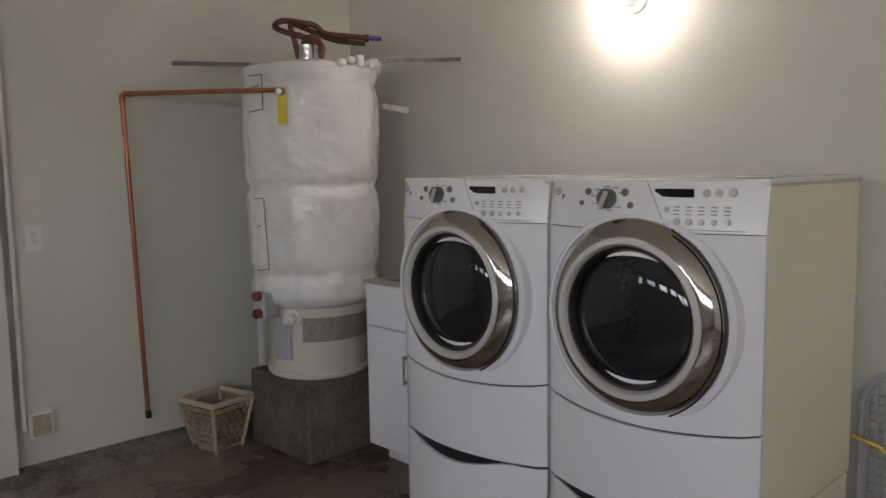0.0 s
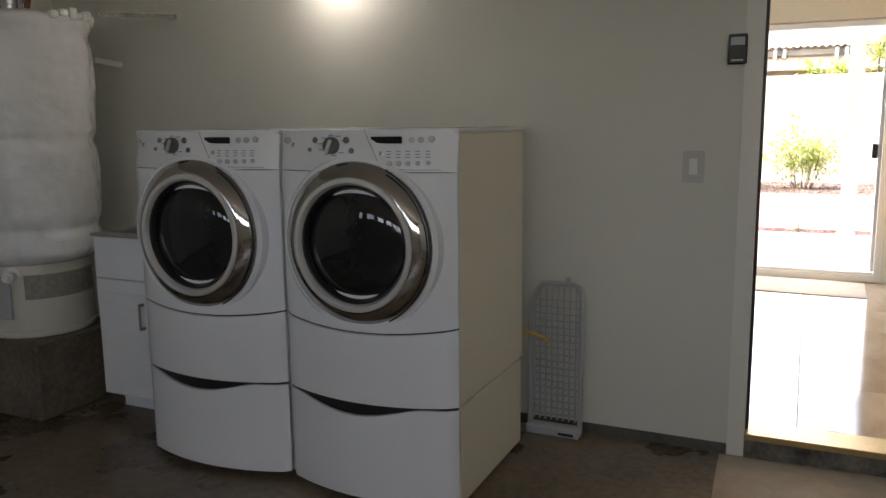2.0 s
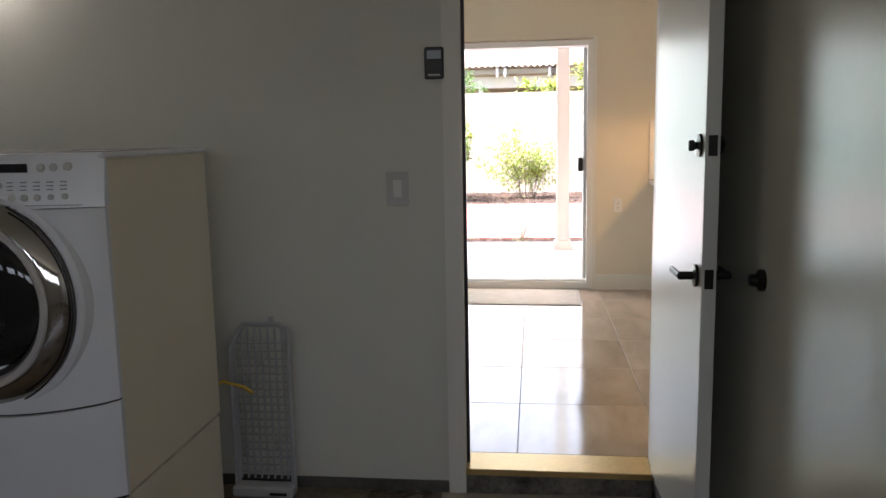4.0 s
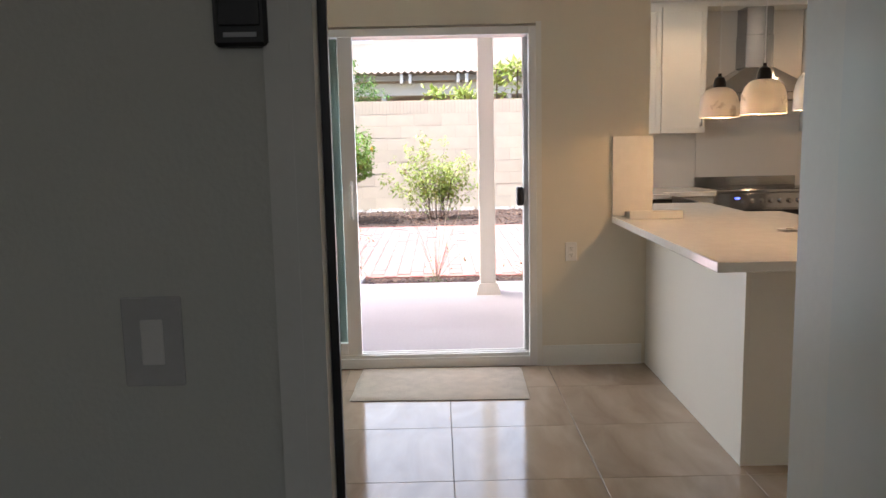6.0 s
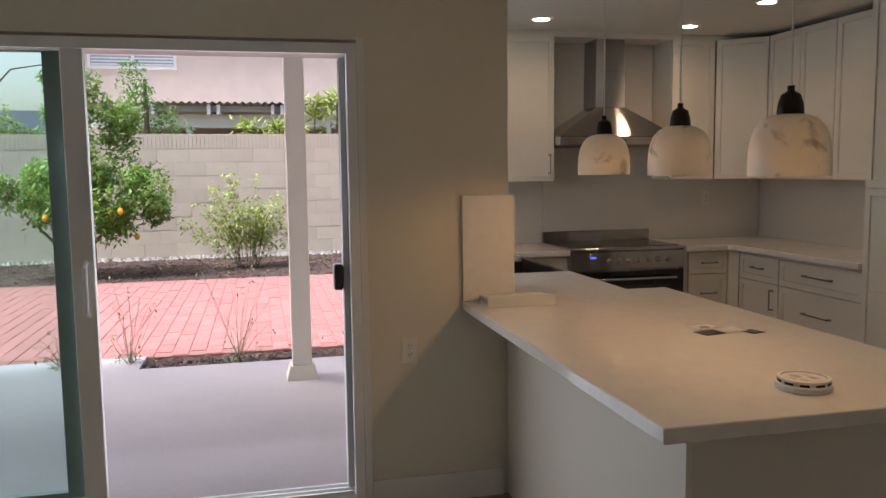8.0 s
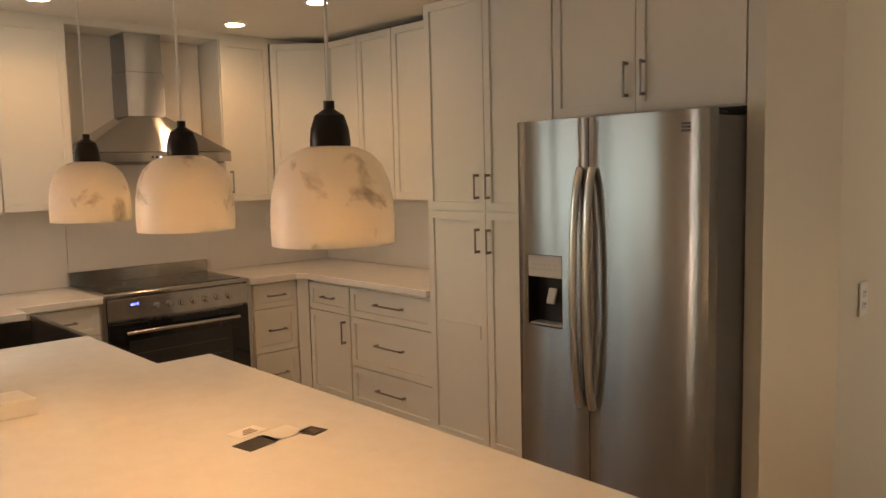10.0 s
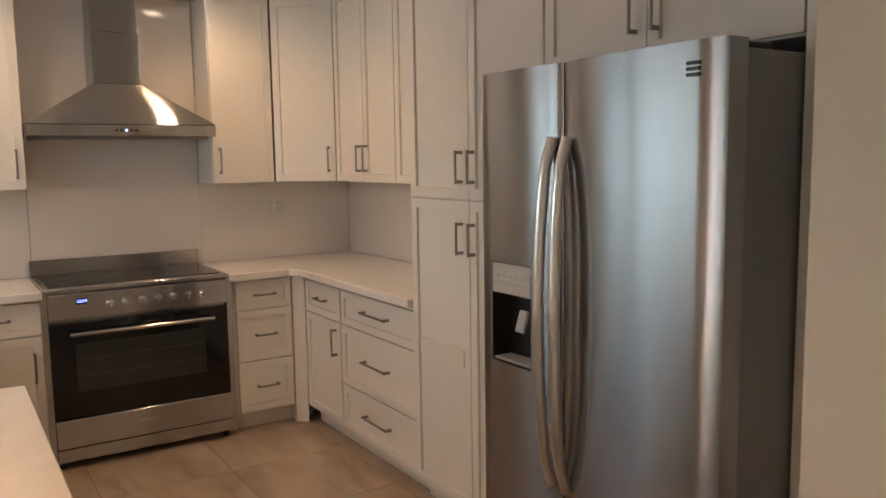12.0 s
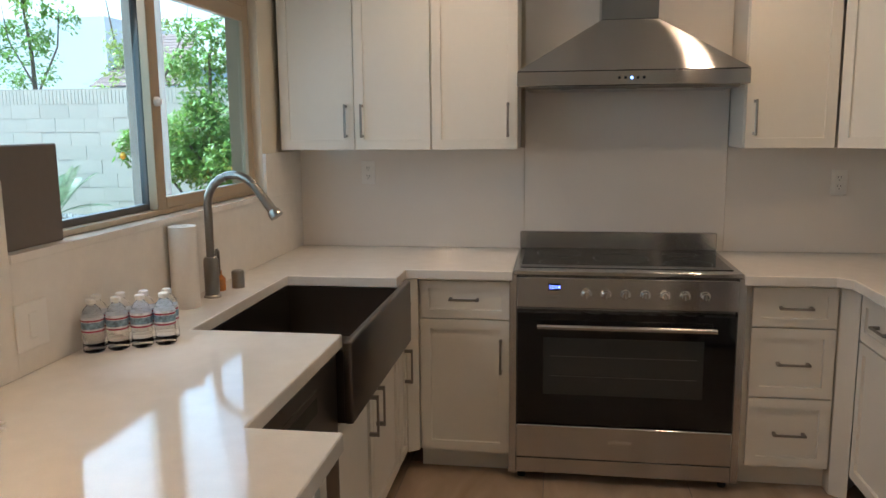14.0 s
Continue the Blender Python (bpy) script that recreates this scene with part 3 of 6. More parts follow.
part("cap", lathe(bmesh.new(), [(0.0145, 0.17), (0.0145, 0.185), (0.012, 0.187)], 16, SQ), M_CAPW, wb, "white screw cap", True)
for i in range(4):
    for j in range(2):
        if i or j:
            copy_thing(wb, pose(7.17 + 0.033 * i + 0.053 * j, -1.612 - 0.052 * i + 0.018 * j, 0.915, 0, 0, 40 * i + 15 * j))

# electric plates
def outlet(place, turn, label, kind="outlet", wide=0.07, high=0.115, m=None):
    o = thing(kind, place, label, "outlet" if kind == "outlet" else "switch", "", turn)
    part("plate", B((-wide / 2, -0.006, -high / 2), (wide / 2, 0, high / 2), 0.002), m or M_PLASTIC, o)
    if kind == "outlet":
        for s in (-1, 1):
            r = part("socket", B((-0.016, -0.009, s * 0.02 - 0.014), (0.016, -0.005, s * 0.02 + 0.014), 0.002), M_PLASTIC, o)
            bm = bmesh.new()
            for q in (-0.006, 0.006):
                box(bm, (q - 0.0012, -0.0096, s * 0.02 - 0.001), (q + 0.0012, -0.0088, s * 0.02 + 0.008))
            box(bm, (-0.002, -0.0096, s * 0.02 - 0.010), (0.002, -0.0088, s * 0.02 - 0.006))
            part("slots", bm, M_BLACK, r)
    else:
        n = max(1, round(wide / 0.06) - (1 if wide > 0.1 else 0))
        for k in range(n):
            cx = (k - (n - 1) / 2) * 0.046
            part("rocker", B((cx - 0.016, -0.0095, -0.033), (cx + 0.016, -0.005, 0.033), 0.002), M_PLASTIC, o)
    return o


outlet((6.598, -1.138, 0.705), -90, "cream wall outlet below the peninsula", "outlet")
outlet((9.08, -1.915, 1.285), -90, "pale outlet set in the backsplash", "outlet")
outlet((9.08, -4.115, 1.24), -90, "pale outlet set in the backsplash", "outlet")
outlet((6.985, -1.567, 1.035), 0, "white double switch plate on the splashback", "light_switch", 0.118, 0.118)
outlet((4.908, -3.925, 1.12), -90, "pale outlet on the passage wall", "outlet")

# things on the peninsula
M_INK = mat("printed dark ink", (0.03, 0.025, 0.02), 0.5)
M_PAGE = mat("white card", (0.78, 0.75, 0.70), 0.6)
det = thing("smoke_detector", (4.985, -1.895, 0.915), "round white smoke detector lying face down", "smoke detector")
part("body", lathe(bmesh.new(), [(0.066, 0), (0.07, 0.004), (0.07, 0.016), (0.064, 0.02)], 40), M_PLASTIC, det, "", True)
part("collar", lathe(bmesh.new(), [(0.063, 0.018), (0.063, 0.026), (0.066, 0.027), (0.066, 0.032), (0.058, 0.033), (0.056, 0.029)], 40), M_PLASTIC, det, "", True)
for k in range(10):
    a = 2 * math.pi * k / 10
    part("slot", moved(B((-0.012, -0.002, -0.003), (0.012, 0.002, 0.003)), pose(0.0632 * math.cos(a), 0.0632 * math.sin(a), 0.0225, 0, 0, 90 + math.degrees(a))), M_BLACK, det)
lab = part("label_disc", lathe(bmesh.new(), [(0.05, 0.028), (0.05, 0.0295)], 30), M_PAGE, det, "white printed label", True)
bm = bmesh.new()
for i, (a, b, c, d) in enumerate([(-0.03, 0.015, -0.005, 0.02), (-0.03, 0.005, -0.01, 0.008), (0.005, 0.0, 0.035, 0.02), (-0.02, -0.03, 0.005, -0.012), (0.012, -0.025, 0.03, -0.02), (-0.012, 0.03, 0.012, 0.034)]):
    box(bm, (a, b, 0.0295), (c, d, 0.0299))
part("print", bm, M_GREYP, lab)
for nm, cx, cy, w, d, tn, m, lb in (("plan_card", 5.68, -2.055, 0.07, 0.10, 12, M_INK, "small dark card lying on the counter"), ("plan_card", 5.70, -2.14, 0.085, 0.10, 8, M_PAGE, "small white card lying on the counter"), ("plan_card", 5.655, -2.205, 0.06, 0.055, 15, M_INK, "small brown printed card on the counter"), ("plan_card", 5.775, -2.08, 0.06, 0.09, 10, M_PAGE, "small white card with a brown print")):
    c = thing(nm, (cx, cy, 0.9155), lb, "card", "cards on the counter", tn)
    part("card", B((-w / 2, -d / 2, 0), (w / 2, d / 2, 0.0012)), m, c)
    if "brown" in lb:
        bm = bmesh.new()
        for k in range(3):
            box(bm, (-w * 0.3 + k * 0.012, -d * 0.25, 0.0012), (-w * 0.3 + k * 0.012 + 0.007, d * (0.25 - 0.1 * k), 0.0016))
        part("print", bm, mat("brown print", (0.2, 0.12, 0.07), 0.6), c)
bind = thing("ring_binder", (6.39, -1.44, 0.9155), "white ring binder lying flat on the peninsula", "binder", "", -94)
part("cover", B((0, 0.001, 0), (0.30, 0.262, 0.003), 0.001), M_PLASTIC, bind)
part("spine", B((0, -0.002, 0), (0.30, 0.002, 0.047), 0.001), M_PLASTIC, bind)
bm = bmesh.new()
v = [bm.verts.new(p) for p in ((0, 0.002, 0.044), (0.30, 0.002, 0.044), (0.30, 0.262, 0.012), (0, 0.262, 0.012), (0, 0.002, 0.047), (0.30, 0.002, 0.047), (0.30, 0.262, 0.015), (0, 0.262, 0.015))]
for q in ((0, 1, 2, 3), (4, 5, 6, 7), (0, 1, 5, 4), (1, 2, 6, 5), (2, 3, 7, 6), (3, 0, 4, 7)):
    bm.faces.new([v[i] for i in q])
part("cover", bm, M_PLASTIC, bind)
bm = bmesh.new()
for k in range(7):
    box(bm, (0.006, 0.02, 0.004 + 0.0035 * k), (0.294, 0.235 - 0.006 * k, 0.0065 + 0.0035 * k))
part("pages", bm, M_PAGE, bind)

# hood
hood = thing("range_hood", (9.08, -3.145, 1.672), "stainless steel pyramid chimney hood above the range", "range hood")
part("rim", B((-0.40, -0.475, 0.0), (-0.003, 0.475, 0.062), 0.003), M_STEEL, hood)
bm = bmesh.new()
lo = [bm.verts.new(p) for p in ((-0.40, -0.475, 0.064), (-0.40, 0.475, 0.064), (-0.003, 0.475, 0.064), (-0.003, -0.475, 0.064))]
hi = [bm.verts.new(p) for p in ((-0.24, -0.122, 0.285), (-0.24, 0.122, 0.285), (-0.003, 0.122, 0.285), (-0.003, -0.122, 0.285))]
bm.faces.new(lo[::-1]), bm.faces.new(hi)
for i in range(4):
    bm.faces.new((lo[i], lo[(i + 1) % 4], hi[(i + 1) % 4], hi[i]))
part("canopy", bm, M_STEEL, hood)
part("chimney", B((-0.238, -0.12, 0.286), (-0.003, 0.12, 0.56), 0.002), M_STEELV, hood)
part("chimney", B((-0.232, -0.115, 0.56), (-0.003, 0.115, 0.836), 0.002), M_STEELV, hood)
part("filter", B((-0.37, -0.44, -0.012), (-0.03, 0.44, 0.002), 0.004), M_NICKEL, hood, "grey mesh grease filter")
for s in (-0.27, 0.0, 0.27):
    part("filter_latch", tube(bmesh.new(), [(-0.39, s - 0.022, 0), (-0.39, s - 0.02, -0.014), (-0.39, s + 0.02, -0.014), (-0.39, s + 0.022, 0)], 0.003, 8), M_NICKEL, hood)
for k in range(5):
    part("button", lathe(bmesh.new(), [(0.006, 0), (0.006, 0.004), (0.004, 0.005)], 14, pose(-0.40, -0.05 + 0.025 * k, 0.031, 0, -90, 0)), M_BLACK if k != 2 else glow("blue indicator", (0.2, 0.4, 1), 1.5), hood)

# range
rg = thing("range_cooker", (8.47, -3.127, 0), "stainless steel electric range with black glass oven door", "range")
part("body", B((0.03, -0.455, 0.03), (0.60, 0.455, 0.90)), M_STEEL, rg)
for s in (-1, 1):
    part("side_trim", B((0.0, s * 0.457 - 0.016, 0.03), (0.03, s * 0.457 + 0.016 - (0.016 if s > 0 else -0.016) * 0 , 0.90), 0.002), M_STEEL, rg)
part("cooktop_frame", B((-0.012, -0.458, 0.900), (0.60, 0.458, 0.921), 0.004), M_STEEL, rg)
ct = part("cooktop", B((0.055, -0.43, 0.917), (0.56, 0.43, 0.924), 0.002), M_BGLASS, rg, "black ceramic glass cooktop")
M_RING = mat("printed ring", (0.09, 0.09, 0.09), 0.3)
for a, b, r in ((0.18, -0.27, 0.10), (0.43, -0.27, 0.075), (0.18, 0.27, 0.085), (0.43, 0.27, 0.10), (0.30, 0.0, 0.12)):
    bm = bmesh.new()
    tube(bm, [(a + r * math.cos(2 * math.pi * k / 40), b + r * math.sin(2 * math.pi * k / 40), 0.9242) for k in range(41)], 0.0009, 4, False)
    part("burner_ring", bm, M_RING, ct)
part("back_guard", B((0.565, -0.457, 0.921), (0.60, 0.457, 1.005), 0.004), M_STEEL, rg)
cp = part("control_panel", B((-0.012, -0.44, 0.765), (0.03, 0.44, 0.892), 0.003), M_STEEL, rg)
part("display", B((-0.0135, 0.262, 0.838), (-0.011, 0.312, 0.868)), M_BGLASS, cp, "black clock window")
dig = bpy.data.curves.new("clock_digits", "FONT")
dig.body, dig.size, dig.align_x, dig.align_y = "12:14", 0.021, "CENTER", "CENTER"
dig.extrude = 0.0003
tx = new("clock_digits", dig)
deps = bpy.context.evaluated_depsgraph_get()
me = bpy.data.meshes.new_from_object(tx.evaluated_get(deps))
bpy.data.objects.remove(tx)
clock = new("clock_digits", me)
me.materials.clear()
me.materials.append(glow("blue clock digits", (0.1, 0.15, 1.0), 4.0))
clock.parent = cp
clock.matrix_local = Matrix.Translation((-0.0140, 0.287, 0.853)) @ pose(0, 0, 0, 90, 0, -90)
clock["label"] = "blue glowing clock digits"
for k in range(3):
    part("button", lathe(bmesh.new(), [(0.005, 0), (0.005, 0.004)], 12, pose(-0.012, 0.27 + 0.016 * k, 0.815, 0, -90, 0)), M_CHROME, cp)
for k in range(7):
    kb = part("knob", lathe(bmesh.new(), [(0.021, 0), (0.021, 0.006), (0.017, 0.008), (0.0155, 0.026), (0.013, 0.028)], 24, pose(-0.012, 0.157 - 0.0778 * k, 0.828, 0, -90, 0)), M_STEEL, cp, "round steel knob", True)
    part("pointer", B((-0.044, 0.157 - 0.0778 * k - 0.002, 0.815), (-0.0395, 0.157 - 0.0778 * k + 0.002, 0.842)), M_NICKEL, kb)
od = part("oven_door", B((-0.012, -0.44, 0.262), (0.028, 0.44, 0.748), 0.004), M_BGLASS, rg, "black glass oven door")
part("oven_window", B((-0.0135, -0.315, 0.395), (-0.011, 0.330, 0.640), 0.001), mat("smoked oven window", (0.034, 0.036, 0.035), 0.08, bump=0, rvary=0.02), od, "smoked window with wire racks")
M_RACK = mat("dim rack wire", (0.07, 0.07, 0.068), 0.4)
for z in (0.475, 0.56):
    part("rack_line", B((-0.0142, -0.29, z), (-0.0134, 0.30, z + 0.0018)), M_RACK, od)
bm = tube(bmesh.new(), [(-0.055, -0.355, 0.695), (-0.055, 0.355, 0.695)], 0.011, 14)
for s in (-0.34, 0.34):
    tube(bm, [(-0.055, s, 0.695), (-0.010, s, 0.695)], 0.008, 10)
part("handle", bm, M_STEEL, od, "round steel bar handle", True)
dr = part("drawer", B((-0.012, -0.44, 0.112), (0.028, 0.44, 0.256), 0.003), M_STEEL, rg)
bm = bmesh.new()
for k in range(7):
    box(bm, (-0.0135, 0.045 - 0.014 * k, 0.185 + 0.003 * (k % 2)), (-0.0118, 0.056 - 0.014 * k, 0.197 + 0.003 * (k % 3)))
part("badge", bm, M_CHROME, dr, "raised metal badge")
part("kick_plate", B((-0.006, -0.44, 0.04), (0.028, 0.44, 0.106), 0.002), M_STEEL, rg)
for s in (-0.42, 0.42):
    for q in (0.05, 0.55):
        part("foot", lathe(bmesh.new(), [(0.018, 0), (0.018, 0.035)], 12, Matrix.Translation((q, s, 0))), M_BLACK, rg)

# refrigerator
fr = thing("refrigerator", (6.28, -3.715, 0), "side-by-side stainless refrigerator with an ice dispenser", "refrigerator", "", 180)
M_FSIDE = mat("dark grey fridge side", (0.27, 0.27, 0.28), 0.45, vary=0.05, fine=200, bump=0.03)
part("cabinet", B((0.004, 0.085, 0.03), (0.910, 0.80, 1.765), 0.004), M_FSIDE, fr, "textured dark grey side")


def fridge_door(x0, x1, hole=None):
    """A gently bowed door; the front is cut where the dispenser sits."""
    bm, n = bmesh.new(), 14
    xs = sorted(set([x0 + (x1 - x0) * k / n for k in range(n + 1)] + ([hole[0], hole[1]] if hole else [])))
    zs = [0.05, 1.785] if not hole else [0.05, hole[2], hole[3], 1.785]

    def fy(x):
        u = 2 * (x - x0) / (x1 - x0) - 1
        return 0.010 * u ** 2 + 0.006 * max(0, abs(u) - 0.97) / 0.03
    grid = {(i, j): bm.verts.new((x, fy(x), z)) for i, x in enumerate(xs) for j, z in enumerate(zs)}
    for i in range(len(xs) - 1):
        for j in range(len(zs) - 1):
            if hole and j == 1 and hole[0] - 1e-6 <= xs[i] and xs[i + 1] <= hole[1] + 1e-6:
                continue
            bm.faces.new((grid[i, j], grid[i + 1, j], grid[i + 1, j + 1], grid[i, j + 1]))
    edge = [e for e in bm.edges if len(e.link_faces) == 1 and all(v.co.z < 0.06 or v.co.z > 1.78 or abs(v.co.x - x0) < 1e-5 or abs(v.co.x - x1) < 1e-5 for v in e.verts)]
    ex = bmesh.ops.extrude_edge_only(bm, edges=edge)
    for v in ex["geom"]:
        if isinstance(v, bmesh.types.BMVert):
            v.co.y = 0.08
    return bm


HOLE = (0.062, 0.255, 0.895, 1.21)
d1 = part("freezer_door", fridge_door(0.0, 0.381, HOLE), M_STEELV, fr, "brushed stainless freezer door", True)
d2 = part("fridge_door", fridge_door(0.386, 0.915), M_STEELV, fr, "brushed stainless refrigerator door", True)
part("door_core", B((0.006, 0.05, 0.06), (0.06, 0.082, 1.775)), M_BLACK, d1)
M_HANDLE = mat("satin handle steel", (0.78, 0.775, 0.77), 0.3, 1.0, vary=0.03, bump=0.0)
for dd, cx, lean in ((d1, 0.352, -0.003), (d2, 0.413, 0.003)):
    bm, pr = bmesh.new(), []
    for k in range(15):
        u = k / 14
        pr.append((cx + lean * math.sin(math.pi * u), 0.0 - 0.05 * math.sin(math.pi * u) ** 0.5, 0.58 + 1.0 * u))
    tube(bm, pr, 0.0165, 12)
    part("handle", bm, M_HANDLE, dd, "long bowed satin steel handle", True)
cav = bmesh.new()
x0, x1, z0, z1 = HOLE
box(cav, (x0, 0.075, z0), (x1, 0.079, z1))
for a, b in (((x0, 0.003, z0), (x0 + 0.003, 0.075, z1)), ((x1 - 0.003, 0.003, z0), (x1, 0.075, z1)), ((x0, 0.003, z0), (x1, 0.075, z0 + 0.006)), ((x0, 0.003, z1 - 0.003), (x1, 0.075, z1))):
    box(cav, a, b)
dp = part("dispenser", cav, M_BLACK, d1, "black recessed ice and water dispenser")
part("control_face", B((x0 + 0.002, 0.001, 1.112), (x1 - 0.002, 0.03, z1 - 0.002), 0.004), mat("silver plastic", (0.55, 0.55, 0.54), 0.35), d1, "silver panel with small buttons")
bm = bmesh.new()
for k in range(5):
    box(bm, (x0 + 0.03 + 0.03 * k, -0.001, 1.165), (x0 + 0.042 + 0.03 * k, 0.002, 1.171))
    box(bm, (x0 + 0.028 + 0.03 * k, -0.001, 1.145), (x0 + 0.048 + 0.03 * k, 0.002, 1.149))
part("print", bm, M_GREYP, d1)
part("paddle", moved(B((-0.022, -0.008, -0.04), (0.022, 0.004, 0.03), 0.004), pose(0.165, 0.045, 1.03, -18, 0, 0)), M_GREYP, d1, "grey dispenser paddle")
part("drip_tray", B((x0 + 0.01, 0.006, z0 + 0.006), (x1 - 0.01, 0.07, z0 + 0.012)), M_GREYP, d1)
bm = bmesh.new()
for k in range(3):
    box(bm, (0.81, 0.0005, 1.705 + 0.013 * k), (0.845, 0.012, 1.713 + 0.013 * k))
part("badge", bm, M_BLACK, d2, "small dark square badge")
part("hinge_cover", B((0.84, 0.10, 1.766), (0.89, 0.2, 1.783), 0.004), M_BLACK, fr)
part("foot_grille", B((0.01, 0.10, 0.0), (0.89, 0.7, 0.03)), M_BLACK, fr)

# dishwasher
dw = thing("dishwasher", (6.725, -2.225, 0), "black stainless dishwasher under the counter", "dishwasher")
part("door", B((0, 0.0, 0.11), (0.66, 0.03, 0.868), 0.004), M_DSTEEL, dw)
part("body", B((0.0, 0.031, 0.0), (0.66, 0.6, 0.868)), M_BLACK, dw)
hd = part("handle", B((0.19, -0.003, 0.755), (0.47, 0.002, 0.825), 0.002), M_DSTEEL, dw, "pocket handle")
part("pocket", B((0.20, -0.0045, 0.762), (0.46, -0.0025, 0.805)), M_BLACK, hd)
box_ = thing("small_black_box", (7.42, -4.40, 0.9145), "small dark box on the countertop", "box", "", 10)
part("box", B((-0.05, -0.04, 0), (0.05, 0.04, 0.10), 0.006), M_BLACK, box_)

# pendants
M_ALAB = bpy.data.materials.new("veined alabaster")
M_ALAB.use_nodes = True
N, L = M_ALAB.node_tree.nodes, M_ALAB.node_tree.links.new
pb = N["Principled BSDF"]
tcx, vn, cr = N.new("ShaderNodeTexCoord"), N.new("ShaderNodeTexNoise"), N.new("ShaderNodeValToRGB")
vn.inputs["Scale"].default_value, vn.inputs["Detail"].default_value, vn.inputs["Distortion"].default_value = 13, 4, 0.5
L(tcx.outputs["Object"], vn.inputs[0]), L(vn.outputs[0], cr.inputs[0])
cr.color_ramp.elements[0].position, cr.color_ramp.elements[0].color = 0.30, (0.30, 0.26, 0.24, 1)
cr.color_ramp.elements[1].position, cr.color_ramp.elements[1].color = 0.43, (0.76, 0.73, 0.69, 1)
L(cr.outputs[0], pb.inputs["Base Color"])
pb.inputs["Roughness"].default_value = 0.28
tr, mx = N.new("ShaderNodeBsdfTranslucent"), N.new("ShaderNodeMixShader")
L(cr.outputs[0], tr.inputs[0])
mx.inputs[0].default_value = 0.21
L(pb.outputs[0], mx.inputs[1]), L(tr.outputs[0], mx.inputs[2]), L(mx.outputs[0], N["Material Output"].inputs[0])
M_BRONZE = mat("dark bronze", (0.03, 0.022, 0.017), 0.35, 0.7)
M_BULB = glow("warm bulb", (1.0, 0.62, 0.28), 4)
pend = thing("pendant_lamp", (PENDANTS[0][0], PENDANTS[0][1], 1.475), "veined white alabaster dome pendant, lit warm", "pendant lamp", "pendant lamps over the peninsula")
out = [(0.100, 0), (0.101, 0.03), (0.099, 0.07), (0.094, 0.10), (0.083, 0.127), (0.066, 0.145), (0.045, 0.155), (0.03, 0.158)]
prof = [(r - 0.008, z if z == 0 else z - 0.006) for r, z in out][::-1]
bm, rings = bmesh.new(), []
for r, z in prof + out:
    rings.append([bm.verts.new((r * math.cos(2 * math.pi * k / 40), r * math.sin(2 * math.pi * k / 40), z)) for k in range(40)])
for a, b in zip(rings, rings[1:]):
    for k in range(40):
        bm.faces.new((a[k], a[(k + 1) % 40], b[(k + 1) % 40], b[k]))
part("shade", bm, M_ALAB, pend, "grey veined alabaster shade", True)
part("cap", lathe(bmesh.new(), [(0.032, 0.15), (0.033, 0.165), (0.031, 0.185), (0.024, 0.207), (0.012, 0.215), (0.009, 0.217), (0.009, 0.23)], 24), M_BRONZE, pend, "dark bronze socket cap", True)
part("cord", tube(bmesh.new(), [(0, 0, 0.225), (0, 0, CEIL - 1.475 - 0.02)], 0.0028, 8), M_PLASTIC, pend, "thin pale cord")
part("canopy", lathe(bmesh.new(), [(0.05, CEIL - 1.475 - 0.02), (0.055, CEIL - 1.475 - 0.004), (0.055, CEIL - 1.475)], 24), M_PLASTIC, pend, "", True)
part("bulb", lathe(bmesh.new(), [(0.008, 0.075), (0.017, 0.062), (0.02, 0.05), (0.014, 0.036), (0.004, 0.033)], 16), M_BULB, pend, "glowing bulb", True)
for k, (cx, cy) in enumerate(PENDANTS[1:]):
    copy_thing(pend, pose(cx, cy, 1.475, 0, 0, 70 + 95 * k))
# recessed downlights
M_LENS = glow("lit lens", (1.0, 0.86, 0.66), 9)
can = thing("recessed_downlight", (CANS[0][0], CANS[0][1], CEIL), "round white recessed ceiling downlight, lit", "downlight", "kitchen downlights")
part("ring", lathe(bmesh.new(), [(0.056, -0.0005), (0.075, -0.0005), (0.075, -0.004), (0.058, -0.007)], 32), M_PLASTIC, can, "", True)
part("lens", lathe(bmesh.new(), [(0.054, -0.009), (0.054, -0.008)], 32), M_LENS, can, "glowing lens", True)
for cx, cy in CANS[1:]:
    copy_thing(can, pose(cx, cy, CEIL))


# garage things: the two machines
def bowed(x0, x1, lo, hi, bow, back, n=20, lean=0.0):
    """A panel bowed towards -y; lo and hi give its lower and upper edge over u from -1 to 1."""
    bm = bmesh.new()
    rows = 6
    grid = {}
    for i in range(n + 1):
        u = 2 * i / n - 1
        x = x0 + (x1 - x0) * i / n
        y = -bow * (1 - u * u) + 0.012 * max(0, abs(u) - 0.94) / 0.06
        for j in range(rows + 1):
            z = lo(u) + (hi(u) - lo(u)) * j / rows
            grid[i, j] = bm.verts.new((x, y + lean * j / rows, z))
    for i in range(n):
        for j in range(rows):
            bm.faces.new((grid[i, j], grid[i + 1, j], grid[i + 1, j + 1], grid[i, j + 1]))
    ex = bmesh.ops.extrude_edge_only(bm, edges=[e for e in bm.edges if len(e.link_faces) == 1])
    for v in ex["geom"]:
        if isinstance(v, bmesh.types.BMVert):
            v.co.y = back
    return bm


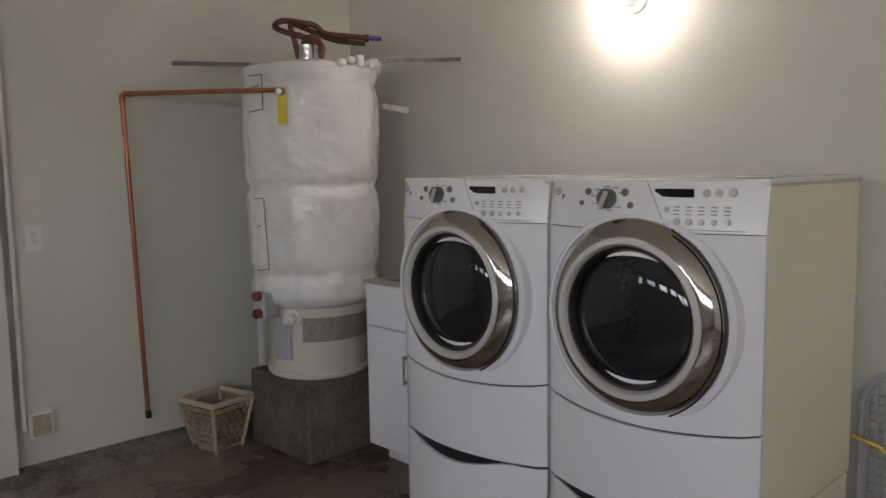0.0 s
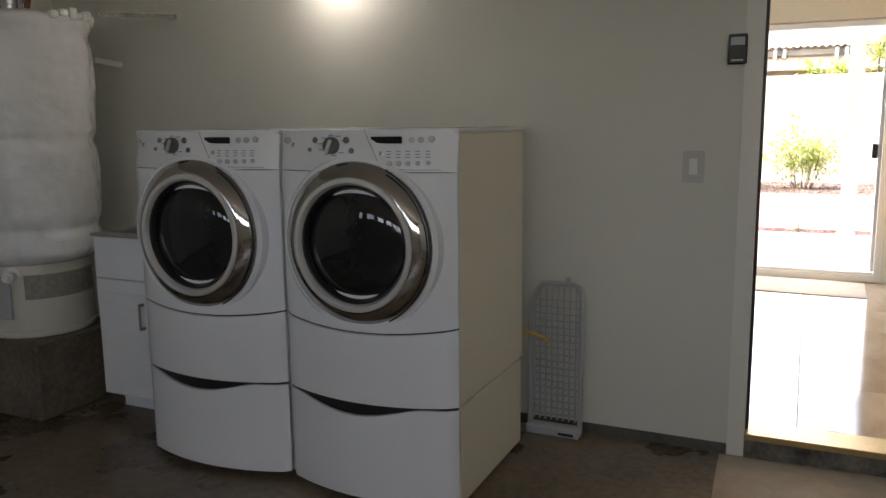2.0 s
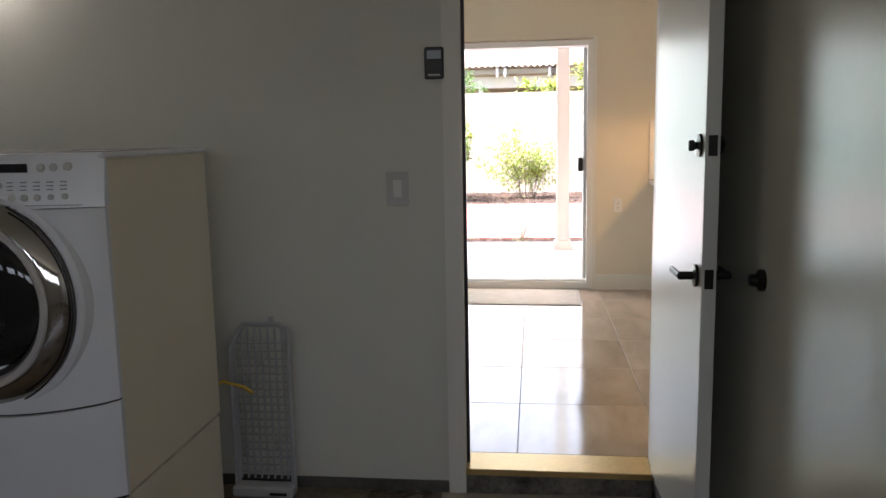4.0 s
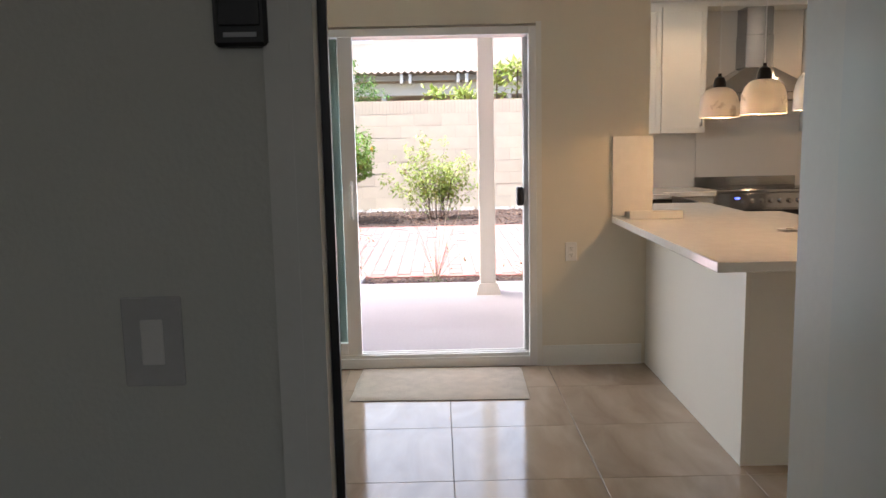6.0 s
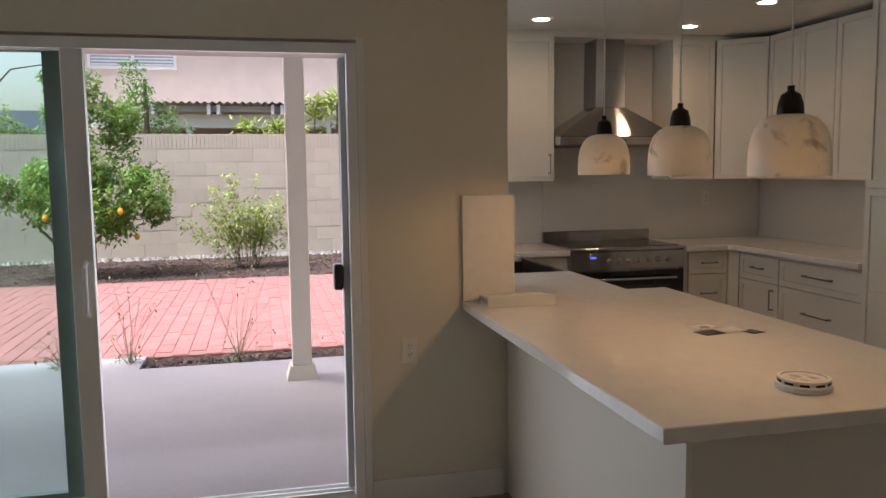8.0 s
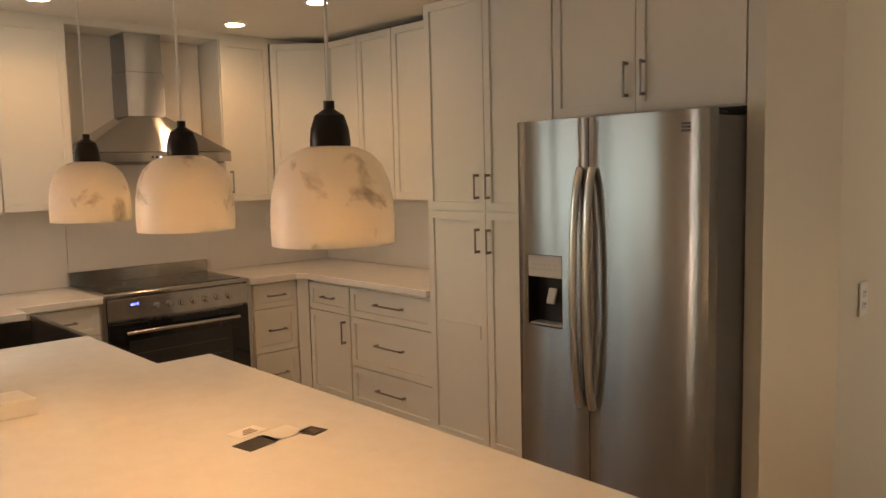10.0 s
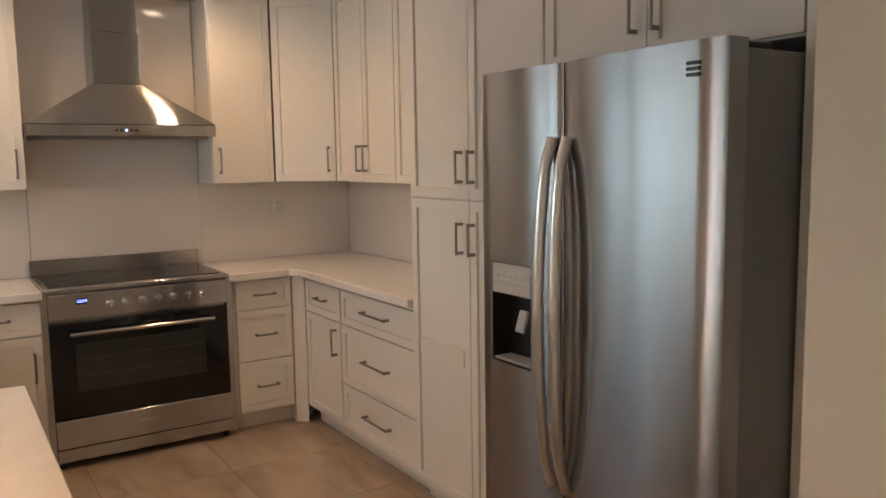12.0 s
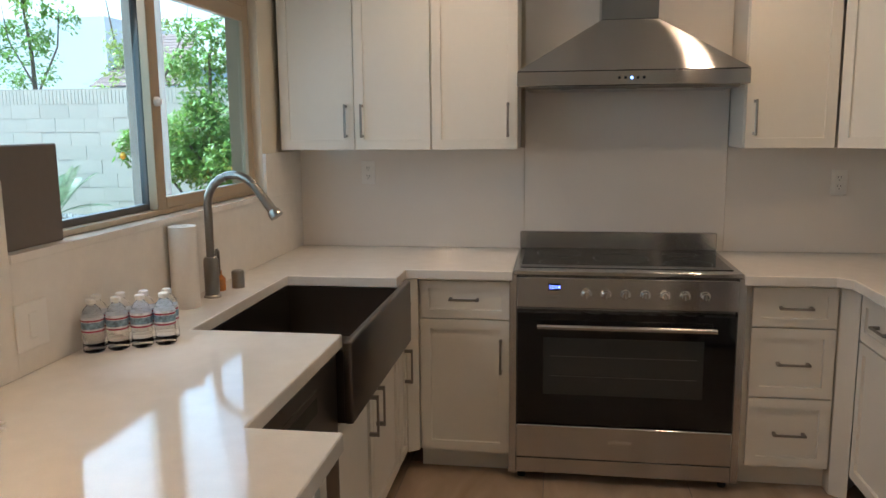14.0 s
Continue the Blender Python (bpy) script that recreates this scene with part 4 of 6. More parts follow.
M_SMOKE = mat("smoky chrome", (0.50, 0.49, 0.48), 0.07, 1.0, vary=0.03, bump=0.0, rvary=0.02)
M_DIAL = mat("grey dial plastic", (0.16, 0.16, 0.16), 0.3, 0.5)
M_DGLASS = mat("smoked door glass", (0.014, 0.015, 0.016), 0.04, vary=0.1, scale=4, bump=0.0, rvary=0.01)
M_PRINT = mat("grey printing", (0.25, 0.26, 0.28), 0.6)
M_SILV = mat("satin silver plastic", (0.72, 0.72, 0.71), 0.22, 0.35, vary=0.02, bump=0.0)
W = 0.727


def machine(name, place, label, drum):
    t = thing(name, place, label, "dryer" if name == "dryer" else "washing machine", "laundry machines", -90)
    part("cabinet", B((0.004, 0.03, 0.40), (W - 0.004, 0.70, 1.372), 0.004), M_ALMOND if name == "dryer" else M_WHITEP, t, "cream enamel side panels" if name == "dryer" else "")
    part("top", B((0.0, 0.02, 1.373), (W, 0.71, 1.39), 0.005), M_WHITEP, t)
    part("front", bowed(0.002, W - 0.002, lambda u: 0.667 + 0.028 * u * u, lambda u: 1.240, 0.07, 0.03), M_WHITEP, t, "white bowed enamel front", True)
    part("lower_front", bowed(0.002, W - 0.002, lambda u: 0.400 + 0.004 * u * u, lambda u: 0.661 + 0.028 * u * u, 0.078, 0.03), M_WHITEP, t, "", True)
    cp = part("control_panel", bowed(0.002, W - 0.002, lambda u: 1.243, lambda u: 1.386, 0.066, 0.04, lean=0.02), M_WHITEP, t, "white control panel", True)

    def face(x, z):
        u = 2 * x / W - 1
        return -0.066 * (1 - u * u) + 0.02 * (z - 1.243) / 0.143

    def disc(nm, x, z, r, h, m, lb=""):
        return part(nm, lathe(bmesh.new(), [(r, -0.004), (r, h * 0.7), (r * 0.85, h)], 20, pose(x, face(x, z), z, 82, 0, 0)), m, cp, lb, True)
    k = disc("dial", 0.270, 1.332, 0.031, 0.024, M_DIAL, "round grey dial")
    part("dial_grip", moved(B((-0.008, -0.012, -0.026), (0.008, 0.0, 0.026), 0.004), pose(0.270, face(0.270, 1.33) - 0.022, 1.332, 0, 25, 0)), M_SILV, k)
    for x, z, r in ((0.19, 1.352, 0.011), (0.165, 1.318, 0.008), (0.33, 1.352, 0.012), (0.352, 1.315, 0.010)):
        disc("indicator_button", x, z, r, 0.006, M_NICKEL, "small grey button")
    for x, z, r in ((0.575, 1.352, 0.011), (0.607, 1.352, 0.011), (0.642, 1.354, 0.012), (0.50, 1.272, 0.010), (0.533, 1.272, 0.010), (0.566, 1.272, 0.009), (0.60, 1.273, 0.008), (0.635, 1.274, 0.008), (0.468, 1.306, 0.008)):
        b = disc("button", x, z, r, 0.005, M_SILV, "small round silver button")
    bm = bmesh.new()
    box(bm, (0.425, face(0.48, 1.35) - 0.004, 1.340), (0.545, face(0.42, 1.35) + 0.01, 1.364), 0.002)
    part("display", bm, M_BGLASS, cp, "black display window")
    bm = bmesh.new()
    for i in range(5):
        for j in range(3):
            x, z = 0.488 + 0.034 * i, 1.292 + 0.010 * j
            box(bm, (x, face(x, z) - 0.0018, z), (x + 0.016, face(x, z) + 0.004, z + 0.003))
    for i in range(9):
        a = math.pi * (0.15 + 0.2 * i)
        x, z = 0.270 + 0.055 * math.cos(a), 1.332 + 0.036 * math.sin(a)
        box(bm, (x - 0.011, face(x, z) - 0.0018, z), (x + 0.011, face(x, z) + 0.004, z + 0.003))
    box(bm, (0.07, face(0.07, 1.33) - 0.0018, 1.325), (0.085, face(0.07, 1.33) + 0.004, 1.342))
    part("printing", bm, M_PRINT, cp, "grey lettering too small to read")
    part("badge", lathe(bmesh.new(), [(0.017, 0), (0.017, 0.003), (0.014, 0.004)], 24, pose(0.045, face(0.045, 1.35), 1.350, 82, 0, -18) @ Matrix.Diagonal((1.3, 0.75, 1, 1))), M_SILV, cp, "oval silver badge", True)
    bm = bmesh.new()
    for (xa, za), (xb, zb) in (((0.40, 1.385), (0.47, 1.252)), ((0.47, 1.252), (0.68, 1.250))):
        tube(bm, [(xa + (xb - xa) * q / 6, face(xa + (xb - xa) * q / 6, za + (zb - za) * q / 6) - 0.0003, za + (zb - za) * q / 6) for q in range(7)], 0.0012, 5)
    part("panel_seam", bm, M_PRINT, cp)
    # porthole
    c = pose(W / 2, -0.066, 0.985, 90, 0, 0)
    part("door_surround", lathe(bmesh.new(), [(0.325, -0.07), (0.318, -0.016), (0.308, -0.006), (0.299, -0.006), (0.297, -0.03)], 72, c), M_WHITEP, t, "white rim around the door", True)
    d = part("door", lathe(bmesh.new(), [(0.2935, -0.035), (0.2945, -0.006), (0.290, 0.002), (0.250, 0.030), (0.241, 0.032), (0.239, 0.0)], 96, c), M_SMOKE, t, "broad smoky chrome door ring", True)
    part("inner_ring", lathe(bmesh.new(), [(0.240, 0.0), (0.240, 0.034), (0.236, 0.039), (0.222, 0.040), (0.214, 0.030), (0.212, 0.0)], 96, c), M_SILV, d, "silver inner ring", True)
    part("gasket", lathe(bmesh.new(), [(0.2125, 0.0), (0.2125, 0.022), (0.206, 0.020), (0.196, 0.004), (0.195, -0.004)], 72, c), M_BLACK, d, "black rubber gasket", True)
    part("door_glass", lathe(bmesh.new(), [(0.197, -0.003), (0.188, 0.002), (0.17, 0.010), (0.13, 0.019), (0.08, 0.026), (0.04, 0.029), (0.001, 0.030)], 64, c), M_DGLASS, d, "dark domed door glass", True)
    bm = tube(bmesh.new(), [(W / 2 + 0.298 * math.cos(a), -0.078, 0.985 + 0.298 * math.sin(a)) for a in [math.pi * (-0.35 + 0.7 * q / 24) for q in range(25)]], 0.003, 6)
    part("door_gap", bm, M_BLACK, d, "dark gap around the door")
    part("seam_gap", bowed(0.006, W - 0.006, lambda u: 0.64 + 0.028 * u * u, lambda u: 0.69 + 0.028 * u * u, 0.062, 0.03), M_BLACK, t, "dark seam between the panels")
    # pedestal
    part("pedestal_body", B((0.006, 0.045, 0.02), (W - 0.006, 0.69, 0.392), 0.003), M_ALMOND if name == "dryer" else M_WHITEP, t)
    part("pedestal_drawer", bowed(0.003, W - 0.003, lambda u: 0.03, lambda u: 0.393 - 0.046 * max(0, 1 - 1.7 * (u + 0.12) ** 2) ** 1.5, 0.075, 0.02, 40), M_WHITEP, t, "white bowed drawer front", True)
    part("drawer_grip", bowed(0.01, W - 0.01, lambda u: 0.325, lambda u: 0.399, 0.058, 0.03), M_BLACK, t, "black finger recess above the drawer")
    for a in (0.05, W - 0.05):
        for b in (0.09, 0.62):
            part("foot", lathe(bmesh.new(), [(0.022, 0), (0.022, 0.02)], 14, Matrix.Translation((a, b, 0))), M_BLACK, t)
    return t


machine("washing_machine", (2.055, 2.178, GZ), "white front-loading washing machine on a drawer pedestal", True)
dry = machine("dryer", (2.055, 1.440, GZ), "white front-loading dryer with cream sides on a pedestal", False)
pad = thing("paper_sheet", (2.30, 0.85, GZ + 1.391), "thin sheet of paper lying on the dryer", "paper", "", 15)
part("sheet", B((-0.1, -0.06, 0), (0.1, 0.06, 0.001)), M_GREYP, pad)

# water heater on its block
blk = tagged(part("concrete_block", B((2.075, 2.915, GZ), (2.605, 3.45, 0.29), 0.012), M_BLOCKC), "stained rough concrete block under the water heater", "concrete block")
bmn = blk.modifiers.new("chips", "BEVEL")
bmn.width, bmn.segments = 0.01, 2
HC = (2.335, 3.190)
wh = thing("water_heater", (HC[0], HC[1], 0.29), "white water heater wrapped in a wrinkled insulating jacket", "water heater")
M_TANK = mat("cream tank enamel", (0.70, 0.67, 0.58), 0.35, vary=0.04)
part("tank", lathe(bmesh.new(), [(0.25, 0), (0.255, 0.012), (0.255, 0.37), (0.24, 0.38)], 56), M_TANK, wh, "cream enamelled tank base", True)
part("bottom_rim", lathe(bmesh.new(), [(0.252, 0.012), (0.262, 0.016), (0.262, 0.03), (0.255, 0.034)], 56), M_TANK, wh, "", True)
M_WRAP = mat("crinkled white plastic wrap", (0.80, 0.80, 0.80), 0.18, vary=0.04, scale=8, fine=15, bump=0.28, stretch=(1, 1, 1.5), rvary=0.1)
bm, n, rows, rings = bmesh.new(), 96, 110, []
for j in range(rows + 1):
    v = j / rows
    z = 0.36 + 1.19 * v
    zz = z + 0.29
    r = 0.322 + 0.022 * v
    for band, dep in ((0.815, 0.020), (1.24, 0.020), (1.74, 0.016)):
        r -= dep * math.exp(-((zz - band) / 0.035) ** 2)
    if v < 0.05:
        r -= 0.05 * (1 - v / 0.05) ** 2
    if v > 0.97:
        r -= 0.06 * ((v - 0.97) / 0.03) ** 2
    ring = []
    for k in range(n):
        a = 2 * math.pi * k / n
        p = Vector((math.cos(a) * 2.6, math.sin(a) * 2.6, zz * 5))
        pleat = sum(math.exp(-((zz - b) / 0.07) ** 2) for b in (0.815, 1.24, 1.76))
        w = 0.012 * noise.noise(p) + 0.007 * noise.noise(p * 2.7) + 0.009 * pleat * noise.noise(Vector((a * 9, 0, zz * 3)))
        ring.append(bm.verts.new(((r + w) * math.cos(a), (r + w) * math.sin(a), z)))
    rings.append(ring)
for a, b in zip(rings, rings[1:]):
    for k in range(n):
        bm.faces.new((a[k], a[(k + 1) % n], b[(k + 1) % n], b[k]))
bm.faces.new(rings[-1]), bm.faces.new(rings[0][::-1])
jk = part("jacket", bm, M_WRAP, wh, "crinkled white plastic insulation jacket", True, angle=80)
for k in range(9):
    bm = bmesh.new()
    a = math.radians(262 + 8 * k + (k % 3))
    q = 0.34
    box(bm, (q * math.cos(a) - 0.02, q * math.sin(a) - 0.02, 1.515 + 0.012 * (k % 2)), (q * math.cos(a) + 0.02, q * math.sin(a) + 0.02, 1.55 + 0.012 * (k % 3)), 0.008)
    part("jacket_flap", bm, M_WRAP, wh)


def on_jacket(deg, z, out=0.0, r=0.335):
    return (r + out) * math.cos(math.radians(deg)), (r + out) * math.sin(math.radians(deg)), z


def marks(name, spans, m, label):
    """Thin drawn lines on the jacket: lists of (degrees, height)."""
    for sp_ in spans:
        bm, pts = bmesh.new(), []
        for (a, z), (b, y) in zip(sp_, sp_[1:]):
            pts += [on_jacket(a + (b - a) * q / 6, z + (y - z) * q / 6, 0.012) for q in range(6)]
        pts.append(on_jacket(*sp_[-1], 0.012))
        tube(bm, pts, 0.0022, 5)
        part(name, bm, m, wh, label)


marks("drawn_line", [[(180, 1.48), (196, 1.48), (196, 1.32), (179, 1.31)], [(181, 0.90), (193, 0.90), (196, 0.56), (182, 0.55)], [(184, 1.425), (192, 1.43)], [(184, 0.76), (188, 0.77)]], M_INK, "hand drawn black line")
tp = moved(B((-0.022, -0.002, -0.085), (0.022, 0.002, 0.085), 0.001), pose(*on_jacket(214, 1.33, 0.018), 0, 0, 214 + 90))
part("warning_tag", tp, mat("yellow tag", (0.75, 0.62, 0.05), 0.5, vary=0.15, scale=20), wh, "yellow warning tag")
# burner controls on the base
M_RED = mat("red plastic", (0.20, 0.02, 0.02), 0.4)
gv = part("gas_valve", moved(B((-0.045, -0.04, -0.06), (0.045, 0.05, 0.06), 0.008), pose(*on_jacket(186, 0.38, 0.02, 0.31), 0, 0, 186 + 90)), M_GREYP, wh, "grey gas control valve")
for z in (0.43, 0.345):
    part("valve_knob", lathe(bmesh.new(), [(0.024, 0), (0.024, 0.03), (0.018, 0.034)], 18, pose(*on_jacket(188, z, 0.06, 0.31), 0, 90, 188)), M_RED, gv, "red valve knob", True)
ac = moved(B((-0.05, -0.006, -0.10), (0.05, 0.006, 0.11), 0.004), pose(*on_jacket(196, 0.20, 0.012, 0.255), 0, 0, 196 + 90))
part("access_cover", ac, M_GREYP, wh, "grey access cover")
part("gas_pipe", tube(bmesh.new(), [on_jacket(180, 0.34, 0.05, 0.28), on_jacket(180, 0.2, 0.05, 0.28), on_jacket(180, 0.08, 0.05, 0.28)], 0.02, 12), M_GREYP, wh, "", True)
part("drain_valve", lathe(bmesh.new(), [(0.045, 0), (0.045, 0.008), (0.028, 0.012), (0.026, 0.05), (0.016, 0.055), (0.014, 0.08)], 22, pose(*on_jacket(208, 0.31, 0.0, 0.255), 0, 90, 208)), M_PLASTIC, wh, "white plastic drain valve", True)
bm = bmesh.new()
for k in range(15):
    a0, a1 = math.radians(219 + 6 * k), math.radians(219 + 6 * k + 6.0)
    v = [bm.verts.new((0.2585 * math.cos(a), 0.2585 * math.sin(a), z)) for a in (a0, a1) for z in (0.19, 0.31)]
    bm.faces.new((v[0], v[2], v[3], v[1]))
bmesh.ops.remove_doubles(bm, verts=bm.verts, dist=1e-4)
bmesh.ops.solidify(bm, geom=bm.faces[:], thickness=0.002)
part("mesh_band", bm, mat("grey flame screen", (0.33, 0.31, 0.27), 0.6, 0.3, vary=0.3, scale=40, fine=300, bump=0.1), wh, "grey perforated screen band", True)
# flue and copper on top
part("draft_hood", lathe(bmesh.new(), [(0.088, 1.525), (0.088, 1.54), (0.06, 1.575), (0.045, 1.58)], 28), M_BLACK, wh, "dark draft hood", True)
part("flue", lathe(bmesh.new(), [(0.048, 1.575), (0.05, 1.60), (0.049, 1.63), (0.051, 1.655), (0.03, 1.66)], 28), mat("foil tape", (0.6, 0.6, 0.62), 0.25, 1.0, vary=0.2, scale=20, bump=0.08), wh, "foil wrapped flue stub", True)
part("flue_cap", lathe(bmesh.new(), [(0.054, 1.62), (0.056, 1.66), (0.05, 1.69), (0.034, 1.71), (0.01, 1.716)], 24, Matrix.Translation((0.035, 0.02, 0))), mat("grey brown fitting", (0.16, 0.13, 0.11), 0.6, 0.4, vary=0.3), wh, "grey brown fitting over the flue", True)
M_BROWNC = mat("tarnished copper", (0.15, 0.065, 0.04), 0.5, 0.6, vary=0.3, scale=14)


def across(r, z, d):
    """A place over the heater: r along the bend of the pipes, d across it."""
    return Vector((0.74 * r + 0.576 * d, -0.52 * r + 0.818 * d, z + 0.012))


def smooth(pts, n=5):
    """A rounded run through the given points."""
    out = []
    for i in range(len(pts) - 1):
        a, b, c, e = pts[max(i - 1, 0)], pts[i], pts[i + 1], pts[min(i + 2, len(pts) - 1)]
        for k in range(n):
            u = k / n
            out.append(0.5 * (2 * b + (c - a) * u + (2 * a - 5 * b + 4 * c - e) * u * u + (3 * b - a - 3 * c + e) * u ** 3))
    return out + [pts[-1]]


front_bend = [across(*p) for p in ((0.068, 1.57, -0.07), (0.07, 1.635, -0.075), (-0.03, 1.672, -0.085), (-0.14, 1.703, -0.06), (-0.178, 1.735, -0.02), (-0.13, 1.766, 0.02), (-0.03, 1.762, 0.05), (0.04, 1.748, 0.05), (0.095, 1.708, 0.04), (0.215, 1.696, 0.04), (0.33, 1.688, 0.04))]
back_bend = [across(*p) for p in ((-0.056, 1.57, 0.02), (-0.078, 1.68, 0.02), (-0.095, 1.745, 0.03), (-0.04, 1.748, 0.09), (0.05, 1.715, 0.085), (0.15, 1.68, 0.075), (0.32, 1.664, 0.07))]
part("copper_bend", tube(bmesh.new(), smooth(front_bend), 0.0145, 12), M_BROWNC, wh, "bent brown copper pipe", True)
part("copper_bend", tube(bmesh.new(), smooth(back_bend), 0.013, 12), M_BROWNC, wh, "bent brown copper pipe", True)
for q in (0.20, 0.315):
    part("pipe_coupling", tube(bmesh.new(), [across(q, 1.689, 0.05), across(q + 0.025, 1.687, 0.05)], 0.021, 12), M_BROWNC, wh, "", True)
part("pipe_cap", tube(bmesh.new(), [across(0.33, 1.688, 0.04), across(0.41, 1.684, 0.04)], 0.012, 12), mat("blue cap", (0.05, 0.07, 0.3), 0.5), wh, "blue end cap", True)
# relief pipe along the wall
M_STRAP = mat("dull strap steel", (0.16, 0.15, 0.14), 0.5, 0.5, vary=0.6, scale=30, fine=90)
rp = thing("relief_pipe", (1.56, 3.66, 0.10), "bright copper relief pipe running down the wall", "pipe")
e0 = Vector((HC[0] + on_jacket(213, 0)[0] - 1.56, HC[1] + on_jacket(213, 0)[1] - 3.66, 1.595))
part("pipe", tube(bmesh.new(), [e0, (0.015, -0.03, 1.60)], 0.0115, 12), M_COPPER, rp, "", True)
part("pipe", tube(bmesh.new(), [(0.0, -0.028, 1.585), (0.04, -0.025, 0.02)], 0.0115, 12), M_COPPER, rp, "", True)
part("elbow", tube(bmesh.new(), [(0.045, -0.035, 1.60), (0.012, -0.03, 1.60), (0.0, -0.028, 1.588), (0.001, -0.028, 1.55)], 0.0145, 12), M_COPPER, rp, "", True)
part("end_cap", tube(bmesh.new(), [(0.04, -0.025, 0.03), (0.042, -0.03, -0.01)], 0.015, 12), M_BRONZE, rp, "dark pipe end", True)
part("valve", lathe(bmesh.new(), [(0.02, 0), (0.02, 0.04), (0.014, 0.05)], 14, pose(*(e0 + Vector((0, 0, -0.01))), 0, -90, 40)), M_NICKEL, rp, "grey valve", True)
for nm, p0, p1 in (("strap", (1.862, 3.72, 1.875), (2.13, 3.40, 1.855)), ("strap", (2.52, 2.825, 1.845), (3.0, 2.773, 1.885))):
    s_ = thing("seismic_strap", p0, "perforated steel strap holding the water heater", "strap", "heater straps")
    dvec = Vector(p1) - Vector(p0)
    part("strap", moved(B((0, -0.0015, -0.011), (dvec.length, 0.0015, 0.011)), dvec.to_track_quat("X", "Z").to_matrix().to_4x4()), M_STRAP, s_)
    part("screw", lathe(bmesh.new(), [(0.008, 0), (0.008, 0.006)], 10), M_NICKEL, s_)
br = thing("pipe_bracket", (3.0, 3.20, 1.645), "white stub bracket on the wall", "bracket")
part("bracket", moved(B((-0.16, -0.016, -0.016), (0, 0.016, 0.016), 0.004), pose(0, 0, 0, 0, 8, -18)), M_PLASTIC, br)

# basket
M_WICK = mat("pale split wood", (0.52, 0.42, 0.28), 0.7, vary=0.2, scale=10, fine=80, bump=0.05, stretch=(1, 1, 5), per=0.15)
bk = thing("waste_basket", (1.905, 3.50, GZ), "square pale woven wood basket, half full", "basket", "", 12)


bk.scale = (0.9, 0.9, 0.95)


def side(u, h):
    """Half width at height h."""
    return 0.092 + 0.053 * h / 0.29


for q in range(4):
    m = pose(0, 0, 0, 0, 0, 90 * q)
    for r in range(7):
        z0 = 0.025 + 0.033 * r
        s0, s1 = side(0, z0), side(0, z0 + 0.029)
        bm = bmesh.new()
        nseg = 10
        vs = []
        for i in range(nseg + 1):
            w = 0.004 * (1 if (i + r) % 2 else -1)
            f = 2 * i / nseg - 1
            vs.append([bm.verts.new((f * s0 * 0.97, -s0 + w, z0)), bm.verts.new((f * s1 * 0.97, -s1 + w, z0 + 0.029))])
        for a, b in zip(vs, vs[1:]):
            bm.faces.new((a[0], b[0], b[1], a[1]))
        bmesh.ops.solidify(bm, geom=bm.faces[:], thickness=0.003)
        part("slat", moved(bm, m), M_WICK, bk)
    bm = bmesh.new()
    box(bm, (-side(0, 0.29) - 0.004, -side(0, 0.29) - 0.006, 0.262), (side(0, 0.29) + 0.004, -side(0, 0.29) + 0.006, 0.292), 0.003)
    part("rim", moved(bm, m), M_WICK, bk)
    bm = tube(bmesh.new(), [(-side(0, 0) - 0.001, -side(0, 0) - 0.001, 0.0), (-side(0, 0.29) - 0.001, -side(0, 0.29) - 0.001, 0.27)], 0.011, 6)
    part("corner_post", moved(bm, m), M_WICK, bk)
part("bottom", B((-0.09, -0.09, 0.006), (0.09, 0.09, 0.014)), M_WICK, bk)
part("contents", B((-0.125, -0.125, 0.19), (0.125, 0.125, 0.215), 0.01), mat("dark rubbish", (0.09, 0.07, 0.05), 0.9, vary=0.5, scale=20, bump=0.2), bk, "dark brown contents")

# utility sink cabinet beside the machines
ut = thing("utility_sink_cabinet", (2.31, 2.745, GZ), "white laundry sink cabinet with a grey rim", "cabinet", "", -90)
part("body", B((0, 0.021, 0.10), (0.58, 0.60, 0.89), 0.002), M_WHITEP, ut)
part("toe_kick", B((0.0, 0.12, 0.0), (0.58, 0.60, 0.10)), M_WHITEP, ut)
part("drawer_front", B((0.002, 0, 0.69), (0.578, 0.02, 0.888), 0.003), M_WHITEP, ut)
dd = part("door", B((0.002, 0, 0.105), (0.578, 0.02, 0.684), 0.003), M_WHITEP, ut)
part("door_panel", B((0.07, -0.003, 0.17), (0.52, 0.001, 0.62), 0.002), M_WHITEP, dd)
pull(dd, 0.30, 0.52, 0.13, True)
bm = bmesh.new()
for a, b in (((-0.004, -0.01, 0.891), (0.584, 0.05, 0.905)), ((-0.004, 0.55, 0.891), (0.584, 0.61, 0.905)), ((-0.004, 0.05, 0.891), (0.05, 0.55, 0.905)), ((0.53, 0.05, 0.891), (0.584, 0.55, 0.905))):
    box(bm, a, b)
part("sink_rim", bm, mat("grey sink rim", (0.30, 0.29, 0.28), 0.4), ut, "grey rim of the sink")
part("basin", B((0.05, 0.05, 0.8915), (0.53, 0.55, 0.894)), M_GREYFIT, ut, "dark basin")
bs = slab("sink_splash", (2.975, 2.16, 0.95), (2.998, 2.76, 0.995), M_GREYP, "grey strip on the wall behind the sink", "trim")

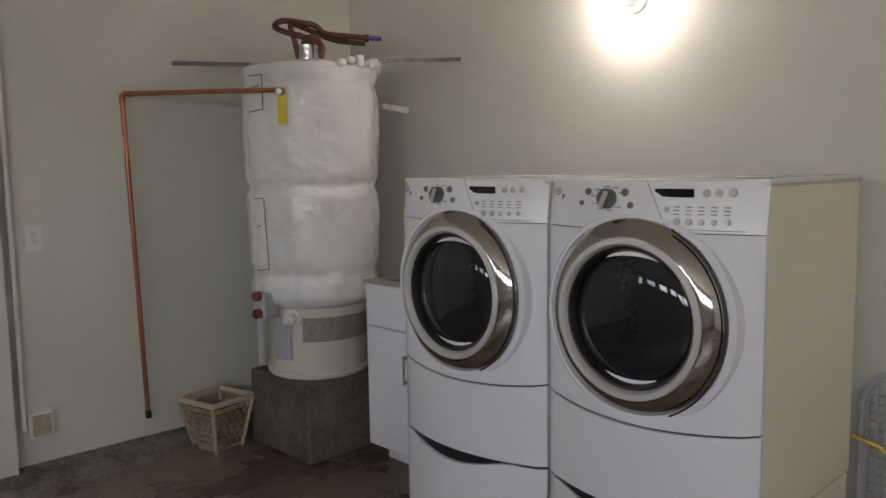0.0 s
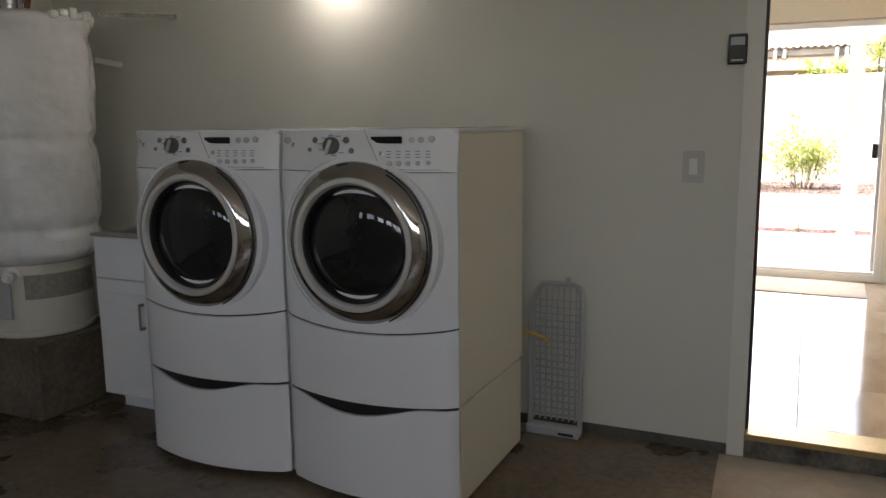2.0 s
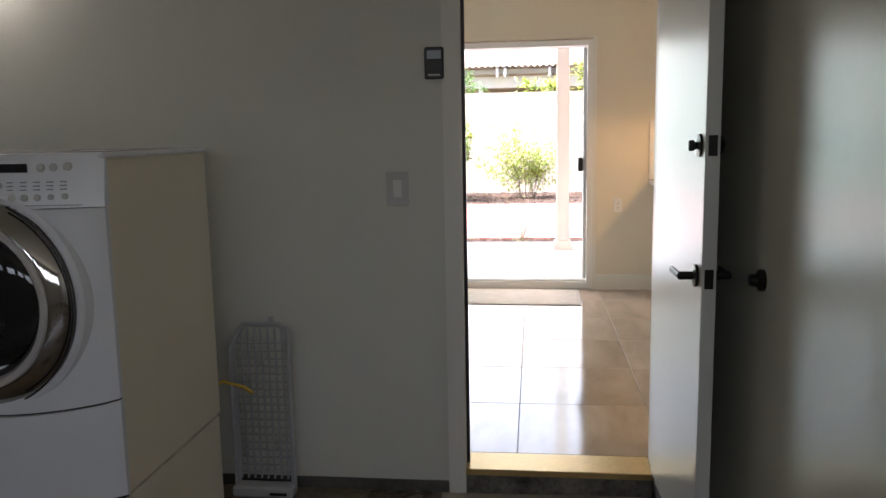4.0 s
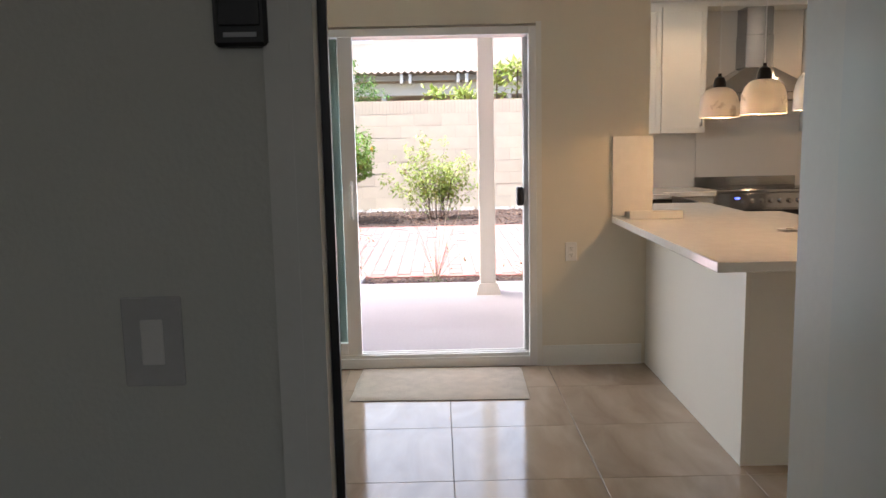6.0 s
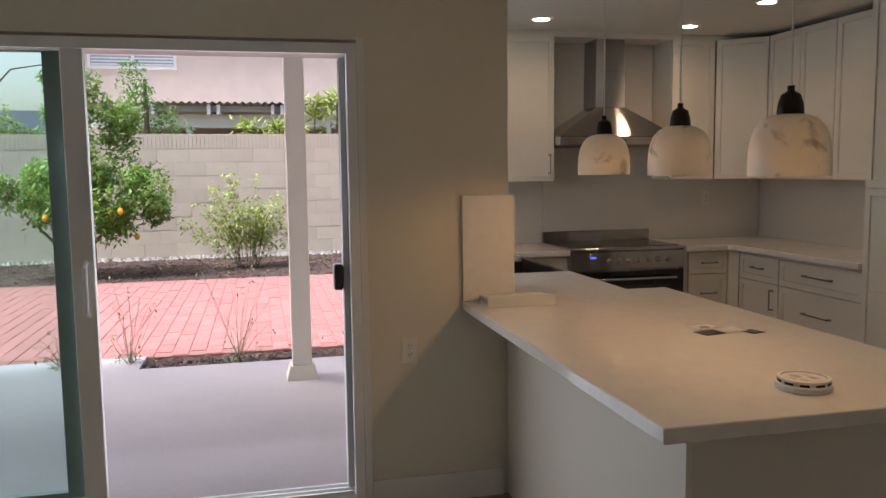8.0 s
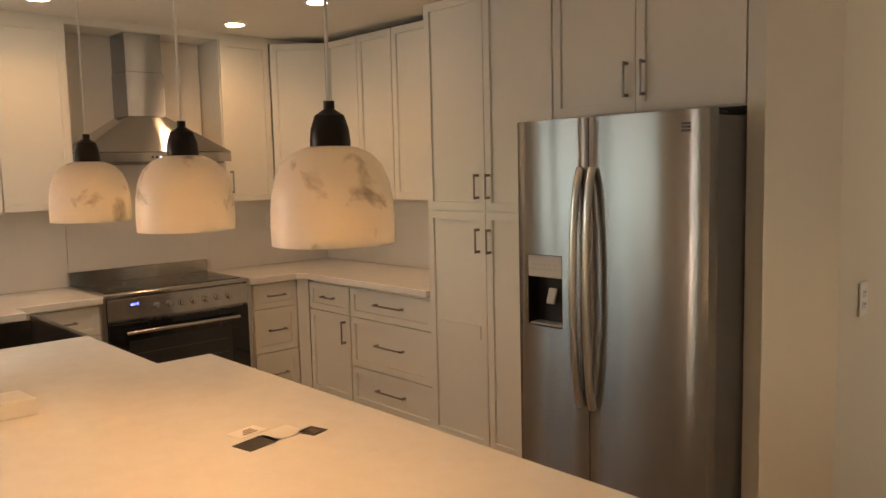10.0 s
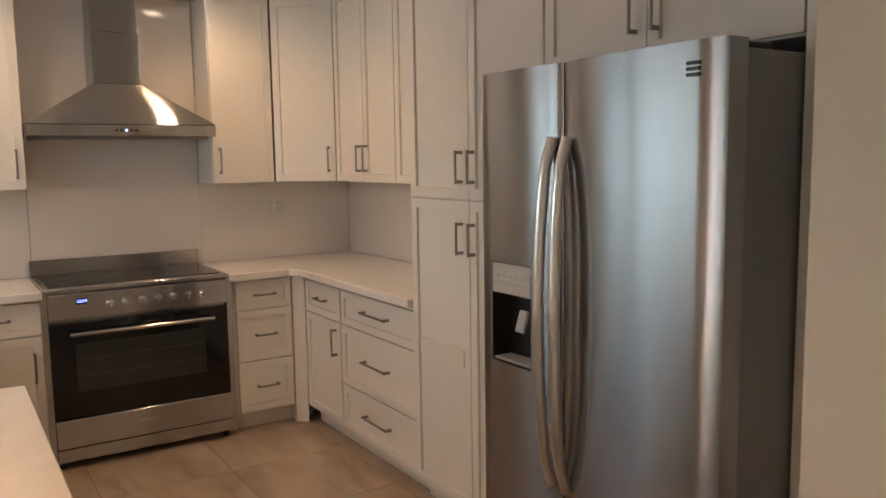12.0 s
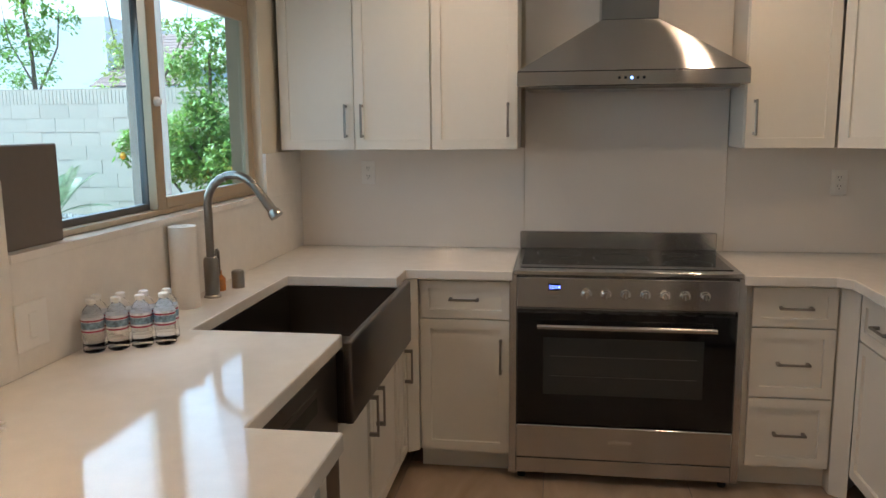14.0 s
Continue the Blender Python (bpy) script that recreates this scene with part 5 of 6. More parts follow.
# plastic grid leaning on the wall
M_RACK = mat("light grey rack plastic", (0.45, 0.46, 0.48), 0.45, vary=0.04)
rk = thing("plastic_rack", (2.93, 0.62, GZ), "light grey plastic grid shelf standing on end", "shelf panel", "", -90)
rw, rh = 0.24, 0.70
loop = [(-0.12, 0, 0.02), (-0.12, 0, 0.60), (-0.09, 0, 0.66), (-0.06, 0, 0.70), (0.085, 0, 0.70), (0.112, 0, 0.685), (0.12, 0, 0.65), (0.12, 0, 0.02)]
part("rim", tube(bmesh.new(), loop, 0.009, 8), M_RACK, rk, "", True)
part("rim", tube(bmesh.new(), [(x * 0.9, 0.006, z * 0.985) for x, y, z in loop], 0.005, 6), M_RACK, rk, "", True)
for k in range(8):
    x = -0.10 + 0.0275 * k
    part("upright_bar", B((x - 0.003, 0.0, 0.06), (x + 0.003, 0.012, 0.685 - (0.05 if k < 1 else 0)), 0.001), M_RACK, rk)
for k in range(18):
    z = 0.085 + 0.0315 * k
    part("cross_bar", B((-0.115, 0.002, z - 0.0025), (0.115, 0.014, z + 0.0025), 0.001), M_RACK, rk)
part("base_tray", B((-0.125, -0.05, 0.0), (0.125, 0.02, 0.045), 0.008), M_RACK, rk, "pale tray at the foot")
part("slot", B((0.03, -0.051, 0.012), (0.10, -0.048, 0.024)), M_BLACK, rk)
part("peg", B((0.045, -0.006, 0.70), (0.065, 0.008, 0.73), 0.002), M_RACK, rk)
ys = thing("yellow_cord", (2.84, 0.70, GZ), "short yellow cord hanging behind the dryer", "cord")
part("cord", tube(bmesh.new(), [(-0.05, 0.09, 0.0), (-0.05, 0.09, 0.46), (-0.02, 0.03, 0.50), (-0.01, -0.05, 0.475), (-0.015, -0.085, 0.455)], 0.007, 8), mat("yellow plastic", (0.7, 0.45, 0.05), 0.5), ys, "", True)

# wall fittings
oc = thing("door_opener_control", (3.0, -0.09, 1.575), "black garage opener control on the wall", "wall control", "", -90)
part("case", B((-0.036, -0.024, -0.058), (0.036, 0, 0.058), 0.005), M_BLACK, oc)
part("screen", B((-0.026, -0.0255, 0.015), (0.026, -0.0235, 0.045)), mat("grey screen", (0.35, 0.4, 0.45), 0.2), oc, "small pale screen")
part("button", B((-0.028, -0.0265, -0.032), (0.028, -0.0235, 0.004), 0.002), M_BLACK, oc)
part("lettering", B((-0.022, -0.0258, -0.046), (0.022, -0.0245, -0.040)), M_GREYP, oc, "pale maker's lettering")
outlet((3.0, 0.062, 1.112), -90, "light switch under a clear plastic plate", "light_switch", 0.085, 0.13, mat("clear smoky plate", (0.56, 0.555, 0.54), 0.15))
outlet((1.149, 3.72, 1.03), 0, "white wall outlet plate", "outlet", 0.075, 0.12)
jb = thing("outlet_box", (1.115, 3.72, 0.165), "surface mounted cream outlet box with a conduit", "outlet box", "", 0)
part("box", B((-0.05, -0.05, -0.058), (0.05, 0, 0.058), 0.004), M_TRIM, jb)
part("face", B((-0.040, -0.053, -0.05), (0.040, -0.049, 0.05), 0.002), mat("stained cover", (0.45, 0.40, 0.28), 0.5, vary=0.3, scale=25), jb, "stained brownish cover")
part("conduit", tube(bmesh.new(), [(-0.065, -0.02, -0.02), (-0.065, -0.02, 2.3)], 0.011, 10), M_TRIM, jb, "white painted conduit", True)
slab("side_door_casing", (0.42, 3.655, GZ), (1.0, 3.72, 2.2), M_DOOR, "white side door edge and casing", "trim")
wl = thing("bare_bulb_light", (3.0, 1.715, 2.02), "bare bulb in a porcelain wall holder, lit", "wall light")
part("holder", lathe(bmesh.new(), [(0.055, 0), (0.055, 0.02), (0.03, 0.03), (0.028, 0.09)], 24, pose(0, 0, 0, 0, -90, 0)), M_PLASTIC, wl, "", True)
part("bulb", lathe(bmesh.new(), [(0.012, 0.09), (0.02, 0.103), (0.03, 0.125), (0.026, 0.15), (0.004, 0.158)], 20, pose(0, 0, 0, 0, -90, 0)), glow("lit bulb", (1, 0.95, 0.88), 14), wl, "glowing frosted bulb", True)

# rough kerb along the walls
bm, n = bmesh.new(), 150
rows = []
for i in range(n + 1):
    x = -3.0 + 5.95 * i / n
    row = []
    for y, z in ((3.72, -0.03), (3.66, -0.035), (3.60, -0.055), (3.56, -0.075), (3.50, GZ - 0.01)):
        w = noise.noise((x * 6, y * 20, 2))
        row.append(bm.verts.new((x, min(3.72, y + 0.022 * noise.noise((x * 9, y * 9, 5)) * (y < 3.70)), z + 0.016 * w * (y < 3.70))))
    rows.append(row)
for a, b in zip(rows, rows[1:]):
    for k in range(4):
        bm.faces.new((a[k], b[k], b[k + 1], a[k + 1]))
tagged(part("concrete_kerb", bm, M_CURB, None, "", True), "broken rough concrete kerb at the wall foot", "kerb", "", "structure")
slab("stem_wall", (2.992, DY1 + 0.034, GZ), (3.0, 2.1, -0.06), mat("dark stem wall", (0.09, 0.085, 0.075), 0.8, vary=0.4, scale=8), "dark concrete strip at the wall foot", "baseboard")
slab("stem_wall_side", (1.338, -1.0595, GZ), (2.99, -1.05, -0.03), mat("dark side stem", (0.07, 0.065, 0.06), 0.8, vary=0.4, scale=8), "dark concrete strip at the wall foot", "baseboard")


# sliding door, kitchen window, doorway
def frame_rect(bm, axis, at, depth, a0, a1, z0, z1, w, wb=None, wt=None):
    """A rectangular frame in a wall plane. axis x: the plane x = at, running along y."""
    wb, wt = wb or w, wt or w
    for (p0, q0), (p1, q1) in (((a0, z0), (a0 + w, z1)), ((a1 - w, z0), (a1, z1)), ((a0 + w, z0), (a1 - w, z0 + wb)), ((a0 + w, z1 - wt), (a1 - w, z1))):
        if axis == "x":
            box(bm, (at, p0, q0), (at + depth, p1, q1), 0.002)
        else:
            box(bm, (p0, at, q0), (p1, at + depth, q1), 0.002)
    return bm


sl = thing("sliding_glass_door", (0, 0, 0), "white vinyl sliding glass door, slid half open", "sliding door")
part("outer_frame", frame_rect(bmesh.new(), "x", 6.585, 0.15, SLY0 + 0.02, SLY1 - 0.02, 0.004, 2.035, 0.045, 0.06, 0.045), M_VINYL, sl)
bm = bmesh.new()
for k in range(3):
    box(bm, (6.60 + 0.045 * k, SLY0 + 0.07, 0.065), (6.612 + 0.045 * k, SLY1 - 0.07, 0.085))
part("track", bm, M_VINYL, sl)
part("jamb_strip", B((6.63, SLY0 + 0.066, 0.09), (6.70, SLY0 + 0.092, 1.98), 0.002), M_GREYP, sl)
# fixed panel frame: its shade behind tinted glass is put into the dark green-grey
fp = part("fixed_panel", frame_rect(bmesh.new(), "x", 6.672, 0.035, 0.240, SLY1 - 0.03, 0.086, 2.028, 0.07, 0.09, 0.04), mat("shaded green vinyl edge", (0.22, 0.27, 0.25), 0.4), sl, "fixed panel, shade painted into its dark green-grey frame")
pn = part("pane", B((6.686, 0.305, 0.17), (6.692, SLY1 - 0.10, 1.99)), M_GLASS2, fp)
mp_ = part("moving_panel", frame_rect(bmesh.new(), "x", 6.605, 0.04, 0.145, SLY1 - 0.05, 0.086, 2.026, 0.085, 0.075, 0.04), M_VINYL, sl)
pn2 = part("pane", B((6.622, 0.225, 0.155), (6.628, SLY1 - 0.13, 1.99)), M_GLASS2, mp_)
for p in (pn, pn2):
    p.visible_shadow = False
bm = tube(bmesh.new(), [(6.606, 0.175, 0.93), (6.57, 0.175, 0.95), (6.57, 0.175, 1.13), (6.606, 0.175, 1.15)], 0.009, 10)
part("handle", bm, M_VINYL, mp_, "white door pull", True)
part("latch", B((6.615, SLY0 + 0.094, 0.985), (6.685, SLY0 + 0.135, 1.10), 0.012, 3), M_BLACK, sl, "black latch on the jamb", True)
slab("slider_casing_trim", (6.592, SLY0 - 0.012, 0.0), (6.600, SLY0 + 0.02, 2.06), M_TRIM, "white casing beside the sliding door", "trim")
slab("baseboard_slider", (6.588, -1.57, 0.0), (6.599, SLY0 - 0.014, 0.125), M_TRIM, "low white baseboard", "baseboard")

win = thing("kitchen_window", (0, 0, 0), "tan aluminium sliding window above the sink", "window")
M_TAN = mat("tan window frame", (0.42, 0.33, 0.22), 0.45, vary=0.05)
part("outer_frame", frame_rect(bmesh.new(), "y", -1.512, 0.09, WX0, WX1, WZ0 + 0.004, WZ1, 0.04, 0.018), M_TAN, win)
sh1 = part("moving_sash", frame_rect(bmesh.new(), "y", -1.516, 0.03, 7.735, 8.600, WZ0 + 0.022, WZ1 - 0.042, 0.062, 0.04), M_TAN, win)
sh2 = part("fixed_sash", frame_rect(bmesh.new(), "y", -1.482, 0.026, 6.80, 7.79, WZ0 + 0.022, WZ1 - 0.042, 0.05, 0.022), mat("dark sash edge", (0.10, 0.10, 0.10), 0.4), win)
g1 = part("pane", B((7.793, -1.503, WZ0 + 0.06), (8.54, -1.498, WZ1 - 0.10)), M_GLASS3, sh1)
g2 = part("pane", B((6.848, -1.472, WZ0 + 0.043), (7.742, -1.467, WZ1 - 0.09)), M_GLASS3, sh2)
for p in (g1, g2):
    p.visible_shadow = False
part("latch", lathe(bmesh.new(), [(0.016, 0), (0.016, 0.01), (0.008, 0.02)], 16, pose(7.765, -1.516, 1.60, 90, 0, 0)), M_PLASTIC, sh1, "small white latch", True)

# doorway between garage and dining room
slab("door_frame_left", (2.985, DY1 - 0.035, GZ + 0.0), (3.135, DY1 - 0.001, DH - 0.001), M_TRIM, "scuffed white door jamb", "door frame")
slab("door_frame_right", (2.985, DY0 + 0.001, 0.0), (3.125, DY0 + 0.014, DH - 0.001), M_TRIM, "scuffed white door jamb", "door frame")
slab("door_frame_head", (2.985, DY0 + 0.015, DH - 0.035), (3.135, DY1 - 0.035, DH - 0.001), M_TRIM, "white door head", "door frame")
slab("casing_left", (2.984, DY1 - 0.003, GZ), (2.998, DY1 + 0.032, DH + 0.05), M_TRIM, "narrow white door casing", "trim")
slab("door_seal", (3.03, DY1 - 0.048, 0.0), (3.045, DY1 - 0.0355, DH - 0.036), M_BLACK, "black rubber weather seal", "seal")
M_BRASS = mat("worn brass threshold", (0.55, 0.40, 0.17), 0.35, 0.6, vary=0.15, scale=12)
slab("threshold", (2.965, DY0 + 0.015, -0.020), (3.135, DY1 - 0.036, 0.006), M_BRASS, "worn brass coloured threshold strip", "threshold", 0.004)
slab("threshold_base", (2.99, DY0 + 0.015, GZ), (3.12, DY1 - 0.036, -0.0205), M_CURB, "dark concrete step under the threshold", "step")
slab("strike_plate", (3.06, DY1 - 0.0375, 0.86), (3.10, DY1 - 0.0345, 0.99), M_NICKEL, "steel strike plate in the jamb", "strike plate")

dr1 = thing("garage_door_slab", (2.995, -0.940, 0.012), "white flush door standing wide open", "door", "", 1.2)
dr1.name = "door_1"
dr1["kind"] = "structure"
part("slab", B((-0.75, 0.0, 0), (-0.004, 0.04, 2.005), 0.002), M_DOOR, dr1)
M_HW = mat("black hardware", (0.015, 0.014, 0.013), 0.35, 0.6)
lv = part("door_handle", lathe(bmesh.new(), [(0.032, 0), (0.032, 0.008), (0.012, 0.012), (0.012, 0.05)], 24, pose(-0.69, 0.04, 0.893, -90, 0, 0)), M_HW, dr1, "black lever handle", True)
part("lever", B((-0.70, 0.082, 0.884), (-0.58, 0.096, 0.902), 0.004), M_HW, lv)
lv2 = part("door_handle", lathe(bmesh.new(), [(0.032, 0), (0.032, 0.008), (0.012, 0.012), (0.012, 0.05)], 24, pose(-0.69, 0.0, 0.893, 90, 0, 0)), M_HW, dr1, "black lever handle", True)
part("lever", B((-0.70, -0.056, 0.884), (-0.58, -0.044, 0.902), 0.004), M_HW, lv2)
part("latch_plate", B((-0.7515, 0.008, 0.865), (-0.749, 0.032, 0.92)), M_HW, dr1, "black latch plate")
part("deadbolt", lathe(bmesh.new(), [(0.030, 0), (0.030, 0.01), (0.022, 0.022), (0.018, 0.024)], 24, pose(-0.69, 0.0, 1.26, 90, 0, 0)), M_HW, dr1, "black deadbolt", True)
db = part("deadbolt", lathe(bmesh.new(), [(0.032, 0), (0.032, 0.006), (0.010, 0.009), (0.010, 0.016)], 24, pose(-0.69, 0.04, 1.26, -90, 0, 0)), M_HW, dr1, "black thumb turn plate", True)
part("thumb_turn", B((-0.696, 0.056, 1.245), (-0.684, 0.072, 1.275), 0.003), M_HW, db)
part("bolt_plate", B((-0.7515, 0.008, 1.232), (-0.749, 0.032, 1.288)), M_HW, dr1, "black bolt plate")
for z in (0.25, 1.0, 1.75):
    part("hinge", tube(bmesh.new(), [(-0.001, -0.004, z - 0.045), (-0.001, -0.004, z + 0.045)], 0.006, 10), M_NICKEL, dr1)
bump = thing("door_stop", (2.17, -1.06, 0.917), "round dark rubber wall bumper behind the door", "door stop")
part("cup", lathe(bmesh.new(), [(0.03, 0), (0.03, 0.012), (0.018, 0.018), (0.016, 0.035), (0.012, 0.038)], 20, pose(0, 0, 0, -90, 0, 0)), M_HW, bump, "", True)

# mats
M_MAT = mat("looped beige mat", (0.50, 0.435, 0.36), 0.95, vary=0.18, scale=12, fine=180, bump=0.25)


def door_mat(place, lx, ly, turn, label):
    o = thing("door_mat", place, label, "mat", "", turn)
    bm, nx, ny = bmesh.new(), 24, 36
    vs = {}
    for i in range(nx + 1):
        for j in range(ny + 1):
            x, y = lx * (i / nx - 0.5), ly * (j / ny - 0.5)
            w = 0.010 + 0.003 * noise.noise((x * 9, y * 9, 3)) if 0 < i < nx and 0 < j < ny else 0.004
            vs[i, j] = bm.verts.new((x + 0.006 * noise.noise((x * 5, y * 5, 8)), y + 0.006 * noise.noise((x * 5, y * 5, 1)), w))
    for i in range(nx):
        for j in range(ny):
            bm.faces.new((vs[i, j], vs[i + 1, j], vs[i + 1, j + 1], vs[i, j + 1]))
    part("woven_top", bm, M_MAT, o, "", True, angle=180)
    part("backing", B((-lx / 2 + 0.004, -ly / 2 + 0.004, 0), (lx / 2 - 0.004, ly / 2 - 0.004, 0.004)), mat("dark backing", (0.05, 0.045, 0.04), 0.9), o)
    return o


door_mat((6.27, -0.335, 0.001), 0.60, 0.97, -1.5, "worn beige rug inside the sliding door")
door_mat((2.68, -0.50, GZ), 0.62, 0.80, 2, "beige door mat on the garage floor")

# back room: dark strip added for the line where far wall meets ceiling
far_strip = thing("curtain_rail", (5.5, -7.78, 2.38), "thin dark strip high on the far wall", "rail")
part("rail", B((-1.6, 0, 0), (1.6, 0.03, 0.03)), M_BLACK, far_strip)
slab("baseboard_back_room", (2.6, -7.8, 0.0), (9.1, -7.785, 0.09), M_TRIM, "white baseboard in the room beyond", "baseboard")
slab("hall_casing", (4.895, -4.62, 0.0), (4.909, -4.55, CEIL), M_TRIM, "white casing at the passage opening", "trim")


# garden
slab("planting_strip", (9.3, -14, -0.2), (10.07, 26, -0.055), M_MULCH, "bark mulch strip along the patio", "ground")
slab("mulch_bed", (14.98, -14, -0.2), (18.25, 26, -0.05), M_MULCH, "bark mulch bed in front of the wall", "ground")
slab("patio_tongue", (9.62, 0.45, -0.2), (10.06, 1.55, -0.0205), M_PATIO, "pale concrete tongue crossing the strip", "pavement")
post = thing("patio_post", (9.05, -0.779, -0.02), "square white patio post on a flared base", "post")
part("shaft", B((-0.07, -0.07, 0.10), (0.07, 0.07, 2.62), 0.004), M_TRIM, post)
bm = bmesh.new()
lo = [bm.verts.new(p) for p in ((-0.115, -0.115, 0), (0.115, -0.115, 0), (0.115, 0.115, 0), (-0.115, 0.115, 0))]
hi = [bm.verts.new(p) for p in ((-0.085, -0.085, 0.10), (0.085, -0.085, 0.10), (0.085, 0.085, 0.10), (-0.085, 0.085, 0.10))]
bm.faces.new(lo[::-1]), bm.faces.new(hi)
for i in range(4):
    bm.faces.new((lo[i], lo[(i + 1) % 4], hi[(i + 1) % 4], hi[i]))
part("base", bm, M_TRIM, post)
slab("patio_roof", (6.74, -1.41, 2.86), (9.35, 7.0, 2.96), M_TRIM, "white boarded patio roof", "roof")
slab("patio_beam", (8.96, -1.3, 2.60), (9.14, 4.6, 2.85), M_TRIM, "white beam carried by the patio post", "beam")


def spray(name, places, size, material, parent, seed, label="", droop=0.3, long=2.0):
    """Many small folded leaves at the places given, as one mesh."""
    rnd = random.Random(seed)
    vs, fs = [], []
    for p in places:
        a, t = rnd.uniform(0, 2 * math.pi), rnd.uniform(-0.9, 0.7) - droop
        d = Vector((math.cos(a) * math.cos(t), math.sin(a) * math.cos(t), math.sin(t)))
        sd = d.cross(Vector((rnd.uniform(-0.5, 0.5), rnd.uniform(-0.5, 0.5), 1))).normalized()
        s = size * rnd.uniform(0.6, 1.25)
        nrm = d.cross(sd)
        i = len(vs)
        vs += [p, p + d * s * 0.5 + sd * s / long * 0.5 + nrm * s * 0.08, p + d * s, p + d * s * 0.5 - sd * s / long * 0.5 + nrm * s * 0.08]
        fs += [(i, i + 1, i + 2), (i, i + 2, i + 3)]
    me = bpy.data.meshes.new(name)
    me.from_pydata([tuple(v) for v in vs], [], fs)
    me.materials.append(material)
    ob = new(name, me)
    ob.parent = parent
    if label:
        ob["label"] = label
    return ob


def leafy(name, colour, vary=0.35):
    m = bpy.data.materials.new(name)
    m.use_nodes = True
    N, L = m.node_tree.nodes, m.node_tree.links.new
    b = N["Principled BSDF"]
    ge, mr, hs = N.new("ShaderNodeNewGeometry"), N.new("ShaderNodeMapRange"), N.new("ShaderNodeHueSaturation")
    hu = N.new("ShaderNodeMapRange")
    hu.inputs[3].default_value, hu.inputs[4].default_value = 0.47, 0.52
    mr.inputs[3].default_value, mr.inputs[4].default_value = 1 - vary, 1 + vary
    L(ge.outputs["Random Per Island"], mr.inputs[0]), L(ge.outputs["Random Per Island"], hu.inputs[0])
    L(mr.outputs[0], hs.inputs["Value"]), L(hu.outputs[0], hs.inputs["Hue"])
    hs.inputs["Color"].default_value = (*colour, 1)
    L(hs.outputs[0], b.inputs["Base Color"])
    b.inputs["Roughness"].default_value = 0.45
    t, x = N.new("ShaderNodeBsdfTranslucent"), N.new("ShaderNodeMixShader")
    L(hs.outputs[0], t.inputs[0])
    x.inputs[0].default_value = 0.35
    L(b.outputs[0], x.inputs[1]), L(t.outputs[0], x.inputs[2]), L(x.outputs[0], N["Material Output"].inputs[0])
    return m


M_LEAF = leafy("citrus leaf", (0.20, 0.34, 0.07))
M_LEAFY = leafy("yellow green leaf", (0.35, 0.44, 0.12))
M_LEAFD = leafy("conifer leaf", (0.13, 0.27, 0.06))
M_LEAFG = leafy("grey green frond", (0.20, 0.27, 0.15))
M_BARK = mat("grey brown bark", (0.16, 0.12, 0.09), 0.9, vary=0.3, scale=8, bump=0.1)
M_LEMON = mat("ripe lemon", (0.72, 0.42, 0.03), 0.45, vary=0.1, bump=0.02)


def clumps(rnd, centres, n):
    """Leaf places gathered round the given (centre, radius) clumps."""
    out = []
    for c, r in centres:
        for _ in range(n):
            d = Vector((rnd.gauss(0, 1), rnd.gauss(0, 1), rnd.gauss(0, 1))).normalized()
            out.append(Vector(c) + d * r * rnd.uniform(0.35, 1.05) ** 0.6)
    return out


def tree(name, place, label, trunks, cl, nleaf, size, leaf, seed, fruit=0, category="tree"):
    rnd = random.Random(seed)
    t = thing(name, place, label, category)
    for pts, r in trunks:
        rr = [r * (1 - 0.65 * i / (len(pts) - 1)) for i in range(len(pts))]
        part("trunk" if r > 0.03 else "limb", tube(bmesh.new(), pts, rr, 8), M_BARK, t, "", True)
    spray("crown", clumps(rnd, cl, nleaf), size, leaf, t, seed)
    for k in range(fruit):
        c, r = cl[rnd.randrange(len(cl))]
        if c[2] > 1.5:
            c = (c[0], c[1], 1.05)
        a = rnd.uniform(1.6, 4.7)
        part("lemon", lathe(bmesh.new(), [(0.004, -0.052), (0.03, -0.04), (0.045, 0), (0.03, 0.038), (0.006, 0.05)], 10, Matrix.Translation((c[0] + r * math.cos(a), c[1] + r * math.sin(a), c[2] - r * rnd.uniform(0.3, 0.9)))), M_LEMON, t, "", True)
    return t


rnd = random.Random(5)
cl = []
for k in range(60):
    z = rnd.uniform(0.85, 2.95) if k % 2 else rnd.uniform(0.8, 1.6)
    w = 1.0 - 0.35 * abs(z - 1.2) if z < 1.6 else 0.72 - 0.24 * (z - 1.6)
    cl.append(((rnd.uniform(-w, w) * 0.7, rnd.uniform(-w, w * 1.1), z), rnd.uniform(0.18, 0.32)))
cl = [c for c in cl if not (c[0][1] < -0.35 and 1.55 < c[0][2] < 1.9)]
tree("lemon_tree", (16.0, 2.0, -0.05), "bushy lemon tree with ripe yellow lemons", [([(0, 0, 0), (0.03, -0.02, 0.4), (0, 0.05, 0.9), (0.05, 0.1, 1.8), (0, 0.05, 2.6)], 0.06), ([(0, 0.05, 0.0), (0, 0.45, 0.45), (0.1, 0.9, 0.95)], 0.035), ([(0, 0, 0.45), (0, -0.3, 0.8), (0.1, -0.7, 1.2)], 0.028), ([(0, 0.03, 0.8), (-0.2, 0.4, 1.4)], 0.025)], cl, 260, 0.095, M_LEAF, 11, 16)
cl, stalks = [], []
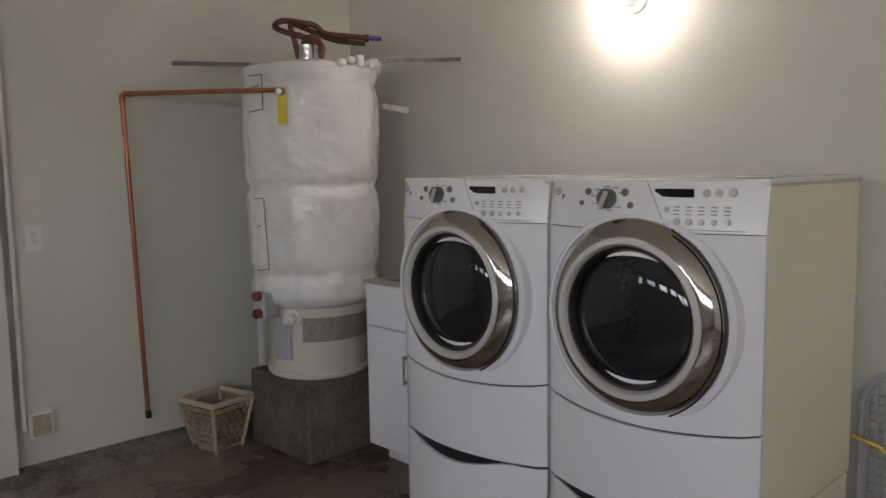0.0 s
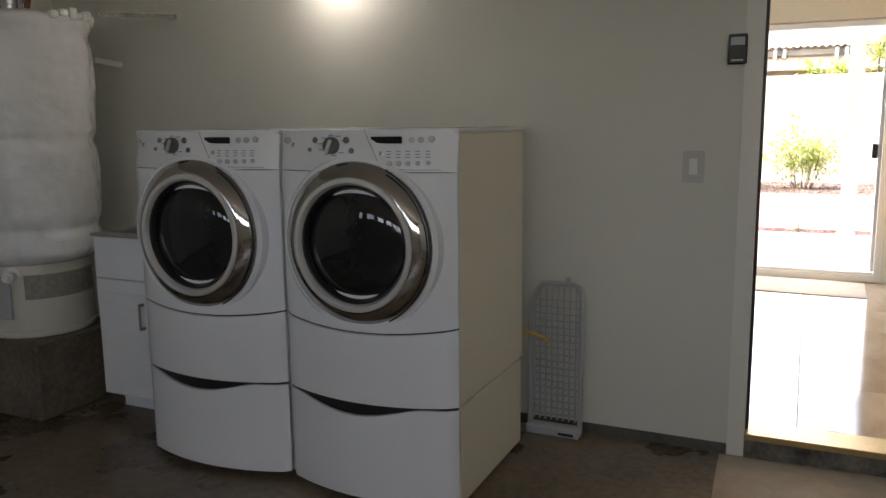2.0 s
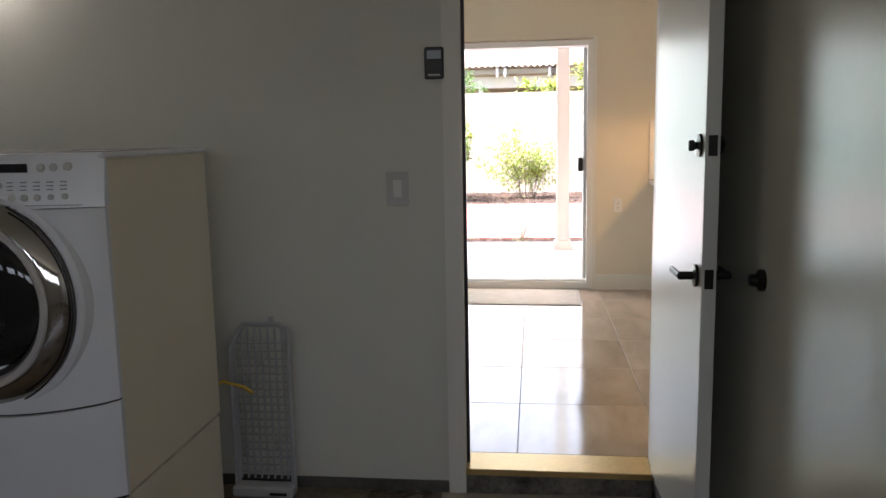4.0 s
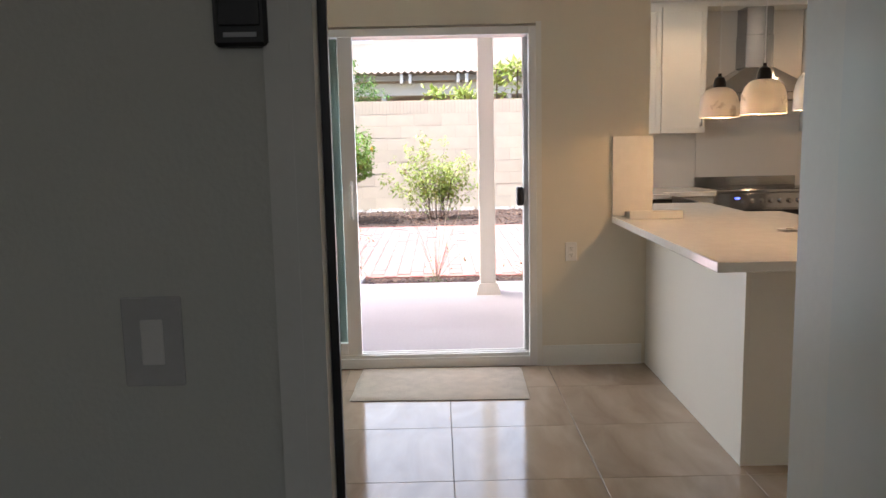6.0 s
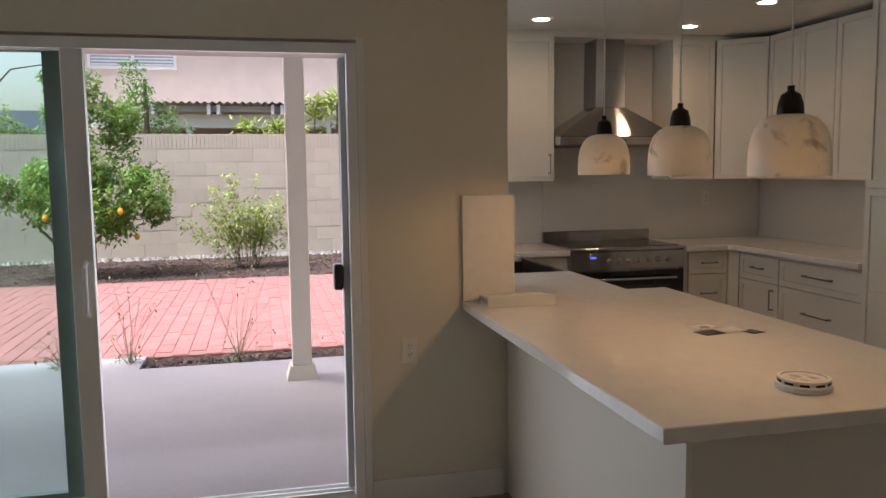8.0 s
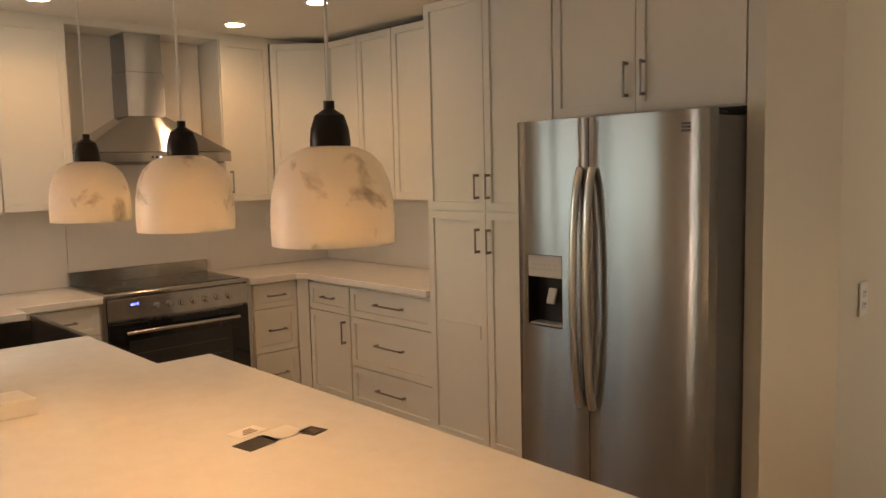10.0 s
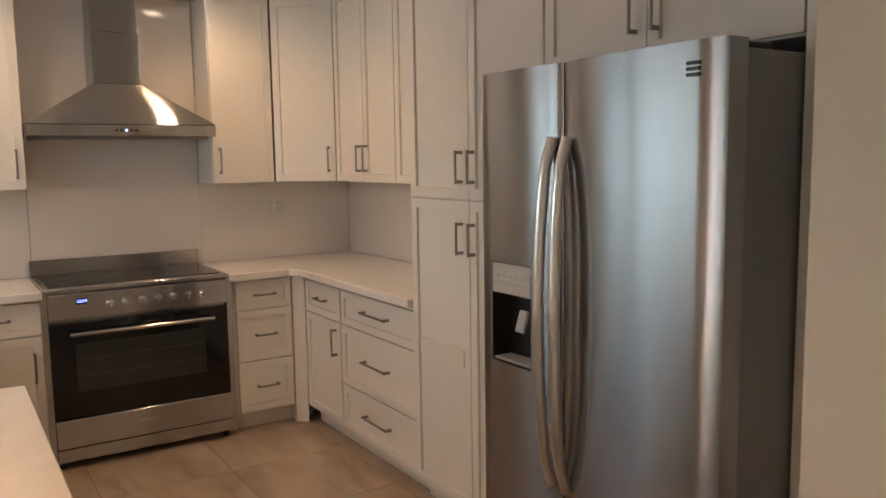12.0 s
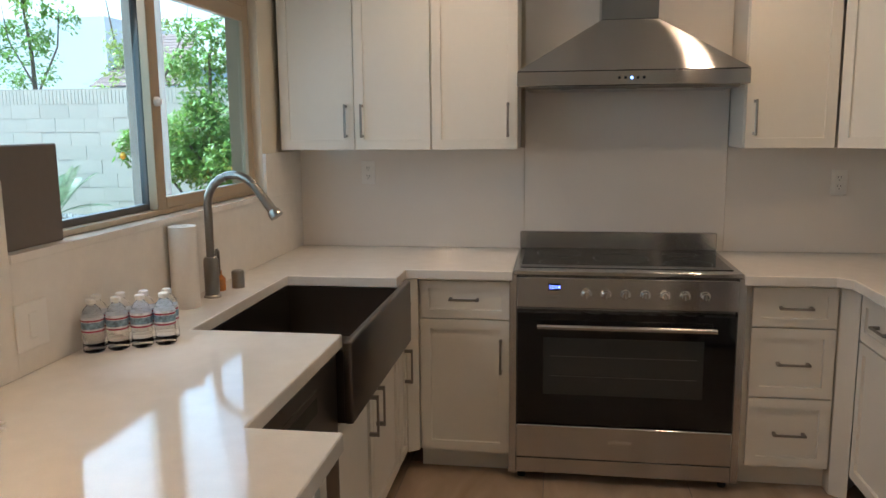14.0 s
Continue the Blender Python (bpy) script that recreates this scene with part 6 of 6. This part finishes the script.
for k in range(34):
    a, spread, high = rnd.uniform(0, 6.28), rnd.uniform(0.15, 1.0), rnd.uniform(0.75, 1.5)
    tip = Vector((0.55 * spread * math.cos(a), 0.95 * spread * math.sin(a), high * (1.05 - 0.38 * spread * spread)))
    stalks.append(([(0.1 * math.cos(a), 0.15 * math.sin(a), 0), tuple(tip * 0.55 + Vector((0, 0, 0.08))), tuple(tip)], 0.005))
    cl += [(tuple(tip * q + Vector((0, 0, 0.3 * q * (1 - q)))), 0.11 + 0.08 * (1 - q)) for q in (0.4, 0.55, 0.7, 0.85, 1.0)]
tree("flowering_shrub", (16.3, -0.30, -0.05), "airy yellow-green shrub before the block wall", stalks, cl, 15, 0.085, M_LEAFY, 12, 0, "shrub")
cl = [((rnd.uniform(-0.2, 0.3), rnd.uniform(-0.5, 0.45), rnd.uniform(0.75, 1.35)), rnd.uniform(0.12, 0.2)) for _ in range(12)]
tree("climbing_shrub", (17.9, -2.75, -0.05), "green shrub hanging against the wall", [([(0, 0, 0), (0, 0, 0.6), (0.05, 0.05, 1.2)], 0.03)], cl, 70, 0.10, M_LEAF, 13, 0, "shrub")
# young palm
pm = thing("young_palm", (17.25, 5.45, -0.05), "small feathery palm in the mulch bed", "palm")
part("stem", tube(bmesh.new(), [(0, 0, 0), (0, 0, 0.14), (0, 0, 0.25)], [0.06, 0.05, 0.03], 10), M_BARK, pm, "", True)
for k in range(11):
    a = 2.399 * k + 0.5
    rise = radians((72, 38, 58, 24, 48, 64, 30)[k % 7])
    ln = 0.95 + 0.22 * ((k * 7) % 5) / 5
    spine = [Vector((math.cos(a) * math.cos(rise) * ln * u, math.sin(a) * math.cos(rise) * ln * u, 0.15 + math.sin(rise) * ln * u - 0.30 * u * u)) for u in [i / 12 for i in range(13)]]
    bm = tube(bmesh.new(), spine, [0.010 - 0.0006 * i for i in range(13)], 5)
    for i in range(3, 13):
        d = (spine[i] - spine[i - 1]).normalized()
        sd = d.cross(Vector((0, 0, 1))).normalized()
        for sgn in (-1, 1):
            for h in (0, 0.5):
                p = spine[i - 1] + (spine[i] - spine[i - 1]) * h
                u = (i + h) / 13
                q = p + (sd * sgn * 0.75 + d * 0.75 - Vector((0, 0, 0.12))) * 0.30 * (1 - (2 * u - 1.1) ** 2 * 0.7)
                w, m = d * 0.012, p.lerp(q, 0.45)
                bm.faces.new([bm.verts.new(v) for v in (p - w * 0.5, m - w, q, m + w, p + w * 0.5)])
    part("frond", bm, M_LEAFG, pm, fix=False)
M_TWIG = mat("dry twig", (0.34, 0.27, 0.21), 0.9, vary=0.2)
# dry twigs in the strip by the patio
for i, (x, y, h) in enumerate(((9.85, 0.55, 0.85), (9.82, -0.30, 0.85), (9.85, 2.62, 0.8), (9.8, -1.3, 0.3), (9.85, 1.05, 0.35), (9.9, 2.0, 0.3))):
    rn = random.Random(40 + i)
    tw = thing("dry_shrub", (x, y, -0.055), "thin leafless twiggy shrub with dry heads", "shrub", "shrubs along the patio")
    tips = []
    for k in range(16):
        a, sp_ = rn.uniform(0, 6.28), rn.uniform(0.05, 0.36)
        tip = Vector((math.cos(a) * sp_, math.sin(a) * sp_, h * rn.uniform(0.35, 1.0)))
        mid = tip * 0.5 + Vector((rn.uniform(-0.03, 0.03), rn.uniform(-0.03, 0.03), 0.03))
        part("stem", tube(bmesh.new(), [(0.01 * rn.uniform(-1, 1), 0, 0), mid, tip], [0.003, 0.0022, 0.0013], 4), M_TWIG, tw)
        tips += [tip - Vector((0, 0, rn.uniform(0, 0.12 * h))) for _ in range(3)]
        tips += [Vector((rn.gauss(0, 0.07), rn.gauss(0, 0.07), abs(rn.gauss(0.05, 0.07)))) for _ in range(7)]
    spray("leaves", tips, 0.035, M_LEAFG, tw, 60 + i)
# bark chips
rn = random.Random(3)
vs, fs = [], []
for k in range(5200):
    if k < 1200:
        c = Vector((rn.uniform(9.63, 10.05), rn.uniform(-2.5, 4.5), -0.05))
        if 0.45 < c.y < 1.55:
            continue
    else:
        c = Vector((rn.uniform(15.0, 18.1), rn.uniform(-4.5, 8.5), -0.045))
    s, a = rn.uniform(0.015, 0.05), rn.uniform(0, 6.28)
    u, w = Vector((math.cos(a), math.sin(a), rn.uniform(-0.4, 0.4))) * s, Vector((-math.sin(a), math.cos(a), rn.uniform(-0.3, 0.3))) * s * 0.45
    i = len(vs)
    vs += [tuple(c - u - w), tuple(c + u - w), tuple(c + u + w), tuple(c - u + w), tuple(c + Vector((0, 0, 0.012)))]
    fs += [(i, i + 1, i + 4), (i + 1, i + 2, i + 4), (i + 2, i + 3, i + 4), (i + 3, i, i + 4)]
me = bpy.data.meshes.new("bark_chips")
me.from_pydata(vs, [], fs)
me.materials.append(leafy("bark chip", (0.115, 0.07, 0.052), 0.75))
tagged(new("bark_chips", me), "loose brown bark chips on the beds", "bark chips", "", "stuff")
# pale stones at the wall foot
vs, fs = [], []
for k in range(900):
    c = Vector((rn.uniform(17.95, 18.2), rn.uniform(-5, 9), -0.03))
    s = rn.uniform(0.02, 0.06)
    i = len(vs)
    vs += [tuple(c + Vector((math.cos(q) * s * rn.uniform(0.7, 1.2), math.sin(q) * s * rn.uniform(0.7, 1.2), -0.02))) for q in (0, 1.26, 2.5, 3.77, 5.0)] + [tuple(c + Vector((0, 0, s * 0.9)))]
    fs += [(i + q, i + (q + 1) % 5, i + 5) for q in range(5)]
me = bpy.data.meshes.new("pale_stones")
me.from_pydata(vs, [], fs)
me.materials.append(mat("pale rock", (0.36, 0.345, 0.32), 0.9, vary=0.3))
tagged(new("pale_stones", me), "pale broken stones along the wall foot", "stones", "", "stuff")

# beyond the wall: neighbour's house, patio cover, roofs and trees
nb = thing("neighbour_house", (26, -3, -0.06), "beige two-storey stucco house behind the garden wall", "house")
part("wall", B((0, -12, 0), (8, 7.7, 6.4)), M_STUCCO, nb)
bm = bmesh.new()
prism(bm, [(-0.6, -12.6), (8.6, -12.6), (8.6, 8.3), (-0.6, 8.3)], 6.4, 6.55)
part("roof", bm, mat("brown roof tile", (0.25, 0.17, 0.13), 0.9, vary=0.2, scale=6), nb)
for y0 in (4.55, -4.0):
    w = part("window", frame_rect(bmesh.new(), "x", -0.05, 0.08, y0, y0 + 2.25, 4.35, 5.7, 0.08), M_VINYL, nb, "white framed upstairs window")
    part("mullion", B((-0.05, y0 + 1.08, 4.43), (0.02, y0 + 1.17, 5.62)), M_VINYL, w)
    part("pane", B((-0.012, y0 + 0.08, 4.43), (-0.006, y0 + 2.17, 5.62)), mat("curtained pane", (0.35, 0.42, 0.45), 0.1), w)
    for k in range(14):
        part("blind_slat", B((-0.02, y0 + 0.09, 4.45 + 0.083 * k), (-0.014, y0 + 2.16, 4.49 + 0.083 * k)), M_VINYL, w)
cv = thing("patio_cover", (22.6, -6, -0.06), "white timber patio cover with corrugated roofing", "patio cover")
part("beam", B((0.3, 0, 2.62), (0.45, 9.2, 2.95), 0.01), M_VINYL, cv)
part("fascia", B((0.0, 0, 2.98), (0.05, 9.2, 3.12), 0.01), mat("grey shaded board", (0.45, 0.44, 0.43), 0.8), cv)
for k in range(6):
    part("rafter", B((-0.25, 0.5 + 1.45 * k, 2.90), (3.4, 0.58 + 1.45 * k, 3.13), 0.01), M_VINYL, cv)
    part("rafter", B((-0.25, 0.72 + 1.45 * k, 2.90), (3.4, 0.80 + 1.45 * k, 3.13), 0.01), M_VINYL, cv)
bm, n = bmesh.new(), 220
pr = [[bm.verts.new((x, 9.3 * i / n, 3.18 + 0.028 * math.sin(i * 1.571) + 0.06 * x / 3)) for x in (-0.3, 3.4)] for i in range(n + 1)]
for a, b in zip(pr, pr[1:]):
    bm.faces.new((a[0], b[0], b[1], a[1]))
part("corrugated_sheet", bm, mat("weathered sheet", (0.5, 0.45, 0.42), 0.6), cv, "weathered corrugated sheeting")
for k in range(3):
    part("post", B((0.32, 0.4 + 3.3 * k, 0), (0.43, 0.52 + 3.3 * k, 2.62), 0.005), M_VINYL, cv)
part("back_fill", B((3.0, 0, 0), (3.05, 9.2, 2.6)), mat("brown timber wall", (0.22, 0.15, 0.11), 0.9), cv, "shaded brown wall under the cover")
lh = thing("roofed_house", (30, 14.5, -0.06), "neighbouring house with a brown tiled roof", "house")
part("wall", B((0, -4.6, 0), (8, -2.12, 2.9)), M_STUCCO, lh)
M_RTILE = mat("brown roof shingle", (0.19, 0.125, 0.11), 0.9, vary=0.2, scale=10, bump=0.05)
for k in range(16):
    x0, z0 = -0.6 + 0.3 * k, 2.9 + 0.135 * k
    bm = bmesh.new()
    moved(box(bm, (0, -5.2 + 0.10 * k, 0), (0.36, -2.12, 0.035), 0.004), pose(x0, 0, z0, 0, -22, 0))
    part("roof_course", bm, M_RTILE, lh)
part("side_wing", B((0.6, -2.1, 0), (7.4, 5.5, 5.3)), M_VINYL, lh, "tall white rendered wing")
fh = thing("far_roof", (45, 11, -0.06), "far grey roof between the trees", "house")
part("wall", B((0, -6, 0), (8, 6, 3.6)), mat("far grey blue", (0.32, 0.36, 0.42), 0.9), fh)
part("roof", prism(bmesh.new(), [(-0.5, -6.5), (8.5, -6.5), (8.5, 6.5), (-0.5, 6.5)], 3.6, 4.6), mat("far slate roof", (0.25, 0.29, 0.34), 0.9), fh)
up = thing("utility_pole", (38, 9.9, -0.06), "tall grey utility pole behind the gardens", "pole")
part("pole", tube(bmesh.new(), [(0, 0, 0), (0, 0, 7.4)], [0.16, 0.12], 10), M_BARK, up, "", True)
rnd = random.Random(21)
cl = [((rnd.uniform(-0.6, 0.6), rnd.uniform(-1.6, 1.3), rnd.uniform(2.0, 3.9)), rnd.uniform(0.2, 0.34)) for _ in range(26)]
cl = [c for c in cl if c[0][2] < 3.9 - 0.7 * abs(c[0][1])]
tree("leafy_tree", (20.2, 5.3, -0.06), "loose green tree with bare twigs above the wall", [([(0, 0, 0), (0, 0.1, 1.6), (0.1, 0.2, 2.6), (0, 0.3, 4.1)], 0.08), ([(0, 0.1, 1.8), (0, -0.5, 2.8), (0, -1.2, 3.6), (0.1, -2.0, 3.75)], 0.03), ([(0, 0.1, 2.0), (0.1, 0.7, 3.2), (0, 0.8, 4.2)], 0.03), ([(0, -0.5, 2.8), (0.1, -0.8, 3.5), (0, -1.0, 4.2)], 0.015)], cl, 75, 0.13, M_LEAFY, 31)
cl = [((rnd.uniform(-0.9, 0.9), rnd.uniform(-1.0, 1.2), rnd.uniform(2.9, 5.4)), rnd.uniform(0.22, 0.4)) for _ in range(30)]
tree("leafy_tree", (25.6, 11.5, -0.06), "loose leafy tree beside a white house", [([(0, 0, 0), (0, 0.1, 2.2), (0.1, 0.2, 3.6), (0, 0.3, 5.2)], 0.09), ([(0, 0.1, 2.4), (0.1, -0.6, 3.8), (0, -0.8, 4.8)], 0.035), ([(0, 0.15, 2.8), (0, 0.8, 4.0), (0.1, 1.0, 5.0)], 0.03)], cl, 70, 0.16, M_LEAF, 35)
cl = [((rnd.uniform(-0.5, 0.5), rnd.uniform(-1.3, 1.3), rnd.uniform(1.6, 2.9)), rnd.uniform(0.22, 0.34)) for _ in range(22)]
tree("leafy_tree", (20.6, 3.9, -0.06), "dense green shrub showing above the wall", [([(0, 0, 0), (0, 0, 1.2), (0, 0.1, 2.4)], 0.07)], cl, 95, 0.12, M_LEAF, 32)
cl = [((rnd.uniform(-0.5, 0.5), rnd.uniform(-0.75, 0.75), rnd.uniform(1.5, 3.85)), rnd.uniform(0.22, 0.36)) for _ in range(34)]
cl = [c for c in cl if abs(c[0][1]) < 0.9 - 0.28 * (c[0][2] - 1.6)]
tree("cypress_tree", (19.8, 1.6, -0.06), "dense dark green twisted conifer behind the wall", [([(0, 0, 0), (0, 0, 1.5), (0, 0, 3.4)], 0.1)], cl, 150, 0.09, M_LEAFD, 33)
for i, (y, h) in enumerate(((-0.35, 2.55), (-0.95, 2.55), (-1.65, 3.05), (-2.1, 3.1), (-3.15, 3.0), (-3.6, 3.3))):
    rn = random.Random(90 + i)
    pl = thing("tall_shrub", (19.2, y, -0.06), "fresh green shrub tops showing above the wall", "shrub", "shrubs behind the wall")
    part("stem", tube(bmesh.new(), [(0, 0, 0), (0, 0.03, h * 0.6), (0, 0, h)], 0.02, 6), M_BARK, pl)
    pts = [Vector((rn.gauss(0, 0.12), rn.gauss(0, 0.14), h - abs(rn.gauss(0, 0.35)))) for _ in range(130)]
    spray("leaves", pts, 0.22, M_LEAFY, pl, 95 + i, "", -0.3, 3.0)

# the block wall, brick path and floor tiles, piece by piece
M_BLOCK = mat("tan concrete block", (0.60, 0.535, 0.425), 0.9, vary=0.08, scale=3, fine=60, bump=0.04, per=0.045)
M_MORT = mat("grey mortar", (0.50, 0.44, 0.345), 0.95)
gw = tagged(part("garden_wall", B((18.209, -16, -0.06), (18.42, 28, 2.20)), M_MORT), "tan concrete block garden wall", "wall", "", "structure")
BH, BL = 0.2444, 0.56
bme = bpy.data.meshes.new("block")
b_ = B((0, 0.002, 0.002), (0.043, BL - 0.002, BH - 0.002), 0.001)
b_.to_mesh(bme), b_.free()
bme.materials.append(M_BLOCK)
capm = bpy.data.meshes.new("cap_block")
b_ = bmesh.new()
for k in range(8):
    box(b_, (0, 0.004 + 0.0695 * k, 0.002), (0.044, 0.004 + 0.0695 * k + 0.0625, BH))
b_.to_mesh(capm), b_.free()
capm.materials.append(M_BLOCK)
rn = random.Random(8)
for r in range(9):
    for k in range(29):
        y = -6.3 + BL * k + (BL / 2 if r % 2 else 0)
        ob = new("block", capm if r == 8 else bme)
        ob.parent = gw
        ob.matrix_local = Matrix.Translation((18.20 + rn.uniform(-0.003, 0.003), y, -0.02 + BH * r))
M_BRICK = mat("red paving brick", (0.355, 0.152, 0.142), 0.85, vary=0.14, scale=6, fine=50, bump=0.04, per=0.13)
pth = tagged(part("brick_path", B((10.07, -9, -0.3), (14.98, 16, -0.035)), mat("sandy joint", (0.27, 0.14, 0.12), 0.95)), "red brick paved path in running bond", "pavement", "", "structure")
bkm = bpy.data.meshes.new("brick")
LX, LY = 0.285, 0.14
b_ = B((0.002, 0.002, 0), (LX - 0.003, LY - 0.003, 0.03), 0.003)
b_.to_mesh(bkm), b_.free()
bkm.materials.append(M_BRICK)
rest = bmesh.new()
for j in range(96):
    y = -5.2 + LY * j
    for i in range(18):
        x = 10.08 + LX * i - (LX / 2 if j % 2 else 0)
        if x < 10.07 or x + LX > 14.99:
            continue
        dz = rn.uniform(-0.002, 0.002)
        if -1.2 < y < 2.9 and x < 12.9:
            ob = new("brick", bkm)
            ob.parent = pth
            ob.matrix_local = pose(x, y, -0.058 + dz, 0, 0, rn.uniform(-0.6, 0.6))
        else:
            box(rest, (x + 0.002, y + 0.002, -0.058), (x + LX - 0.003, y + LY - 0.003, -0.028 + dz))
tagged(part("bricks", rest, mat("red paving bricks", (0.355, 0.152, 0.142), 0.85, vary=0.2, scale=5, fine=50, bump=0.04), pth, fix=False), "", "", "", "stuff")
fl = bpy.data.objects["floor"]
tme = bpy.data.meshes.new("tile")
TS = 0.605
b_ = B((0.0015, 0.0015, -0.004), (TS - 0.0015, TS - 0.0015, 0.0), 0.001)
b_.to_mesh(tme), b_.free()
tme.materials.append(M_TILE)
for i in range(-4, 8):
    for j in range(-8, 7):
        x, y = 4.36 + TS * i, -0.385 + TS * j
        if x < 2.9 or x > 9.1 or y < -5.4 or y > 3.0:
            continue
        if x < 3.136 or (x > 6.5 and y > -1.7):
            continue
        ob = new("tile", tme)
        ob.parent = fl
        ob.matrix_local = Matrix.Translation((x, y, 0))
for j in range(-8, 6):
    ob = part("tile", B((3.137, -0.3835 + TS * j, -0.004), (3.1485, -0.3865 + TS * (j + 1), 0.0)), M_TILE, fl)
